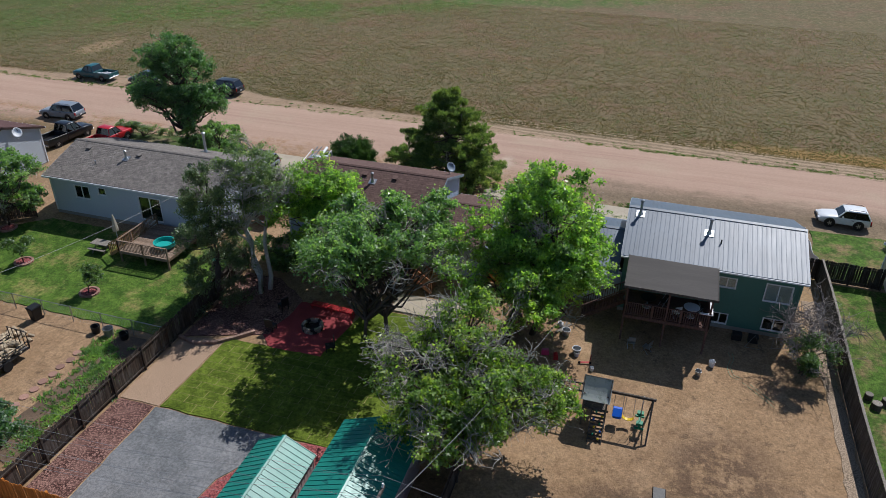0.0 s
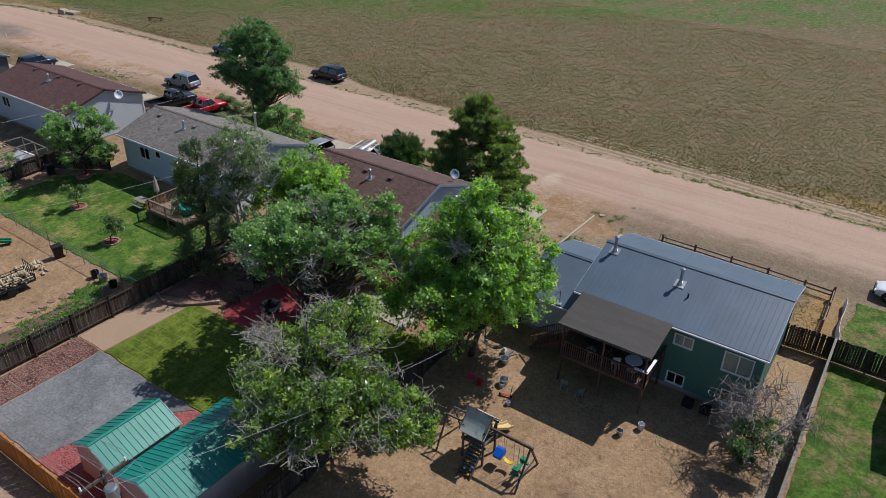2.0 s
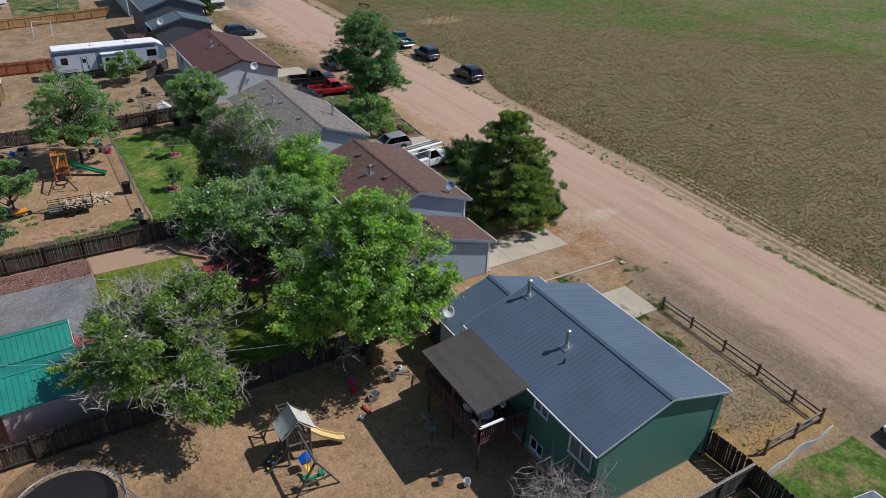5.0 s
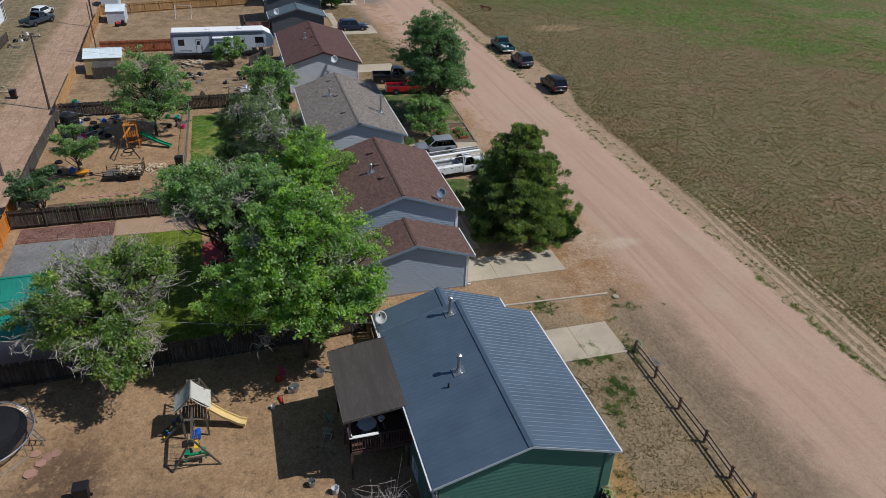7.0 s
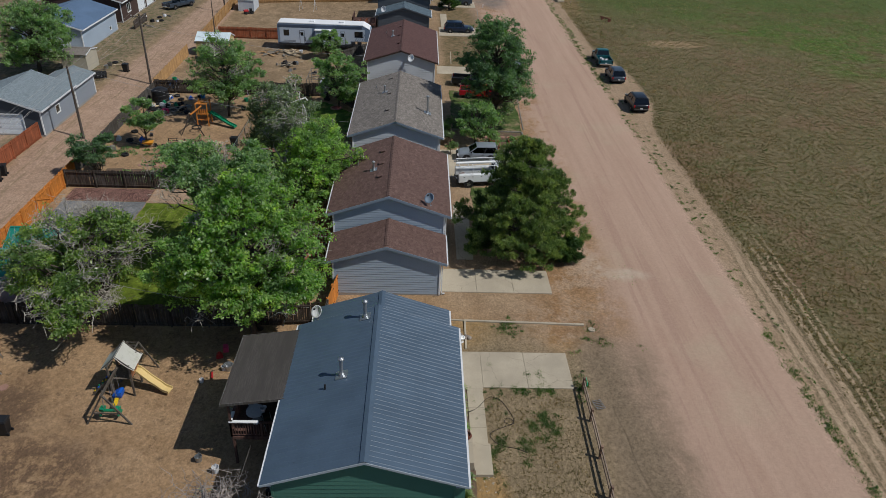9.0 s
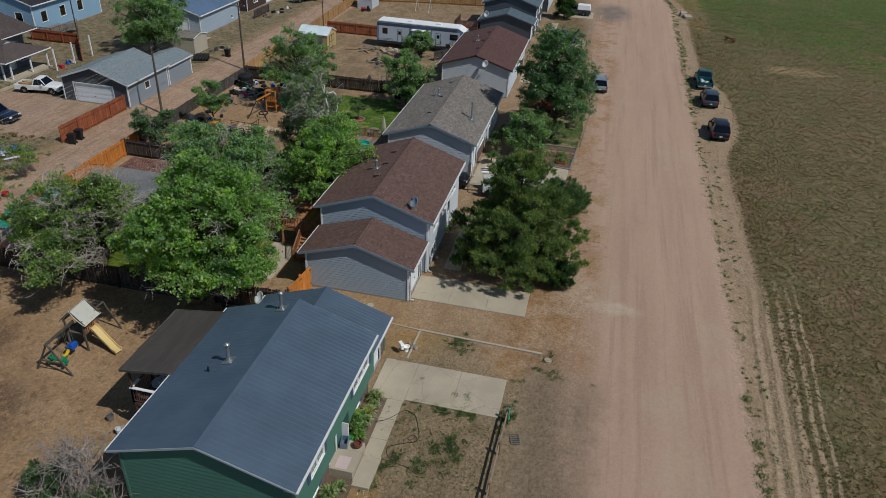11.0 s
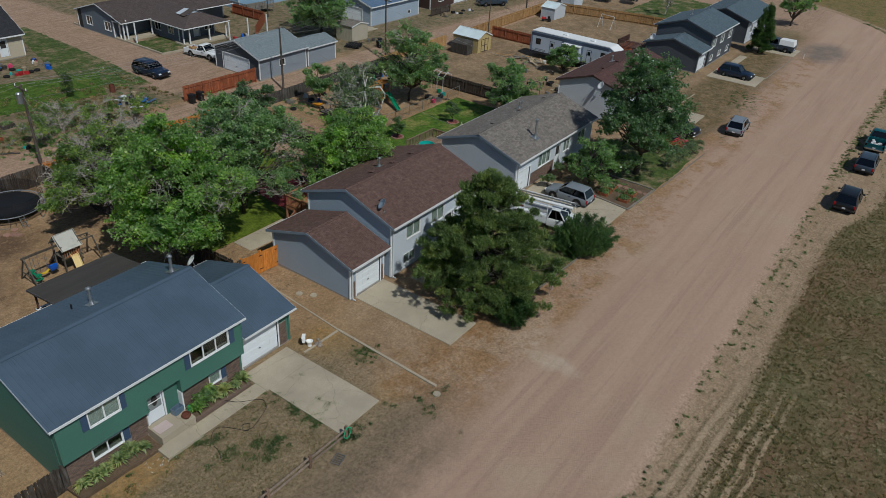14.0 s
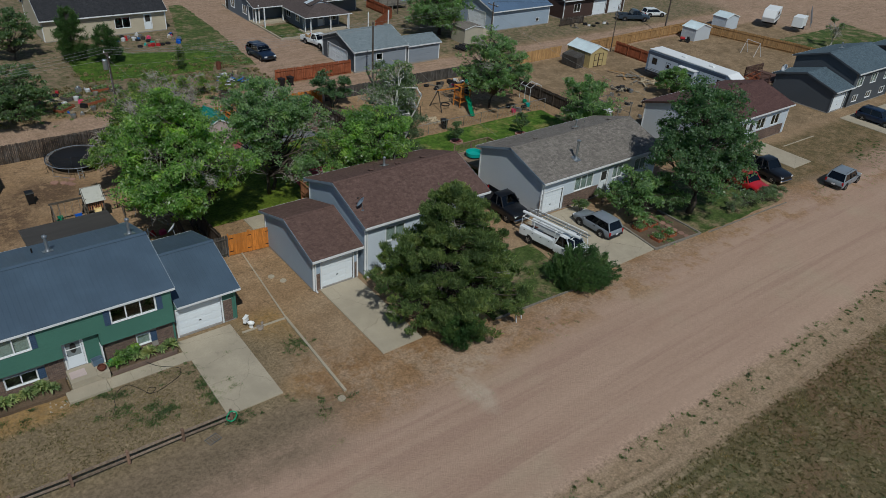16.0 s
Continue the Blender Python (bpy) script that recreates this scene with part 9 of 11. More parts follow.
# ---- travel trailer ----
def travel_trailer(x, y0, y1, label):
    g = gz(x, (y0 + y1) / 2)
    o = Vector((x, (y0 + y1) / 2, g))
    th = thing("travel_trailer", o, label, "trailer")
    W, L = 2.5, y1 - y0
    mb = MB()
    b, f = -L / 2, L / 2
    # the side outline along the length: flat rear, raised nose over the hitch
    prof = [(b, 0.75), (f - 3.0, 0.75), (f - 2.6, 1.45), (f - 0.5, 1.45), (f - 0.05, 1.8), (f, 2.4), (f - 0.35, 3.2), (f - 1.4, 3.75), (b + 0.25, 3.85), (b, 3.6)]
    mb.prism([(u, w) for u, w in prof], "x", -W / 2, W / 2)
    part("body", mb, M["rv_side"], th, bevel=0.04)
    rf = MB()
    rf.prism([(b + 0.1, 3.83), (f - 1.4, 3.74), (f - 0.4, 3.2), (f - 0.38, 3.27), (f - 1.36, 3.84), (b + 0.2, 3.93)], "x", -W / 2 - 0.02, W / 2 + 0.02)
    part("roof", rf, M["white"], th, "white trailer roof")
    sx = W / 2
    def panel(name, ya, yb, za, zb, mat, label="", t=0.02, parent=None):
        p = MB()
        p.span(sx + 0.001, sx + t, ya, yb, za, zb)
        return part(name, p, M[mat], parent or th, label)
    panel("stripe", b + 0.1, f - 1.5, 3.22, 3.62, "rv_blue", "dark slate blue band under the roof")
    panel("stripe", b + 0.1, f - 2.8, 0.8, 1.05, "rv_dark")
    panel("side_panel", b + 0.35, b + 5.0, 1.0, 3.25, "rv_pale", t=0.012)
    panel("side_panel", f - 5.3, f - 1.1, 1.5, 3.2, "rv_pale", t=0.012)
    panel("side_panel", f - 5.3, f - 3.2, 0.95, 1.5, "rv_pale", t=0.012)
    for i_ in range(5):
        sw = MB()
        sw.hexa([(sx + 0.012, f - 2.6 + 0.32 * i_, 1.55), (sx + 0.02, f - 2.6 + 0.32 * i_, 1.55), (sx + 0.02, f - 2.45 + 0.32 * i_, 1.55), (sx + 0.012, f - 2.45 + 0.32 * i_, 1.55), (sx + 0.012, f - 1.7 + 0.2 * i_, 2.9 - 0.1 * i_), (sx + 0.02, f - 1.7 + 0.2 * i_, 2.9 - 0.1 * i_), (sx + 0.02, f - 1.62 + 0.2 * i_, 2.9 - 0.1 * i_), (sx + 0.012, f - 1.62 + 0.2 * i_, 2.9 - 0.1 * i_)])
        part("swoosh", sw, M["rv_side"], th)
    for i_ in range(2):
        panel("swoosh", b + 0.4 + i_ * 0.5, b + 2.6, 1.15 + 0.18 * i_, 1.23 + 0.18 * i_, "rv_grey", t=0.018)
        panel("hatch", f - 3.1 + i_ * 0.9, f - 2.5 + i_ * 0.9, 0.98, 1.4, "rv_dark", t=0.02)
    for ya, yb in ((b + 0.9, b + 1.7), (f - 2.6, f - 1.4)):
        w = panel("window", ya, yb, 2.05, 2.9, "black")
        panel("pane", ya + 0.05, yb - 0.05, 2.1, 2.85, "rv_glass", t=0.03, parent=w)
    for ya in (b + 3.2, f - 4.7):
        d = panel("door", ya, ya + 0.72, 0.95, 2.85, "rv_dark", "pale trailer door in a dark frame", 0.03)
        panel("door_leaf", ya + 0.06, ya + 0.66, 1.0, 2.79, "rv_pale", t=0.036, parent=d)
        panel("door_window", ya + 0.15, ya + 0.57, 2.1, 2.6, "rv_glass", t=0.04, parent=d)
        panel("grab_handle", ya + 0.8, ya + 0.84, 1.3, 1.9, "black", t=0.06, parent=d)
    so_ = MB()
    so_.span(sx, sx + 0.75, b + 5.6, b + 8.2, 0.95, 3.05)
    sl = part("slide_out", so_, M["rv_pale"], th, bevel=0.03)
    p = MB()
    p.span(sx + 0.75, sx + 0.77, b + 6.0, b + 7.9, 1.7, 2.6)
    part("window", p, M["rv_glass"], sl)
    p = MB()
    p.span(sx - 0.05, sx + 0.85, b + 5.5, b + 8.3, 3.05, 3.13)
    part("awning", p, M["white"], sl)
    for yy in (-0.6, 0.35):
        for sgn in (-1, 1):
            w_ = MB()
            w_.tube((sgn * (W / 2 - 0.3), yy, 0.38), (sgn * (W / 2 - 0.02), yy, 0.38), 0.38, 0.38, 16)
            part("wheel", w_, M["rubber"], th)
    for yy in (f - 2.0,):
        for sgn in (-0.8, 0.8):
            j = MB()
            j.span(sgn - 0.05, sgn + 0.05, yy - 0.05, yy + 0.05, 0.0, 1.45)
            part("jack_leg", j, M["galv"], th)
    for i, yy in enumerate((f - 4.5,)):
        for k in range(3):
            s = MB()
            s.span(sx + 0.1 + 0.22 * k, sx + 0.35 + 0.22 * k, yy, yy + 0.6, 0.62 - 0.22 * k, 0.66 - 0.22 * k)
            part("step", s, M["black"], th)
    for yy in (b + 5.0, f - 4.5):
        v = MB()
        v.box((0.1, yy, 3.96), (0.6, 0.7, 0.2))
        part("roof_vent", v, M["white"], th, bevel=0.05)
    return th


M["rv_blue"] = plain("trailer_slate_band", (0.06, 0.08, 0.12), 0.4, vary=0.1)
M["rv_side"] = plain("trailer_blue_grey", (0.17, 0.225, 0.31), 0.45, vary=0.08)
M["rv_pale"] = plain("trailer_pale_panel", (0.46, 0.51, 0.59), 0.45, vary=0.08)
M["rv_grey"] = plain("trailer_grey", (0.16, 0.18, 0.21), 0.4, vary=0.1)
M["rv_dark"] = plain("trailer_dark", (0.03, 0.033, 0.04), 0.4, vary=0.1)
M["rv_glass"] = plain("dark_tinted_pane", (0.012, 0.014, 0.017), 0.06, spec=0.6)
travel_trailer(-75.4, 26.4, 40.2, "long white fifth-wheel travel trailer with dark stripes")
cm = thing("camper", (-120, 17.8, 0), "small white camper in the far lot", "trailer", rz=20)
part("body", MB().prism([(-2.6, 0.6), (2.4, 0.6), (2.7, 1.4), (2.2, 2.7), (-2.4, 2.75), (-2.7, 2.2)], "y", -1.1, 1.1), M["white"], cm, bevel=0.05)
part("stripe", MB().span(-2.5, 2.3, 1.1, 1.13, 1.2, 1.5), M["rv_grey"], cm)
part("window", MB().span(-0.6, 0.6, 1.1, 1.14, 1.7, 2.3), M["rv_glass"], cm)
for xx in (-0.4, 0.5):
    part("wheel", MB().tube((xx, -1.15, 0.33), (xx, 1.15, 0.33), 0.33, 0.33, 14), M["rubber"], cm)
ct = thing("cargo_trailer", (-121.6, 22.4, 0), "small white cargo trailer", "trailer", rz=15)
part("body", MB().span(-1.5, 1.5, -0.9, 0.9, 0.45, 2.2), M["white"], ct, bevel=0.05)
part("wheel", MB().tube((0, -1.0, 0.33), (0, 1.0, 0.33), 0.33, 0.33, 14), M["rubber"], ct)


# ---- play sets ----
M["plastic_blue"] = plain("blue_plastic", (0.01, 0.10, 0.50), 0.4, vary=0.1)
M["plastic_yellow"] = plain("yellow_plastic", (0.62, 0.42, 0.02), 0.4, vary=0.1)
M["plastic_green"] = plain("green_plastic", (0.01, 0.20, 0.10), 0.4, vary=0.1)
M["plastic_tan"] = plain("tan_plastic_slide", (0.62, 0.46, 0.20), 0.4, vary=0.08)
M["plastic_orange"] = plain("orange_plastic", (0.62, 0.25, 0.01), 0.4, vary=0.1)
M["plastic_pink"] = plain("pink_plastic", (0.62, 0.06, 0.16), 0.4, vary=0.1)
M["plastic_teal"] = plain("turquoise_plastic", (0.02, 0.36, 0.32), 0.4, vary=0.1)
M["canvas"] = thin_cloth("weathered_canvas", (0.58, 0.62, 0.58), (0.20, 0.26, 0.20))
M["canvas_clean"] = thin_cloth("white_canvas", (0.74, 0.74, 0.69), (0.6, 0.6, 0.54))


def slide(th, pts, w, mat, label):
    """A chute with raised sides along points."""
    mb = MB()
    rings = []
    d0 = Vector((pts[-1][0] - pts[0][0], pts[-1][1] - pts[0][1], 0)).normalized()
    s = Vector((-d0.y, d0.x, 0))
    for p in pts:
        p = Vector(p)
        rings.append([p + s * k * w + Vector((0, 0, z)) for k, z in ((-0.5, 0.16), (-0.42, 0.16), (-0.38, 0.03), (0.38, 0.03), (0.42, 0.16), (0.5, 0.16), (0.5, -0.02), (-0.5, -0.02))])
    mb.loft(rings)
    part("slide", mb, M[mat], th, label)


def beam_part(th, name, a, b, w, h, mat):
    mb = MB()
    mb.beam(a, b, w, h)
    return part(name, mb, M[mat], th)


pz = gz(-0.9, 30.2)
ps = thing("play_set", (-0.9, 30.2, pz), "weathered wooden play set with swings and tan slide", "play set")
for x in (-0.62, 0.62):
    for y in (-0.62, 0.62):
        beam_part(ps, "post", (x, y, -0.1), (x, y, 2.3), 0.1, 0.1, "play_wood")
for z in (1.25, 2.2):
    for y in (-0.62, 0.62):
        beam_part(ps, "crossbeam", (-0.75, y, z), (0.75, y, z), 0.05, 0.12, "play_wood")
for i in range(8):
    beam_part(ps, "floor_board", (-0.62, -0.55 + i * 0.157, 1.28), (0.62, -0.55 + i * 0.157, 1.28), 0.14, 0.03, "play_wood")
for i in range(7):
    x = -0.5 + i * 0.165
    beam_part(ps, "guard_slat", (x, 0.66, 1.3), (x, 0.66, 1.85), 0.09, 0.025, "deck_wood")
    beam_part(ps, "guard_slat", (-0.66, x, 1.3), (-0.66, x, 1.85), 0.025, 0.09, "deck_wood")
for sg, mt, lb in ((-1, "canvas", "stained grey canvas roof side"), (1, "canvas_clean", "white canvas roof side")):
    mb = MB()
    n = 6
    rings = []
    for i in range(n + 1):
        t = i / n
        y, z = sg * 0.95 * t, 3.0 - 0.95 * t - 0.12 * math.sin(math.pi * t)
        rings.append([(-0.78, y, z), (0.78, y, z), (0.78, y, z + 0.02), (-0.78, y, z + 0.02)])
    mb.loft(rings)
    part("canopy_side", mb, M[mt], ps, lb)
for x in (-0.72, 0.72):
    for sg in (-1, 1):
        beam_part(ps, "canopy_frame", (x, 0, 2.98), (x, sg * 0.92, 2.05), 0.04, 0.07, "play_wood")
beam_part(ps, "canopy_ridge", (-0.78, 0, 2.97), (0.78, 0, 2.97), 0.06, 0.06, "play_wood")
beam_part(ps, "swing_beam", (0.6, 0, 2.2), (3.15, 0, 2.2), 0.1, 0.15, "play_wood")
for sg in (-1, 1):
    beam_part(ps, "leg", (3.0, 0, 2.2), (2.95, sg * 1.25, -0.05), 0.09, 0.09, "play_wood")
beam_part(ps, "leg_brace", (2.98, -0.75, 0.85), (2.98, 0.75, 0.85), 0.05, 0.1, "play_wood")
for i, (x, nm, mt) in enumerate(((1.25, "bucket_swing", "plastic_blue"), (1.85, "sling_swing", "plastic_yellow"))):
    mb = MB()
    if nm == "bucket_swing":
        mb.loft([[(x - 0.2, -0.22, 0.55), (x + 0.2, -0.22, 0.55), (x + 0.2, 0.22, 0.55), (x - 0.2, 0.22, 0.55)], [(x - 0.26, -0.28, 0.75), (x + 0.26, -0.28, 0.75), (x + 0.26, 0.28, 0.75), (x - 0.26, 0.28, 0.75)], [(x - 0.24, 0.12, 1.0), (x + 0.24, 0.12, 1.0), (x + 0.24, 0.28, 1.0), (x - 0.24, 0.28, 1.0)]])
    else:
        mb.loft([[(x + 0.34 * math.sin(a) * 1.0, -0.11, 0.75 - 0.28 * math.cos(a)), (x + 0.34 * math.sin(a), 0.11, 0.75 - 0.28 * math.cos(a)), (x + 0.34 * math.sin(a), 0.11, 0.78 - 0.28 * math.cos(a)), (x + 0.34 * math.sin(a), -0.11, 0.78 - 0.28 * math.cos(a))] for a in [-1.2 + 0.4 * k for k in range(7)]])
    sw_ = part(nm, mb, M[mt], ps, nm.replace("_", " ") + " in bright plastic")
    for dx in (-0.26, 0.26):
        c_ = MB()
        c_.tube((x + dx, 0, 0.8), (x + dx * 0.9, 0, 2.15), 0.012, 0.012, 4)
        part("chain", c_, M["galv"], sw_)
mb = MB()
mb.box((2.5, 0, 0.62), (0.14, 1.15, 0.1))
mb.box((2.5, -0.42, 0.75), (0.36, 0.26, 0.14))
mb.box((2.5, 0.42, 0.75), (0.36, 0.26, 0.14))
mb.box((2.5, -0.5, 0.45), (0.5, 0.1, 0.1))
mb.box((2.5, 0.5, 0.45), (0.5, 0.1, 0.1))
gl_ = part("glider_seat", mb, M["plastic_green"], ps, "green plastic double glider")
for y in (-0.35, 0.35):
    c_ = MB()
    c_.tube((2.5, y, 0.65), (2.5, y * 0.6, 2.15), 0.02, 0.02, 5)
    part("hanger_rod", c_, M["galv"], gl_)
slide(ps, [(-0.15, 0.6, 1.35), (-0.1, 0.85, 1.32), (0.05, 1.5, 0.75), (0.15, 1.9, 0.5), (0.3, 2.3, 0.28), (0.4, 2.65, 0.22)], 0.52, "plastic_tan", "tan plastic wave slide")
for k in (-0.55, 0.55):
    beam_part(ps, "ladder_rail", (-0.65, k * 0.6, 2.1), (-1.9, k * 0.6, 2.05), 0.06, 0.09, "play_wood")
    beam_part(ps, "leg", (-1.85, k * 0.6, 2.05), (-1.95, k * 2.2, -0.05), 0.08, 0.08, "play_wood")
for i in range(4):
    beam_part(ps, "rung", (-0.95 - i * 0.28, -0.33, 2.08), (-0.95 - i * 0.28, 0.33, 2.08), 0.04, 0.04, "play_wood")
for i in range(9):
    y0_ = -0.66 - i * 0.13
    z0_ = 1.25 - i * 0.145
    beam_part(ps, "climb_board", (-0.1, y0_, z0_), (0.6, y0_, z0_), 0.13, 0.03, "play_wood")
for k in (-0.12, 0.62):
    beam_part(ps, "ramp_rail", (k, -0.62, 1.28), (k, -1.9, -0.05), 0.05, 0.12, "play_wood")
rg = random.Random(2)
for i in range(8):
    mb = MB()
    t = (i + 0.5) / 8
    mb.ball((0.1 + 0.35 * (i % 2) + rg.uniform(-0.05, 0.05), -0.66 - 1.1 * t - 0.04, 1.25 - 1.2 * t + 0.06), 0.07, 6, 4)
    part("climb_hold", mb, M[("plastic_green", "plastic_yellow", "plastic_blue")[i % 3]], ps)

# the second play set, in the children's yard
qz = gz(-43.8, 23.6)
p2 = thing("play_set", (-43.8, 23.6, qz), "orange-brown wooden play tower with green slide", "play set")
for x in (-0.7, 0.7):
    for y in (-0.6, 0.6):
        beam_part(p2, "post", (x, y, -0.1), (x, y, 2.6), 0.1, 0.1, "fence_orange")
for z in (0.7, 1.3, 2.5):
    for i in range(6):
        beam_part(p2, "floor_board" if z < 2 else "roof_slat", (-0.7, -0.55 + i * 0.22, z), (0.7, -0.55 + i * 0.22, z), 0.16, 0.04, "fence_orange")
for i in range(6):
    beam_part(p2, "guard_slat", (0.72, -0.55 + i * 0.22, 1.35), (0.72, -0.55 + i * 0.22, 1.95), 0.03, 0.12, "fence_orange")
slide(p2, [(-0.2, 0.6, 1.35), (0.1, 1.6, 0.85), (0.8, 2.8, 0.4), (1.2, 3.6, 0.2)], 0.5, "plastic_green", "green plastic slide")
beam_part(p2, "swing_beam", (0.6, 0, 2.3), (3.4, -0.4, 2.3), 0.1, 0.14, "fence_orange")
for sg in (-1, 1):
    beam_part(p2, "leg", (3.3, -0.4, 2.3), (3.5, -0.4 + sg * 1.2, 0), 0.09, 0.09, "fence_dark")
mb = MB()
n = 16
mb.add(*(lambda v, f: (v, f))([(2.2 + 0.5 * math.cos(2 * math.pi * i / n) * (1 + 0.12 * math.cos(2 * math.pi * j / 5)), -0.3 + 0.5 * math.sin(2 * math.pi * i / n) * (1 + 0.12 * math.cos(2 * math.pi * j / 5)), 0.45 + 0.08 * math.sin(2 * math.pi * j / 5)) for i in range(n) for j in range(5)], [(i * 5 + j, i * 5 + (j + 1) % 5, ((i + 1) % n) * 5 + (j + 1) % 5, ((i + 1) % n) * 5 + j) for i in range(n) for j in range(5)]))
part("tyre_swing", mb, M["rubber"], p2, "black tyre swing")


# ---- trampoline ----
k = Nodes("dark_safety_net")
k.done((0.012, 0.012, 0.013), 0.8)
tp = k.n("ShaderNodeBsdfTransparent")
mx = k.n("ShaderNodeMixShader")
mx.inputs[0].default_value = 0.45
k.link(tp.outputs[0], mx.inputs[1])
k.link(k.b.outputs[0], mx.inputs[2])
k.link(mx.outputs[0], k.out.inputs["Surface"])
M["net"] = k.m
tz = gz(-2.2, 19.2)
tr = thing("trampoline", (-2.2, 19.2, tz), "round black trampoline with steel frame", "trampoline")
R = 2.6
n = 40
mb = MB()
mb.tube((0, 0, 0.86), (0, 0, 0.88), R - 0.32, R - 0.32, n)
part("mat", mb, M["black"], tr, "black jumping mat")
mb = MB()
mb.loft([[(r * math.cos(2 * math.pi * j / n), r * math.sin(2 * math.pi * j / n), z) for j in range(n)] for r, z in ((R - 0.06, 0.86), (R, 0.9), (R + 0.04, 0.86), (R, 0.82), (R - 0.06, 0.86))])
mb.f = mb.f[:-2]
part("rim", mb, M["rv_grey"], tr)
sp = MB()
for j in range(72):
    a = 2 * math.pi * j / 72
    sp.tube(((R - 0.33) * math.cos(a), (R - 0.33) * math.sin(a), 0.87), ((R - 0.04) * math.cos(a), (R - 0.04) * math.sin(a), 0.87), 0.016, 0.016, 4)
tagged(part("spring_ring", sp, M["galv"], tr, fix=False), kind="stuff")
for j in range(4):
    a = math.pi / 4 + j * math.pi / 2
    mb = MB()
    mb.path([((R) * math.cos(a - 0.3), R * math.sin(a - 0.3), 0.84), (R * math.cos(a - 0.28) * 1.04, R * math.sin(a - 0.28) * 1.04, 0.03), (R * math.cos(a + 0.28) * 1.04, R * math.sin(a + 0.28) * 1.04, 0.03), (R * math.cos(a + 0.3), R * math.sin(a + 0.3), 0.84)], 0.025, n=6)
    part("leg", mb, M["galv"], tr)
for j in range(6):
    a = 0.2 + j * math.pi / 3
    mb = MB()
    mb.path([(R * 1.03 * math.cos(a), R * 1.03 * math.sin(a), 0.05), (R * 1.05 * math.cos(a), R * 1.05 * math.sin(a), 1.4), (R * 0.98 * math.cos(a), R * 0.98 * math.sin(a), 2.0)], 0.02, n=6)
    part("net_pole", mb, M["black"], tr)
net = MB()
net.loft([[(R * 1.0 * math.cos(2 * math.pi * j / n), R * 1.0 * math.sin(2 * math.pi * j / n), z) for j in range(n)] for z in (0.92, 1.4, 1.95)])
net.f = net.f[:-2]
part("net", net, M["net"], tr, "dark see-through safety net", fix=False)
lad = MB()
for k in (-0.18, 0.18):
    lad.beam((0.4 + k, R + 0.45, 0.02), (0.4 + k, R + 0.05, 0.95), 0.04, 0.04)
for i in range(3):
    lad.beam((0.22, R + 0.4 - 0.12 * i, 0.2 + 0.26 * i), (0.58, R + 0.4 - 0.12 * i, 0.2 + 0.26 * i), 0.05, 0.03)
part("ladder", lad, M["galv"], tr)

# ---- loose things ----
def on(x, y, h=0.0):
    return Vector((x, y, gz(x, y) + h))


def bin_(x, y, mat, label, s=1.0, rz=0):
    th = thing("wheelie_bin", on(x, y), label, "bin", "bins", rz=rz)
    part("tub", MB().hexa([(-0.24 * s, -0.27 * s, 0.03), (0.24 * s, -0.27 * s, 0.03), (0.24 * s, 0.27 * s, 0.03), (-0.24 * s, 0.27 * s, 0.03), (-0.3 * s, -0.36 * s, 0.98 * s), (0.3 * s, -0.36 * s, 0.98 * s), (0.3 * s, 0.36 * s, 0.98 * s), (-0.3 * s, 0.36 * s, 0.98 * s)]), M[mat], th, bevel=0.03)
    part("lid", MB().hexa([(-0.32 * s, -0.38 * s, 0.99 * s), (0.32 * s, -0.38 * s, 0.99 * s), (0.32 * s, 0.4 * s, 0.99 * s), (-0.32 * s, 0.4 * s, 0.99 * s), (-0.28 * s, -0.34 * s, 1.06 * s), (0.28 * s, -0.34 * s, 1.06 * s), (0.28 * s, 0.34 * s, 1.09 * s), (-0.28 * s, 0.34 * s, 1.09 * s)]), M[mat], th)
    for k in (-0.22, 0.22):
        part("wheel", MB().tube((k * s - 0.03, 0.3 * s, 0.1), (k * s + 0.03, 0.3 * s, 0.1), 0.1, 0.1, 10), M["rubber"], th)
    return th


M["red_paint"] = plain("red_paint", (0.40, 0.025, 0.03), 0.5, vary=0.15)
M["stone"] = plain("field_stone", (0.34, 0.29, 0.25), 0.9, vary=0.3, vary_by="rnd", bump=0.4)
M["red_stone"] = plain("pink_flagstone", (0.38, 0.22, 0.17), 0.9, vary=0.25, vary_by="rnd", bump=0.3)
M["block"] = plain("tan_wall_block", (0.36, 0.24, 0.19), 0.9, vary=0.25, vary_by="rnd", bump=0.4)
M["firewood"] = plain("split_firewood", (0.52, 0.42, 0.29), 0.9, vary=0.3, vary_by="rnd", bump=0.3)
M["hose_green"] = plain("green_hose", (0.02, 0.40, 0.19), 0.5)
M["hose_pale"] = plain("pale_green_hose", (0.16, 0.30, 0.16), 0.5)
M["porcelain"] = plain("white_porcelain", (0.78, 0.78, 0.76), 0.2, vary=0.05)
M["tarp_blue"] = plain("blue_tarp", (0.03, 0.14, 0.36), 0.6, vary=0.2)

for x, y, m, lb in ((-27.5, 9.4, "black", "black wheeled bin beside the red fence"), (-28.7, 9.3, "black", "black wheeled bin beside the red fence"), (-60.1, 9.3, "black", "dark wheeled bin beside the lane"), (-37.7, 28.2, "black", "black wheeled bin beside the chain-link fence"), (2.8, 24.8, "black", "dark bin in the dirt yard"), (-52.3, 36.0, "black", "dark bin beside the deck fence")):
    bin_(x, y, m, lb, rz=random.uniform(-20, 20))

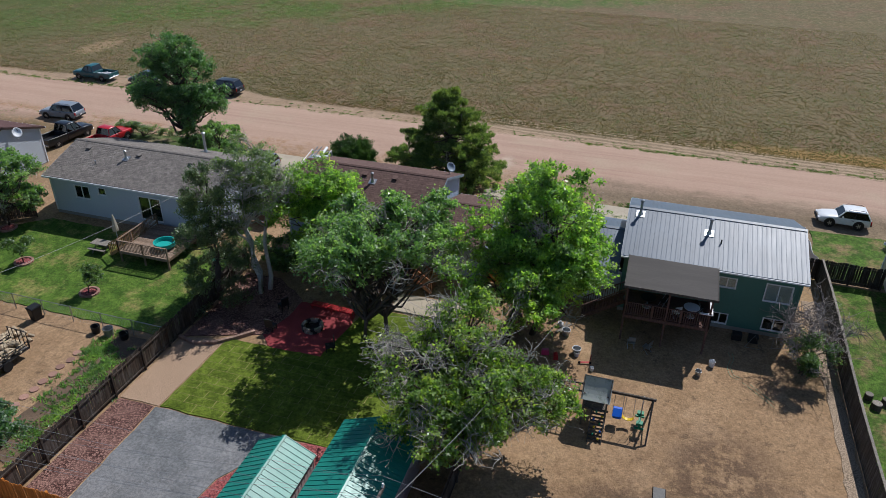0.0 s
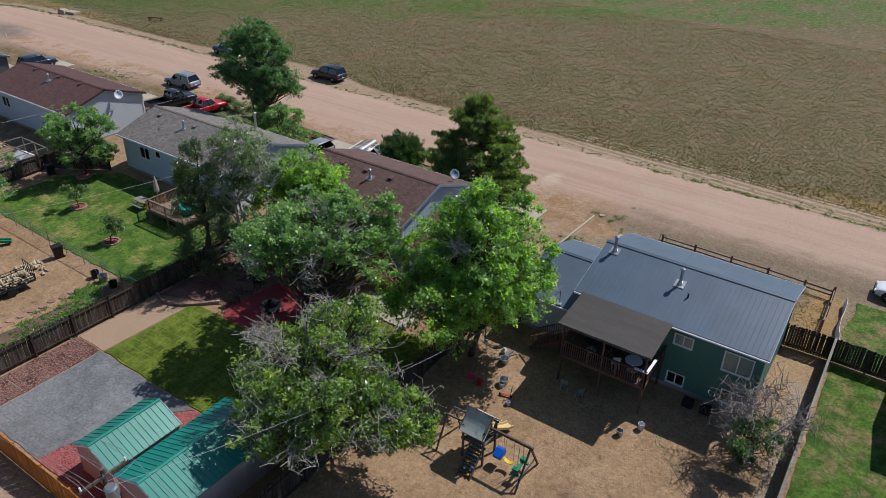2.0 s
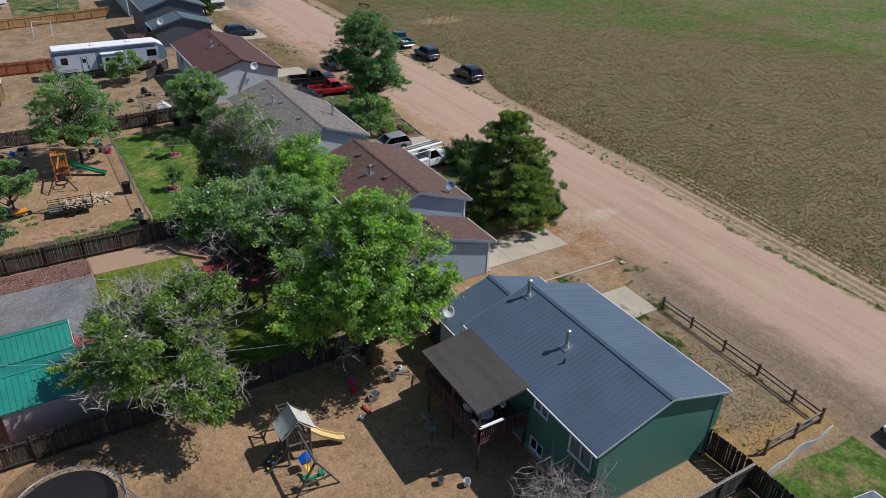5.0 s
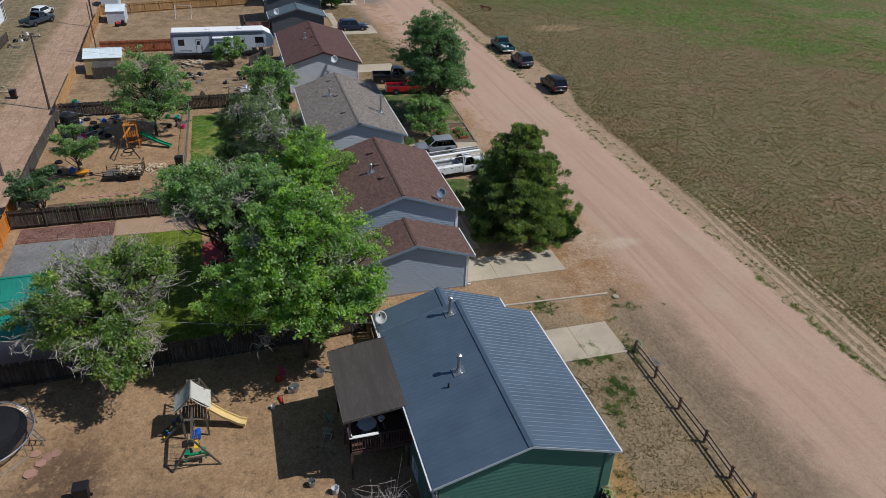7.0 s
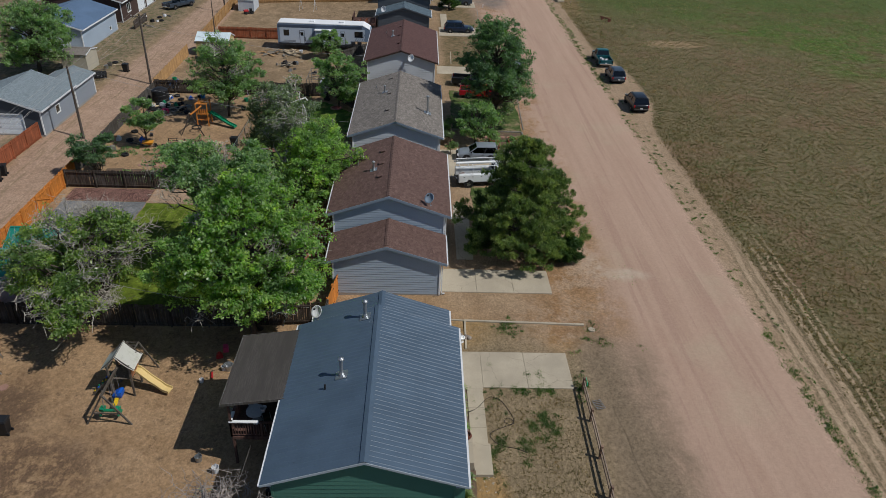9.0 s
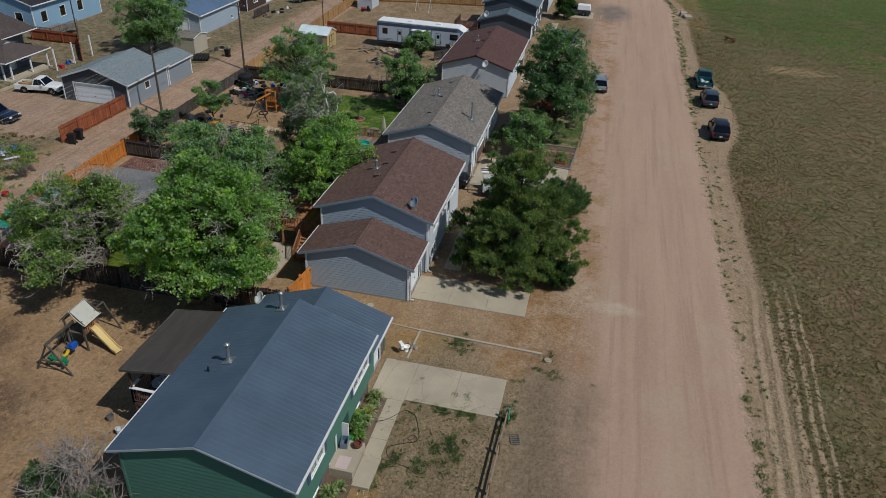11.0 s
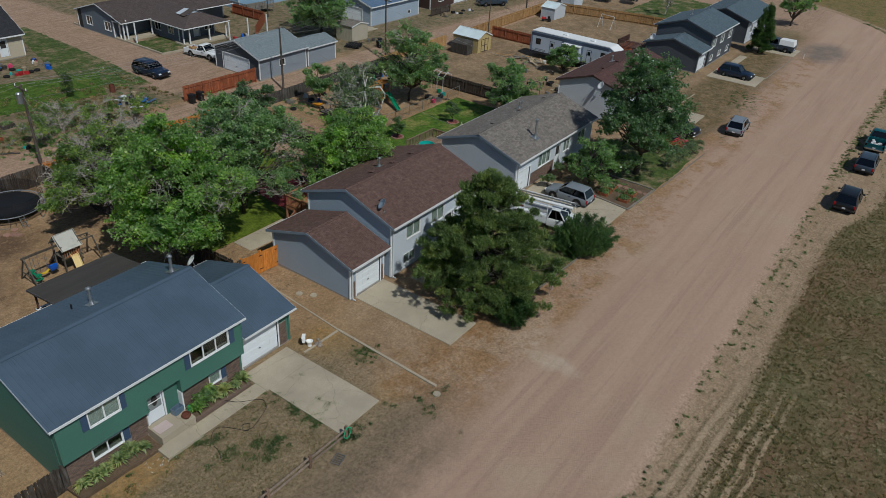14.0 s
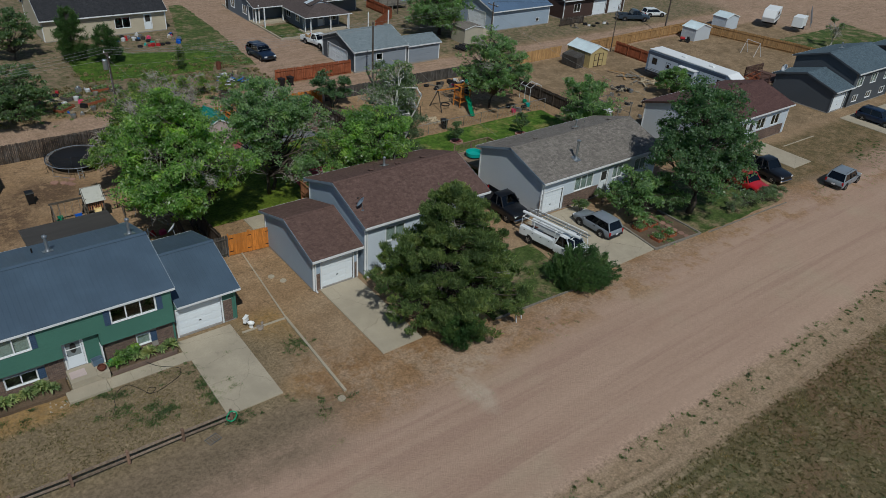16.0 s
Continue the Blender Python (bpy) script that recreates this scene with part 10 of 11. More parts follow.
# fire pit and its patio
fp = thing("fire_pit", on(-19.7, 33.0), "round dark stone fire pit on red ground", "fire pit")
for row in range(2):
    for i in range(14):
        a = 2 * math.pi * (i + 0.5 * row) / 14
        mb = MB()
        mb.box((0.62 * math.cos(a), 0.62 * math.sin(a), 0.12 + 0.19 * row), (0.2, 0.26, 0.18), math.degrees(a))
        part("block", mb, M["stone"] if (i + row) % 3 else M["black"], fp, bevel=0.02)
part("ash", MB().tube((0, 0, 0.02), (0, 0, 0.14), 0.52, 0.5, 16), M["black"], fp)
sb = thing("slatted_bench", on(-19.2, 35.1), "low red slatted bench beside the fire pit", "bench", rz=-4)
for i in range(16):
    part("slat", MB().box((-1.5 + i * 0.2, 0, 0.42), (0.14, 0.5, 0.035)), M["red_paint"], sb)
for x in (-1.5, 0, 1.5):
    for y in (-0.2, 0.2):
        part("leg", MB().box((x, y, 0.2), (0.07, 0.07, 0.4)), M["red_paint"], sb)
part("rail", MB().box((0, -0.24, 0.38), (3.2, 0.04, 0.08)), M["red_paint"], sb)
for i, (x, y) in enumerate(((-22.2, 32.0), (-22.6, 34.4), (-17.6, 31.2))):
    ch = thing("patio_chair", on(x, y, 0.05), "dark low patio chair near the fire pit", "chair", "patio chairs", rz=60 * i)
    part("seat", MB().box((0, 0, 0.38), (0.55, 0.55, 0.06)), M["black"], ch)
    part("backrest", MB().box((0, -0.28, 0.7), (0.55, 0.06, 0.6)), M["black"], ch)
    for a in (-0.23, 0.23):
        for b in (-0.23, 0.23):
            part("leg", MB().box((a, b, 0.19), (0.05, 0.05, 0.38)), M["black"], ch)
# curved block edging of the mulch bed
ew = thing("block_edging", on(-25.4, 29.5), "low curved tan block edging of the mulch bed", "edging")
pts = [Vector((-27.3, 29.4)), Vector((-26.2, 29.1)), Vector((-25.0, 29.5)), Vector((-24.0, 30.4)), Vector((-23.2, 31.3))]
blk = MB().box((0, 0, 0.1), (0.3, 0.2, 0.24)).mesh("block", M["block"])
for i in range(22):
    t = i / 21 * 3.999
    k = int(t)
    p = pts[k].lerp(pts[k + 1], t - k)
    d = pts[k + 1] - pts[k]
    piece("block", blk, ew, pose(p.x + 25.4, p.y - 29.5, gz(*p) - gz(-25.4, 29.5), 0, 0, math.degrees(math.atan2(d.y, d.x))))
# stepping stones and flagstones
for i in range(9):
    y = 20.3 + i * 0.72
    solo("stepping_stone", MB().tube(on(-32.5 + 0.08 * math.sin(i * 3), y, -0.02), on(-32.5 + 0.08 * math.sin(i * 3), y, 0.05), 0.27, 0.26, 12), M["red_stone"], "round pink stepping stone in the dirt", "stone", "stepping stones")
rg = random.Random(8)
for i in range(6):
    x, y = -0.3 + rg.uniform(-0.9, 0.9), 22.3 + rg.uniform(-0.7, 0.7)
    o_ = [(x + 0.36 * math.cos(a) * rg.uniform(0.75, 1.1), y + 0.3 * math.sin(a) * rg.uniform(0.75, 1.1)) for a in [k * math.pi / 3 for k in range(6)]]
    solo("flagstone", MB().prism(o_, "z", gz(x, y) - 0.03, gz(x, y) + 0.045 + 0.008 * i), M["red_stone"], "loose pink flagstone on dirt", "stone", "flagstones")
for cx, cy in ((-36.6, 31.9), (-44.2, 33.8), (-49.3, 37.5)):
    rb = thing("ring_bed", on(cx, cy), "ring of pink stones round a small tree", "edging", "ring beds")
    for i in range(14):
        a = 2 * math.pi * i / 14
        part("stone", MB().box((0.62 * math.cos(a), 0.62 * math.sin(a), 0.08), (0.16, 0.26, 0.15), math.degrees(a)), M["red_stone"], rb)
    part("mulch", MB().tube((0, 0, 0.02), (0, 0, 0.08), 0.56, 0.55, 14), M["red_rock"], rb)

# timber edges and kerbs
for a, b, w, h, lb in (((-8.35, 41.5), (-7.45, 50.6), 0.1, 0.12, "thin concrete edging strip between two lots"), ((-7.45, 50.6), (-7.2, 58.8), 0.16, 0.13, "concrete edging strip between two lots"), ((-4.4, 50.6), (-7.4, 50.65), 0.12, 0.12, "concrete edging strip beside the driveway"), ((-0.3, 50.3), (3.5, 50.3), 0.14, 0.3, "low brick edge of the front bed"), ((-42.2, 58.65), (-36.6, 58.3), 0.15, 0.2, "weathered timber edge of the garden bed"), ((-42.3, 54.0), (-42.2, 58.6), 0.15, 0.2, "weathered timber edge of the garden bed"), ((-37.2, 54.0), (-36.6, 58.3), 0.15, 0.2, "weathered timber edge of the garden bed"), ((-27.6, 58.75), (-19.3, 58.3), 0.1, 0.14, "thin timber edge of the front lawn"), ((-54.6, 59.4), (-43, 58.9), 0.1, 0.14, "thin timber edge of the front lawn"), ((-101.9, 57.4), (-87.4, 56.95), 0.12, 0.1, "thin timber edge before the slate house"), ((-36.2, -29.5), (-36.0, -7.9), 0.2, 0.3, "low concrete kerb along the side street"), ((-36.0, -7.9), (-40.0, -7.6), 0.2, 0.3, "low concrete kerb before the porch"), ((-73.6, 51.7), (-67.4, 51.6), 0.1, 0.1, "thin timber edge beside the concrete path")):
    mb = MB()
    z = 0.5 * (gz(*a) + gz(*b))
    mb.beam((*a, gz(*a) + h / 2 - 0.04), (*b, gz(*b) + h / 2 - 0.04), w, h)
    solo("edging", mb, M["brick"] if "brick" in lb else (M["concrete"] if "concrete" in lb else M["grey_wood"]), lb, "edging")


def curve(pts, k):
    """Points of a smooth line through the given ones."""
    p = [Vector(q) for q in pts]
    p = [p[0] * 2 - p[1], *p, p[-1] * 2 - p[-2]]
    out = []
    for i in range(1, len(p) - 2):
        a, b, c, d = p[i - 1:i + 3]
        for j in range(k):
            t = j / k
            out.append(0.5 * (2 * b + (c - a) * t + (2 * a - 5 * b + 4 * c - d) * t * t + (3 * b - a - 3 * c + d) * t ** 3))
    return out + [p[-2]]


pth = thing("garden_path", on(-40.7, 56.4), "pink paver path through the garden bed", "path")
for i in range(7):
    part("paver", MB().tube((0.05 * math.sin(i * 2), -2.0 + i * 0.66, 0.03), (0.05 * math.sin(i * 2), -2.0 + i * 0.66, 0.1), 0.3, 0.29, 8), M["red_stone"], pth)
for x in (-38.2, -39.6):
    for k in range(2):
        bx = thing("planter_box", on(x, 55.3 + k * 2.0), "timber planter box in the garden bed", "planter", "planter boxes")
        for dx, dy, sx, sy in ((0.5, 0, 0.05, 0.9), (-0.5, 0, 0.05, 0.9), (0, 0.45, 1.0, 0.05), (0, -0.45, 1.0, 0.05)):
            part("side", MB().box((dx, dy, 0.15), (sx, sy, 0.3)), M["fence_red"], bx)
        part("soil", MB().box((0, 0, 0.1), (0.94, 0.84, 0.2)), M["garden_soil"], bx)
        rr = np.random.default_rng(int(-x * 10) + k)
        ob = new("foliage", leaf_mesh("foliage", np.column_stack([rr.normal(0, 0.26, 200), rr.normal(0, 0.24, 200), rr.uniform(0.25, 0.6, 200)]), 0.16, rr, M["leaf_mid"]))
        ob.parent = bx
        tagged(ob, "leafy green vegetables", kind="stuff")

# before the green house
tl = thing("toilet_planter", on(-5.1, 50.3), "white porcelain toilet set out on the soil", "toilet", rz=40)
part("bowl", MB().loft([[(0.16 * c1 * math.cos(2 * math.pi * j / 14), 0.05 + 0.2 * c1 * math.sin(2 * math.pi * j / 14), z) for j in range(14)] for c1, z in ((0.7, 0.0), (0.6, 0.15), (1.1, 0.33), (1.2, 0.4), (0.95, 0.41), (0.6, 0.3))]), M["porcelain"], tl)
part("tank", MB().box((0, -0.3, 0.55), (0.45, 0.2, 0.38)), M["porcelain"], tl, bevel=0.03)
part("tank_lid", MB().box((0, -0.3, 0.76), (0.48, 0.23, 0.04)), M["porcelain"], tl, bevel=0.01)
for i in range(7):
    x, y = -5.6 + rg.uniform(-0.35, 0.5), 50.7 + rg.uniform(-0.4, 0.4)
    solo("rock", MB().ball(on(x, y, 0.06), rg.uniform(0.09, 0.2), 7, 4, (1, 0.8, 0.7)), M["stone"], "small rough rock on the soil", "rock", "rocks")
mb = MB()
mb.path([(-0.74 + 0.3 * math.cos(a), 57.62 + 0.03 * math.sin(3 * a), 0.52 + 0.34 * math.sin(a)) for a in [k * 0.55 for k in range(58)]], 0.028, n=6)
solo("garden_hose", mb, M["hose_green"], "coiled green hose hung on the fence post", "hose", fix=False)
mb = MB()
mb.path(curve([(1.6, 50.4, 0.28), (1.2, 50.8, 0.1), (0.9, 51.1, 0.085), (0.1, 51.7, 0.04), (0.2, 52.2, 0.035), (0.5, 52.5, 0.035), (1.8, 53.0, 0.035), (2.3, 52.8, 0.035), (2.1, 52.45, 0.035), (1.8, 52.7, 0.05), (2.2, 53.0, 0.05), (2.5, 52.4, 0.035), (3.0, 51.6, 0.04), (3.6, 51.75, 0.035), (4.0, 52.4, 0.035), (4.1, 52.9, 0.035), (4.4, 53.5, 0.035)], 5), 0.016, n=6)
solo("garden_hose", mb, M["black"], "dark hose lying across the front yard", "hose", fix=False)
gr_ = thing("metal_grate", on(0.6, 58.2), "grey wire grate lying on the soil", "grate", rz=15)
for i in range(6):
    part("bar", MB().box((-0.35 + i * 0.14, 0, 0.05), (0.025, 0.5, 0.02)), M["galv"], gr_)
for k in (-0.25, 0.25):
    part("edge", MB().box((0, k, 0.05), (0.75, 0.025, 0.025)), M["galv"], gr_)
ec = thing("storage_crate", on(4.0, 49.5, 0.62), "blue-grey plastic crate beside the entry", "crate", rz=8)
part("bottom", MB().box((0, 0, 0.02), (0.6, 0.36, 0.04)), M["car_skyblue"], ec)
for sx, sy, dx, dy in ((0.6, 0.03, 0, 0.18), (0.6, 0.03, 0, -0.18), (0.03, 0.34, 0.29, 0), (0.03, 0.34, -0.29, 0)):
    part("side", MB().box((dx, dy, 0.2), (sx, sy, 0.34)), M["car_skyblue"], ec)
solo("door_mat", MB().span(4.75, 5.6, 49.5, 50.15, 0.622, 0.637), M["shed_pale"], "pale pink mat before the door", "mat")
wc = thing("watering_can", on(3.3, 49.6, 0.24), "bright green watering can", "watering can")
part("can", MB().tube((0, 0, 0), (0, 0, 0.35), 0.16, 0.15, 12), M["hose_green"], wc)
part("spout", MB().path([(0.14, 0, 0.08), (0.3, 0, 0.3), (0.42, 0, 0.42)], 0.03, 0.02), M["hose_green"], wc)
part("handle", MB().path([(-0.14, 0, 0.1), (-0.28, 0, 0.25), (-0.12, 0, 0.4)], 0.018), M["hose_green"], wc)
tt = thing("pot", on(3.95, 50.2, 0.62), "dark round clay pot on the walk", "pot")
part("pot_body", MB().loft([[(r * math.cos(2 * math.pi * j / 14), r * math.sin(2 * math.pi * j / 14), z) for j in range(14)] for r, z in ((0.16, 0), (0.26, 0.18), (0.22, 0.3), (0.18, 0.3), (0.2, 0.18))]), M["rust"], tt)
for i, (x, y, r, h, m) in enumerate(((4.75, 35.9, 0.2, 0.35, "galv"), (5.55, 37.0, 0.2, 0.38, "white_trim"), (-2.6, 35.5, 0.17, 0.3, "white_trim"), (-1.5, 34.4, 0.14, 0.25, "white_trim"), (-31.9, 28.2, 0.34, 0.6, "galv"), (-32.9, 28.2, 0.3, 0.55, "black"), (-30.7, 28.2, 0.3, 0.5, "black"))):
    bk = thing("bucket", on(x, y), "round bucket standing on the dirt", "bucket", "buckets")
    part("pail", MB().loft([[(q * math.cos(2 * math.pi * j / 14), q * math.sin(2 * math.pi * j / 14), z) for j in range(14)] for q, z in ((r * 0.8, 0), (r, h), (r * 0.92, h), (r * 0.75, 0.04))]), M[m], bk)
    part("handle", MB().path([(-r, 0, h), (-r * 0.6, 0, h + r * 0.7), (r * 0.6, 0, h + r * 0.7), (r, 0, h)], 0.01), M["galv"], bk)
sc = thing("kick_scooter", on(-2.0, 34.9), "small red kick scooter lying in the yard", "scooter", rz=15)
part("deck_plate", MB().box((0, 0, 0.12), (0.6, 0.13, 0.03)), M["red_paint"], sc)
part("stem", MB().path([(0.3, 0, 0.1), (0.36, 0, 0.75)], 0.02), M["red_paint"], sc)
part("handlebar", MB().path([(0.36, -0.22, 0.74), (0.36, 0.22, 0.74)], 0.018), M["black"], sc)
for k in (-0.32, 0.34):
    part("wheel", MB().tube((k, -0.02, 0.09), (k, 0.02, 0.09), 0.09, 0.09, 12), M["rubber"], sc)
mb = MB()
mb.path([(6.6 + 0.1 * math.sin(k), 38.6 - 0.32 * k, gz(7, 38.6 - 0.32 * k) + 0.03) for k in range(8)] + [(7.2 + 0.26 * k, 36.2 - 0.28 * k, gz(7, 35) + 0.03) for k in range(8)], 0.012, n=6)
solo("garden_hose", mb, M["hose_pale"], "pale hose stretched over the dirt yard", "hose", fix=False)
mb = MB()
mb.path([(6.8 + 0.1 * math.sin(k), 38.6 - 0.3 * k, gz(7, 38.6 - 0.3 * k) + 0.03) for k in range(8)] + [(7.5 + 0.25 * k, 36.3 - 0.27 * k, gz(7, 35) + 0.03) for k in range(7)], 0.012, n=6)
solo("garden_hose", mb, M["hose_pale"], "pale hose stretched over the dirt yard", "hose", fix=False)
# things under and on the dark deck
for i, (x, y, z, m, lb) in enumerate(((3.9, 39.0, 1.68, "white_trim", "pale round table on the deck"), (1.2, 39.3, 1.68, "black", "dark round table on the deck"))):
    tb = thing("deck_table", (x, y, z), lb, "table", "deck tables")
    part("top", MB().tube((0, 0, 0.68), (0, 0, 0.72), 0.5, 0.5, 18), M[m], tb)
    part("pedestal", MB().tube((0, 0, 0), (0, 0, 0.68), 0.05, 0.05, 8), M["galv"], tb)
    part("foot", MB().tube((0, 0, 0), (0, 0, 0.04), 0.3, 0.28, 14), M["galv"], tb)
for i, (x, y, z, a, m) in enumerate(((3.0, 38.6, 1.68, 30, "white_trim"), (4.4, 39.7, 1.68, -60, "black"), (2.2, 39.6, 1.68, 120, "black"), (0.6, 37.4, gz(0.6, 37.4), 10, "galv"), (1.6, 37.2, gz(1.6, 37.2), 60, "galv"))):
    dc = thing("folding_chair", (x, y, z), "simple folding chair in the shade", "chair", "deck chairs", rz=a)
    part("seat", MB().box((0, 0, 0.43), (0.45, 0.45, 0.04)), M[m], dc)
    part("backrest", MB().box((0, -0.22, 0.75), (0.45, 0.04, 0.3)), M[m], dc)
    for u in (-0.2, 0.2):
        part("leg", MB().beam((u, -0.24, 0.9), (u, 0.22, 0), 0.03, 0.03), M["galv"], dc)
        part("leg", MB().beam((u, 0.2, 0.43), (u, -0.22, 0), 0.03, 0.03), M["galv"], dc)
hp = thing("hanging_pot", (4.6, 39.6, 3.3), "hanging plant pot under the patio roof", "pot")
part("pot_bowl", MB().loft([[(r * math.cos(2 * math.pi * j / 12), r * math.sin(2 * math.pi * j / 12), z) for j in range(12)] for r, z in ((0.1, -0.18), (0.19, 0.0), (0.15, 0.0), (0.08, -0.14))]), M["white_trim"], hp)
part("cord", MB().tube((0, 0, -0.02), (0, 0, 0.85), 0.008, 0.008, 4), M["wire"], hp)
sd = thing("ladder_rack", on(7.6, 39.5), "pale triangle stand leaning in shade", "stand")
part("frame_bar", MB().path([(0, 0, 0.02), (0.5, 0.2, 0.9), (0.9, 0, 0.02), (0, 0, 0.02)], 0.02), M["grey_wood"], sd)
for x, z in ((7.1, 0.0), (8.1, 0.0)):
    bxx = thing("crate", on(x, 40.2), "dark storage crate against the wall", "crate", "crates")
    part("crate_body", MB().box((0, 0, 0.25), (0.6, 0.45, 0.5)), M["black"], bxx, bevel=0.02)
an = thing("antenna", (-2.0, 41.2, GG.roof_z(41.2)), "thin metal mast with cross arms on the garage roof", "antenna")
part("mast", MB().tube((0, 0, 0), (0, 0, 1.1), 0.025, 0.025, 8), M["galv"], an)
part("arm", MB().path([(-0.5, 0, 0.25), (0, 0, 0.95), (0.1, 0, 1.0)], 0.015), M["galv"], an)
part("foot", MB().box((0, 0, 0.02), (0.35, 0.35, 0.04)), M["galv"], an)

# behind the grey house
ht = thing("hot_tub", on(-34.2, 37.6, 1.1), "small round turquoise wading pool on the deck", "pool")
part("shell", MB().loft([[(r * math.cos(2 * math.pi * j / 20), r * math.sin(2 * math.pi * j / 20), z) for j in range(20)] for r, z in ((0.78, 0), (0.82, 0.35), (0.74, 0.35), (0.7, 0.06))]), M["plastic_teal"], ht)
um = thing("patio_umbrella", on(-39.2, 38.3), "closed cream patio umbrella on a stand", "umbrella")
part("pole", MB().tube((0, 0, 0), (0, 0, 2.5), 0.025, 0.025, 8), M["white_trim"], um)
part("canopy", MB().loft([[(r * math.cos(2 * math.pi * j / 10) * (1 + 0.15 * (j % 2)), r * math.sin(2 * math.pi * j / 10) * (1 + 0.15 * (j % 2)), z) for j in range(10)] for r, z in ((0.2, 1.1), (0.22, 1.3), (0.14, 2.0), (0.05, 2.5))]), M["shed_beige"], um)
part("base", MB().tube((0, 0, 0), (0, 0, 0.12), 0.28, 0.24, 14), M["stone"], um)
pt = thing("picnic_table", on(-39.6, 37.0), "weathered picnic table on the lawn", "table")
part("top", MB().box((0, 0, 0.74), (1.5, 0.8, 0.05)), M["grey_wood"], pt)
for k in (-0.65, 0.65):
    part("bench_board", MB().box((0, k, 0.44), (1.5, 0.26, 0.05)), M["grey_wood"], pt)
for k in (-0.5, 0.5):
    part("frame_leg", MB().beam((k, -0.65, 0), (k, 0.25, 0.72), 0.07, 0.07), M["grey_wood"], pt)
    part("frame_leg", MB().beam((k, 0.65, 0), (k, -0.25, 0.72), 0.07, 0.07), M["grey_wood"], pt)

# the children's yard: trailer with firewood
ut = thing("utility_trailer", on(-36.0, 23.4), "black mesh-sided utility trailer loaded with firewood", "trailer", rz=86)
part("bed", MB().box((0, 0, 0.55), (3.4, 1.6, 0.08)), M["fence_grey"], ut)
for y in (-0.8, 0.8):
    for z in (0.65, 0.85, 1.05):
        part("side_rail", MB().box((0, y, z), (3.4, 0.04, 0.04)), M["black"], ut)
    for x in (-1.68, -0.8, 0.0, 0.8, 1.68):
        part("stake", MB().box((x, y, 0.82), (0.05, 0.05, 0.55)), M["black"], ut)
    part("wheel", MB().tube((0, y - 0.1, 0.33), (0, y + 0.1, 0.33), 0.33, 0.33, 14), M["rubber"], ut)
part("tongue", MB().path([(-1.7, -0.5, 0.5), (-2.9, 0, 0.5), (-1.7, 0.5, 0.5)], 0.04), M["black"], ut)
for k in (-0.75, -0.38, 0.0, 0.38, 0.75):
    part("ramp_bar", MB().box((1.75, k, 1.15), (0.04, 0.04, 1.1)), M["black"], ut)
part("ramp_top", MB().box((1.75, 0, 1.7), (0.04, 1.6, 0.04)), M["black"], ut)
log_me = [MB().tube((0, -0.2, 0), (0, 0.2, 0), 0.07 + 0.02 * k, 0.065 + 0.02 * k, 6).mesh("log", M["firewood"]) for k in range(3)]
for i in range(110):
    x, y = rg.uniform(-0.4, 1.5), rg.uniform(-0.65, 0.65)
    piece("log", log_me[i % 3], ut, pose(x, y, 0.66 + rg.random() * 0.45 * (1 - abs(y)), rg.uniform(0, 40), rg.uniform(-30, 30), rg.uniform(0, 180)))
lp = thing("log_pile", on(-37.7, 25.9), "heap of split pale firewood on the dirt", "firewood")
for i in range(60):
    x, y = rg.gauss(0, 0.6), rg.gauss(0, 0.5)
    piece("log", log_me[i % 3], lp, pose(x, y, 0.07 + max(0, 0.4 - 0.4 * math.hypot(x, y)) * rg.random(), rg.uniform(0, 30), rg.uniform(-20, 20), rg.uniform(0, 180)))
wb = thing("wheelbarrow", on(-37.0, 19.6), "bright orange wheelbarrow on the dirt", "wheelbarrow", rz=100)
part("tray", MB().hexa([(-0.35, -0.25, 0.3), (0.35, -0.25, 0.3), (0.35, 0.25, 0.3), (-0.35, 0.25, 0.3), (-0.55, -0.38, 0.6), (0.6, -0.38, 0.6), (0.6, 0.38, 0.6), (-0.55, 0.38, 0.6)]), M["plastic_orange"], wb, bevel=0.03)
part("wheel", MB().tube((0.7, -0.05, 0.2), (0.7, 0.05, 0.2), 0.2, 0.2, 14), M["rubber"], wb)
for k in (-0.28, 0.28):
    part("handle", MB().path([(0.7, k * 0.2, 0.2), (0, k, 0.32), (-0.95, k, 0.55)], 0.02), M["grey_wood"], wb)
tk = thing("water_tank", on(-50.8, 16.6), "large black ribbed water tank", "tank")
part("tank_body", MB().loft([[(r * math.cos(2 * math.pi * j / 20), r * math.sin(2 * math.pi * j / 20), z) for j in range(20)] for r, z in ((0.95, 0), (0.95, 0.35), (0.9, 0.4), (0.95, 0.45), (0.95, 0.85), (0.9, 0.9), (0.95, 0.95), (0.93, 1.35), (0.5, 1.6), (0.25, 1.65))]), M["black"], tk)


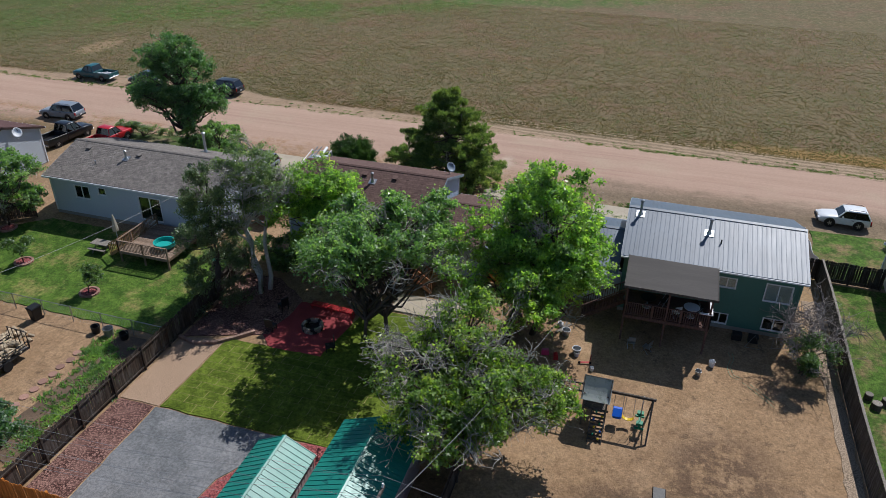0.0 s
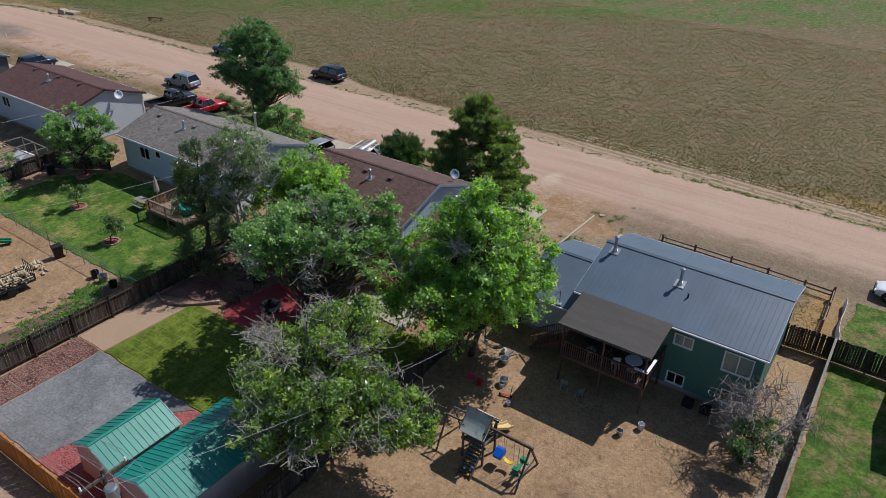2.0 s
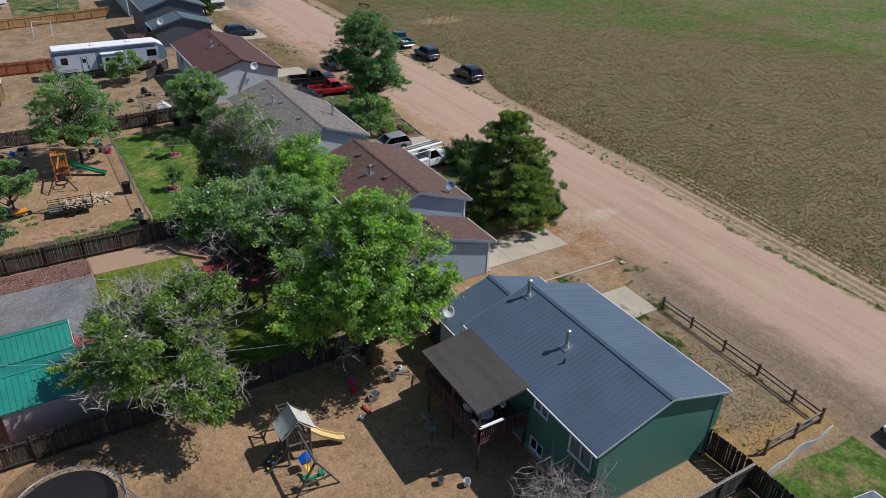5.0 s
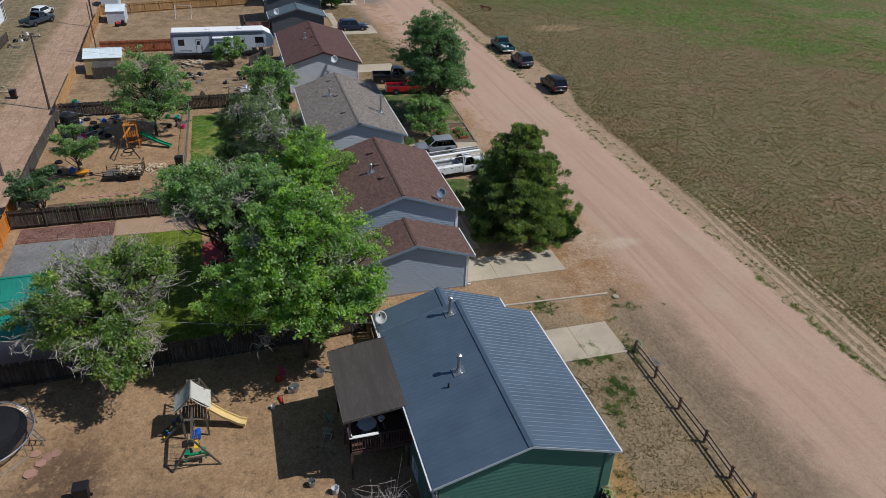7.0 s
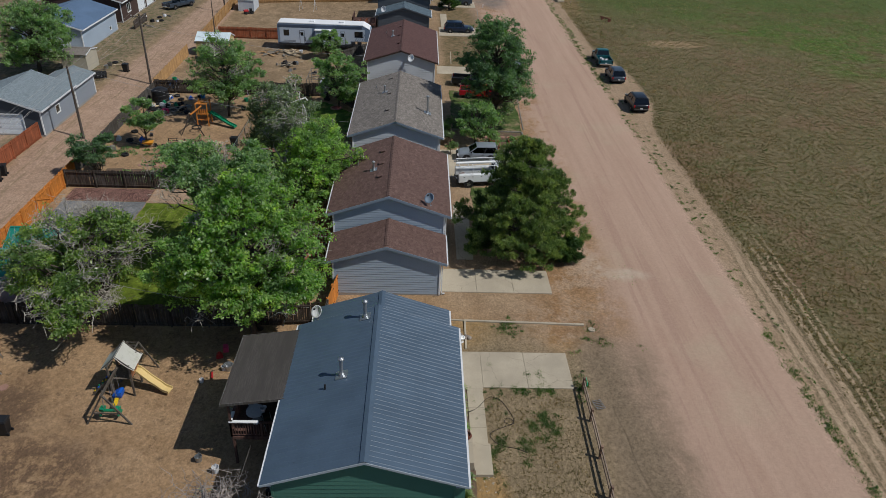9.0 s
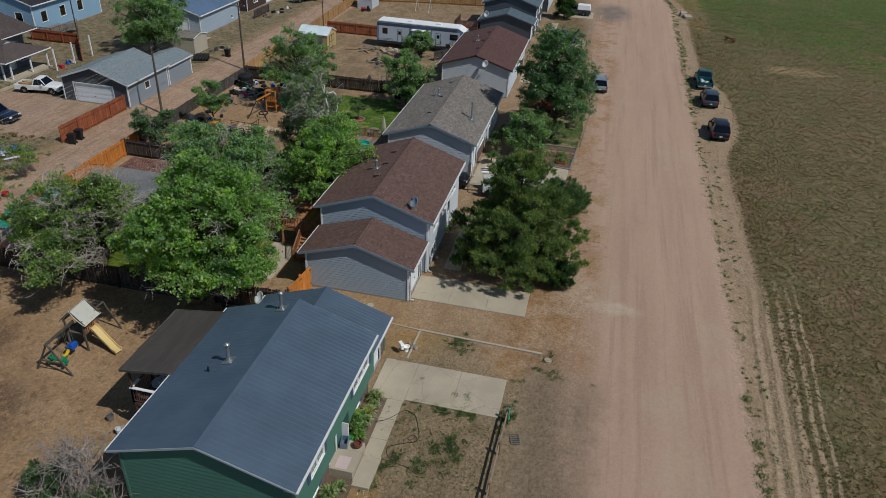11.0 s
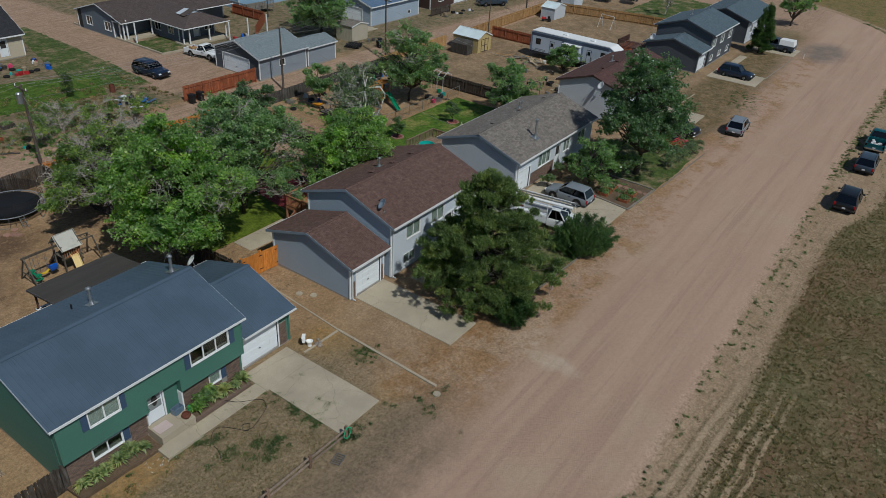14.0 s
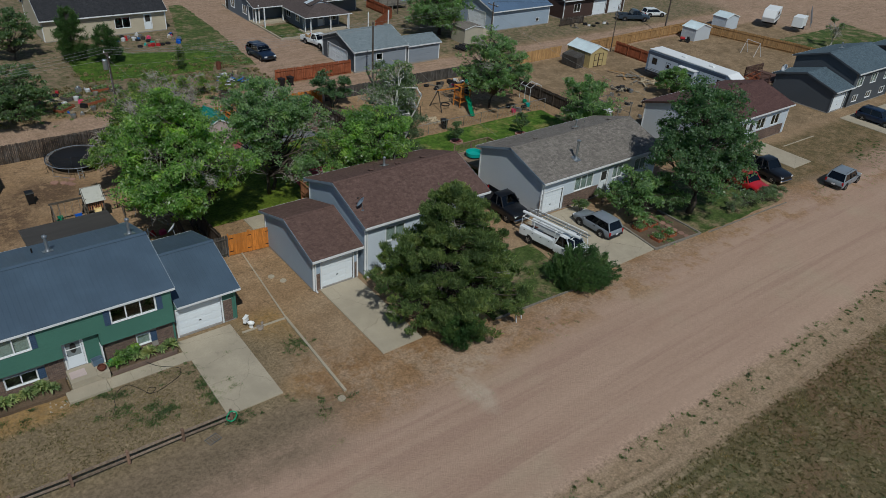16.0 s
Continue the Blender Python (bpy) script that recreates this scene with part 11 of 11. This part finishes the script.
def box_clutter(x0, x1, y0, y1, n, seed, label, muted=False):
    """Loose boxes, toys and boards, each its own thing."""
    r = random.Random(seed)
    names = ("toy", "tub", "plank", "crate", "tyre")
    for i in range(n):
        x, y, nm = r.uniform(x0, x1), r.uniform(y0, y1), r.choice(names)
        m = M[r.choice(("galv", "grey_wood", "black", "firewood", "fence_grey", "white_trim") if muted else ("plastic_blue", "plastic_pink", "plastic_green", "white_trim", "white_trim", "grey_wood", "fence_grey", "black", "galv", "red_paint", "plastic_teal", "firewood", "tarp_blue", "galv"))]
        o = on(x, y)
        mb = MB()
        rz = r.uniform(0, 180)
        if nm == "tyre":
            mb.loft([[(x + q * math.cos(2 * math.pi * j / 14), y + q * math.sin(2 * math.pi * j / 14), o.z + z) for j in range(14)] for q, z in ((0.2, 0.02), (0.34, 0.02), (0.36, 0.12), (0.34, 0.22), (0.2, 0.22), (0.18, 0.12), (0.2, 0.02))])
            mb.f = mb.f[:-2]
            m = M["rubber"]
        elif nm == "plank":
            mb.box(o + Vector((0, 0, 0.05)), (r.uniform(1.0, 2.2), 0.18, 0.05), rz)
            mb.box(o + Vector((0.05, 0.1, 0.1)), (r.uniform(0.8, 1.6), 0.15, 0.05), rz + 25)
            m = M[r.choice(("grey_wood", "firewood", "fence_grey"))]
        elif nm == "tub":
            mb.loft([[(x + q * math.cos(2 * math.pi * j / 12), y + q * math.sin(2 * math.pi * j / 12), o.z + z) for j in range(12)] for q, z in ((0.22, 0), (0.3, 0.4), (0.26, 0.4), (0.2, 0.05))])
        else:
            s = r.uniform(0.25, 0.7)
            mb.hexa([Matrix.Rotation(radians(rz), 3, "Z") @ Vector((a * s, b * s * 0.7, c)) + o for a, b, c in ((-0.5, -0.5, 0), (0.5, -0.5, 0), (0.5, 0.5, 0), (-0.5, 0.5, 0), (-0.42, -0.42, s * 0.7), (0.42, -0.42, s * 0.7), (0.42, 0.42, s * 0.6), (-0.42, 0.42, s * 0.6))])
            if nm == "toy":
                mb.ball(o + Vector((0, 0, s * 0.75)), s * 0.3, 8, 5)
        solo(nm, mb, m, {"toy": "small coloured plastic toy", "tub": "open round plastic tub", "plank": "loose weathered planks", "crate": "loose storage box", "tyre": "old black tyre lying flat"}[nm] + " " + label, nm, "yard clutter")


box_clutter(-53.0, -44.0, 15.8, 18.5, 34, 31, "along the back fence", True)
box_clutter(-52.5, -45.5, 16.0, 21.5, 36, 11, "in the children's yard")
box_clutter(-42, -33, 16.0, 19.0, 10, 12, "in the children's yard")
box_clutter(-52.0, -48.0, 26.0, 28.3, 10, 13, "beside the chain-link fence")
box_clutter(-66, -58, 29.5, 37.5, 15, 14, "behind the red-roofed house", True)
box_clutter(-73, -66, 27.5, 30.5, 12, 15, "beside the travel trailer", True)
box_clutter(-24.5, -21.5, 2.5, 6.0, 14, 16, "by the side street", True)
box_clutter(-9.5, -3.5, 0.5, 9.0, 34, 17, "in the scrap yard")
box_clutter(-20.0, -13.5, -18.0, -15.5, 22, 18, "behind the beige house")
box_clutter(-23.5, -17.8, -16.5, -12.0, 26, 26, "on the lawn behind the beige house")
box_clutter(-58.8, -55.5, 15.6, 17.2, 10, 19, "beside the lane fence")
box_clutter(-64, -56.5, 6.0, 8.4, 8, 20, "beside the lane", True)
box_clutter(-50.5, -44, -8.0, -7.3, 7, 21, "before the porch")
box_clutter(-91, -82, 3.8, 6.4, 12, 22, "before the brown outbuilding", True)
box_clutter(-16.5, -7.0, 10.0, 13.5, 6, 23, "beside the lane")
box_clutter(-31.5, -29, 37.5, 39.5, 5, 24, "beside the house")
box_clutter(-5.0, -2.5, 34.5, 38.5, 6, 25, "under the cottonwood")
fc = thing("flatbed_cart", on(-57.3, 6.9), "black steel flatbed cart frame beside the lane", "cart", rz=20)
for k in range(5):
    part("bar", MB().box((0, -0.8 + k * 0.4, 0.45), (3.2, 0.08, 0.06)), M["black"], fc)
for x in (-1.6, 0, 1.6):
    part("bar", MB().box((x, 0, 0.4), (0.08, 1.7, 0.06)), M["black"], fc)
for x in (-0.5, 0.5):
    part("axle", MB().tube((x, -0.95, 0.3), (x, 0.95, 0.3), 0.3, 0.3, 12), M["rubber"], fc)
bb = thing("burn_barrel", on(-23.4, 0.4), "rusty burn barrel on bare soil", "barrel")
part("drum", MB().loft([[(r * math.cos(2 * math.pi * j / 14), r * math.sin(2 * math.pi * j / 14), z) for j in range(14)] for r, z in ((0.29, 0), (0.3, 0.3), (0.28, 0.32), (0.3, 0.34), (0.3, 0.9), (0.27, 0.9), (0.27, 0.1))]), M["rust"], bb)
fi = thing("farm_implement", (-96.4, 79.6, 0), "rusty red farm implement in the field", "implement", rz=25)
part("tool_bar", MB().box((0, 0, 0.55), (2.6, 0.12, 0.12)), M["rust"], fi)
part("hitch", MB().path([(-0.5, 0, 0.55), (0, 1.4, 0.4), (0.5, 0, 0.55)], 0.05), M["rust"], fi)
for k in range(5):
    part("shank", MB().path([(-1.1 + k * 0.55, 0, 0.55), (-1.1 + k * 0.55, -0.3, 0.3), (-1.1 + k * 0.55, -0.1, 0.0)], 0.03), M["rust"], fi)
for k in (-1.0, 1.0):
    part("wheel", MB().tube((k - 0.06, 0.3, 0.3), (k + 0.06, 0.3, 0.3), 0.3, 0.3, 12), M["rust"], fi)
cb = thing("concrete_culvert", (-111.5, 74.0, 0), "pale concrete culvert block beside the road", "culvert", rz=10)
part("block", MB().box((0, 0, 0.2), (2.2, 1.4, 0.45)), M["concrete"], cb, bevel=0.05)
part("rail_pipe", MB().path([(-1.0, 1.2, 0.05), (-1.0, 1.2, 0.8), (2.2, 1.6, 0.8), (2.2, 1.6, 0.05)], 0.06), M["galv"], cb)
for x, y in ((-8.75, 45.7), (-9.25, 46.6), (-6.7, 59.25)):
    solo("access_cover", MB().tube(on(x, y, -0.02), on(x, y, 0.06), 0.24, 0.23, 14), M["concrete"], "round pale access cover in the soil", "cover", "access covers")
gl2 = thing("cage_frame", on(-53.0, 25.7), "white pipe cage frame by the dark fence", "frame")
for x in (-0.9, 0.9):
    for y in (-0.9, 0.0, 0.9):
        part("upright", MB().tube((x, y, 0), (x, y, 1.8), 0.03, 0.03, 6), M["white_trim"], gl2)
    part("long_bar", MB().tube((x, -0.9, 1.8), (x, 0.9, 1.8), 0.03, 0.03, 6), M["white_trim"], gl2)
for y in (-0.9, 0.0, 0.9):
    part("arch", MB().path([(-0.9, y, 1.8), (0, y, 2.3), (0.9, y, 1.8)], 0.03), M["white_trim"], gl2)
ss = thing("swing_frame", on(-99.4, 27.2), "pale metal swing frame in the far yard", "play set", rz=80)
for x in (-1.3, 1.3):
    for sg in (-1, 1):
        part("leg", MB().tube((x, sg * 0.8, 0), (x, 0, 2.1), 0.035, 0.035, 6), M["white_trim"], ss)
part("top_bar", MB().tube((-1.3, 0, 2.1), (1.3, 0, 2.1), 0.035, 0.035, 6), M["white_trim"], ss)
bq = thing("barbecue", on(-63.7, 34.9), "black covered barbecue in the back yard", "barbecue", rz=30)
part("firebox", MB().box((0, 0, 0.85), (0.7, 0.5, 0.35)), M["black"], bq, bevel=0.05)
part("lid", MB().ball((0, 0, 1.02), 0.32, 10, 5, (1.1, 0.8, 0.7)), M["black"], bq)
for x in (-0.28, 0.28):
    for y in (-0.2, 0.2):
        part("leg", MB().box((x, y, 0.34), (0.05, 0.05, 0.68)), M["black"], bq)
tm = thing("lawn_tractor", on(-95.4, 17.6), "small red lawn tractor before the shed", "tractor", rz=-60)
part("hood", MB().box((0.45, 0, 0.55), (0.8, 0.5, 0.35)), M["red_paint"], tm, bevel=0.06)
part("seat", MB().box((-0.4, 0, 0.7), (0.4, 0.45, 0.35)), M["black"], tm, bevel=0.05)
part("chassis", MB().box((0, 0, 0.33), (1.5, 0.5, 0.15)), M["black"], tm)
for x, r in ((0.6, 0.18), (-0.5, 0.28)):
    for y in (-0.38, 0.38):
        part("wheel", MB().tube((x, y - 0.09, r), (x, y + 0.09, r), r, r, 12), M["rubber"], tm)
tp = thing("tarp_heap", on(-56.3, 16.2), "heap under a crumpled blue tarp", "tarp")
part("sheet", MB().loft([[(r * math.cos(2 * math.pi * j / 12) * (1 + 0.2 * math.sin(j * 2.3)), r * 0.7 * math.sin(2 * math.pi * j / 12), z + 0.06 * math.sin(j * 1.7)) for j in range(12)] for r, z in ((1.1, 0.02), (1.0, 0.25), (0.6, 0.55), (0.15, 0.62))]), M["tarp_blue"], tp)
hd = thing("marker_post", (-103.5, 58.6, 0), "low white marker post beside the driveway", "post")
part("post", MB().box((0, 0, 0.35), (0.1, 0.1, 0.7)), M["white"], hd)
for x, y, rz in ((-20.9, 59.2, 20), (-20.3, 59.35, 160)):
    solo("marker_stake", MB().beam(on(x, y, 0), on(x + 0.15, y, 0.75), 0.08, 0.06), M["white_trim"], "short white stake at the lawn's corner", "stake", "marker stakes")


# ---- piles and beds across the lane and behind the far houses ----
def board_pile(x, y, n, spread, label, seed, mats, lo=1.2, hi=3.2):
    """Loose boards heaped over one another."""
    r = random.Random(seed)
    th = thing("board_pile", on(x, y), label, "lumber")
    for i in range(n):
        a = r.uniform(0, 3.1)
        L = r.uniform(lo, hi) / 2
        cx, cy, z = r.gauss(0, spread), r.gauss(0, spread), 0.05 + 0.05 * r.randint(0, 5)
        mb = MB()
        mb.beam((cx - L * math.cos(a), cy - L * math.sin(a), z), (cx + L * math.cos(a), cy + L * math.sin(a), z + r.uniform(-0.02, 0.1)), r.uniform(0.1, 0.3), 0.04)
        part("board", mb, M[r.choice(mats)], th)
    return th


board_pile(-71.8, 25.6, 16, 0.7, "heap of pale weathered boards on the dirt", 5, ("grey_wood", "fence_tan", "grey_wood"))
board_pile(-72.0, 28.6, 14, 0.8, "heap of pale weathered boards on the dirt", 6, ("grey_wood", "firewood"))
board_pile(-66.5, 29.0, 16, 0.6, "tangled heap of branches and boards", 7, ("firewood", "fence_grey"), 0.8, 2.0)
board_pile(-23.2, 5.4, 14, 0.8, "scattered white and blue boards by the street", 8, ("white_trim", "tarp_blue", "galv"), 0.8, 1.8)
board_pile(-47.5, 19.0, 18, 0.8, "heap of scrap boards in the children's yard", 9, ("firewood", "grey_wood", "fence_grey"), 0.8, 1.8)
for i, (x, y, w, d) in enumerate(((-8.9, 1.9, 1.8, 1.0), (-10.4, 2.4, 1.2, 1.0), (-7.3, 5.4, 2.2, 1.1), (-5.6, 3.0, 1.8, 1.2), (-4.2, 6.2, 2.0, 1.0))):
    rb = thing("raised_bed", on(x, y), "timber raised bed with green plants", "garden bed", "raised beds", rz=10 * i)
    for sx, sy, dx, dy in ((w, 0.06, 0, d / 2), (w, 0.06, 0, -d / 2), (0.06, d, w / 2, 0), (0.06, d, -w / 2, 0)):
        part("board", MB().box((dx, dy, 0.16), (sx, sy, 0.36)), M["fence_grey" if i % 2 else "fence_red"], rb)
    part("soil", MB().box((0, 0, 0.14), (w - 0.08, d - 0.08, 0.3)), M["garden_soil"], rb)
    rr = np.random.default_rng(200 + i)
    cs = np.column_stack([rr.uniform(-w / 2.3, w / 2.3, 160), rr.uniform(-d / 2.4, d / 2.4, 160), rr.uniform(0.3, 0.55, 160)])
    ob = new("foliage", leaf_mesh("foliage", cs, 0.16, rr, M["leaf_mid"]))
    ob.parent = rb
    tagged(ob, "leafy green vegetables", kind="stuff")
# a wire-roofed coop beside the far chain-link fence
cp = thing("chicken_coop", on(-56.2, 35.2), "grey wire run with a small coop inside", "coop")
for a in (-2.2, 0.0, 2.2):
    for b in (-1.8, 1.8):
        part("post", MB().box((a, b, 1.0), (0.09, 0.09, 2.0)), M["grey_wood"], cp)
for b in (-1.8, 0, 1.8):
    part("beam", MB().beam((-2.3, b, 2.0), (2.3, b, 2.0), 0.07, 0.07), M["grey_wood"], cp)
for a in (-2.2, 0.0, 2.2):
    part("rafter", MB().beam((a, -1.85, 2.06), (a, 1.85, 2.06), 0.06, 0.06), M["grey_wood"], cp)
    part("rail", MB().beam((a, -1.8, 1.0), (a, 1.8, 1.0), 0.05, 0.05), M["grey_wood"], cp)
part("hutch", MB().box((0.6, 0.3, 0.75), (1.5, 1.1, 1.1)).prism([(-0.4, 1.3), (1.0, 1.3), (0.3, 1.75)], "x", -0.2, 1.4), M["white_trim"], cp, "pale wooden hutch")

# sawn logs on the neighbour's ground
for i, (x, y, r) in enumerate(((14.6, 36.0, 0.3), (15.2, 36.5, 0.26), (14.3, 36.7, 0.24))):
    lg = thing("log", on(x, y), "sawn log standing on the ground", "log", "logs")
    part("bark", MB().tube((0, 0, -0.03), (0, 0, 0.4), r, r * 0.96, 12), M["bark"], lg)
    part("cut_face", MB().tube((0, 0, 0.4), (0, 0, 0.415), r * 0.9, r * 0.9, 12), M["grey_wood"], lg, "pale sawn end")

# a broken concrete block beside the far road
solo("concrete_block", MB().hexa([(-113.8, 72.6, -0.1), (-112.0, 72.8, -0.1), (-112.2, 74.1, -0.1), (-113.6, 73.9, -0.1), (-113.6, 72.75, 0.7), (-112.2, 72.9, 0.6), (-112.4, 73.9, 0.65), (-113.5, 73.8, 0.75)]), M["concrete"], "pale concrete block beside the far road", "block")
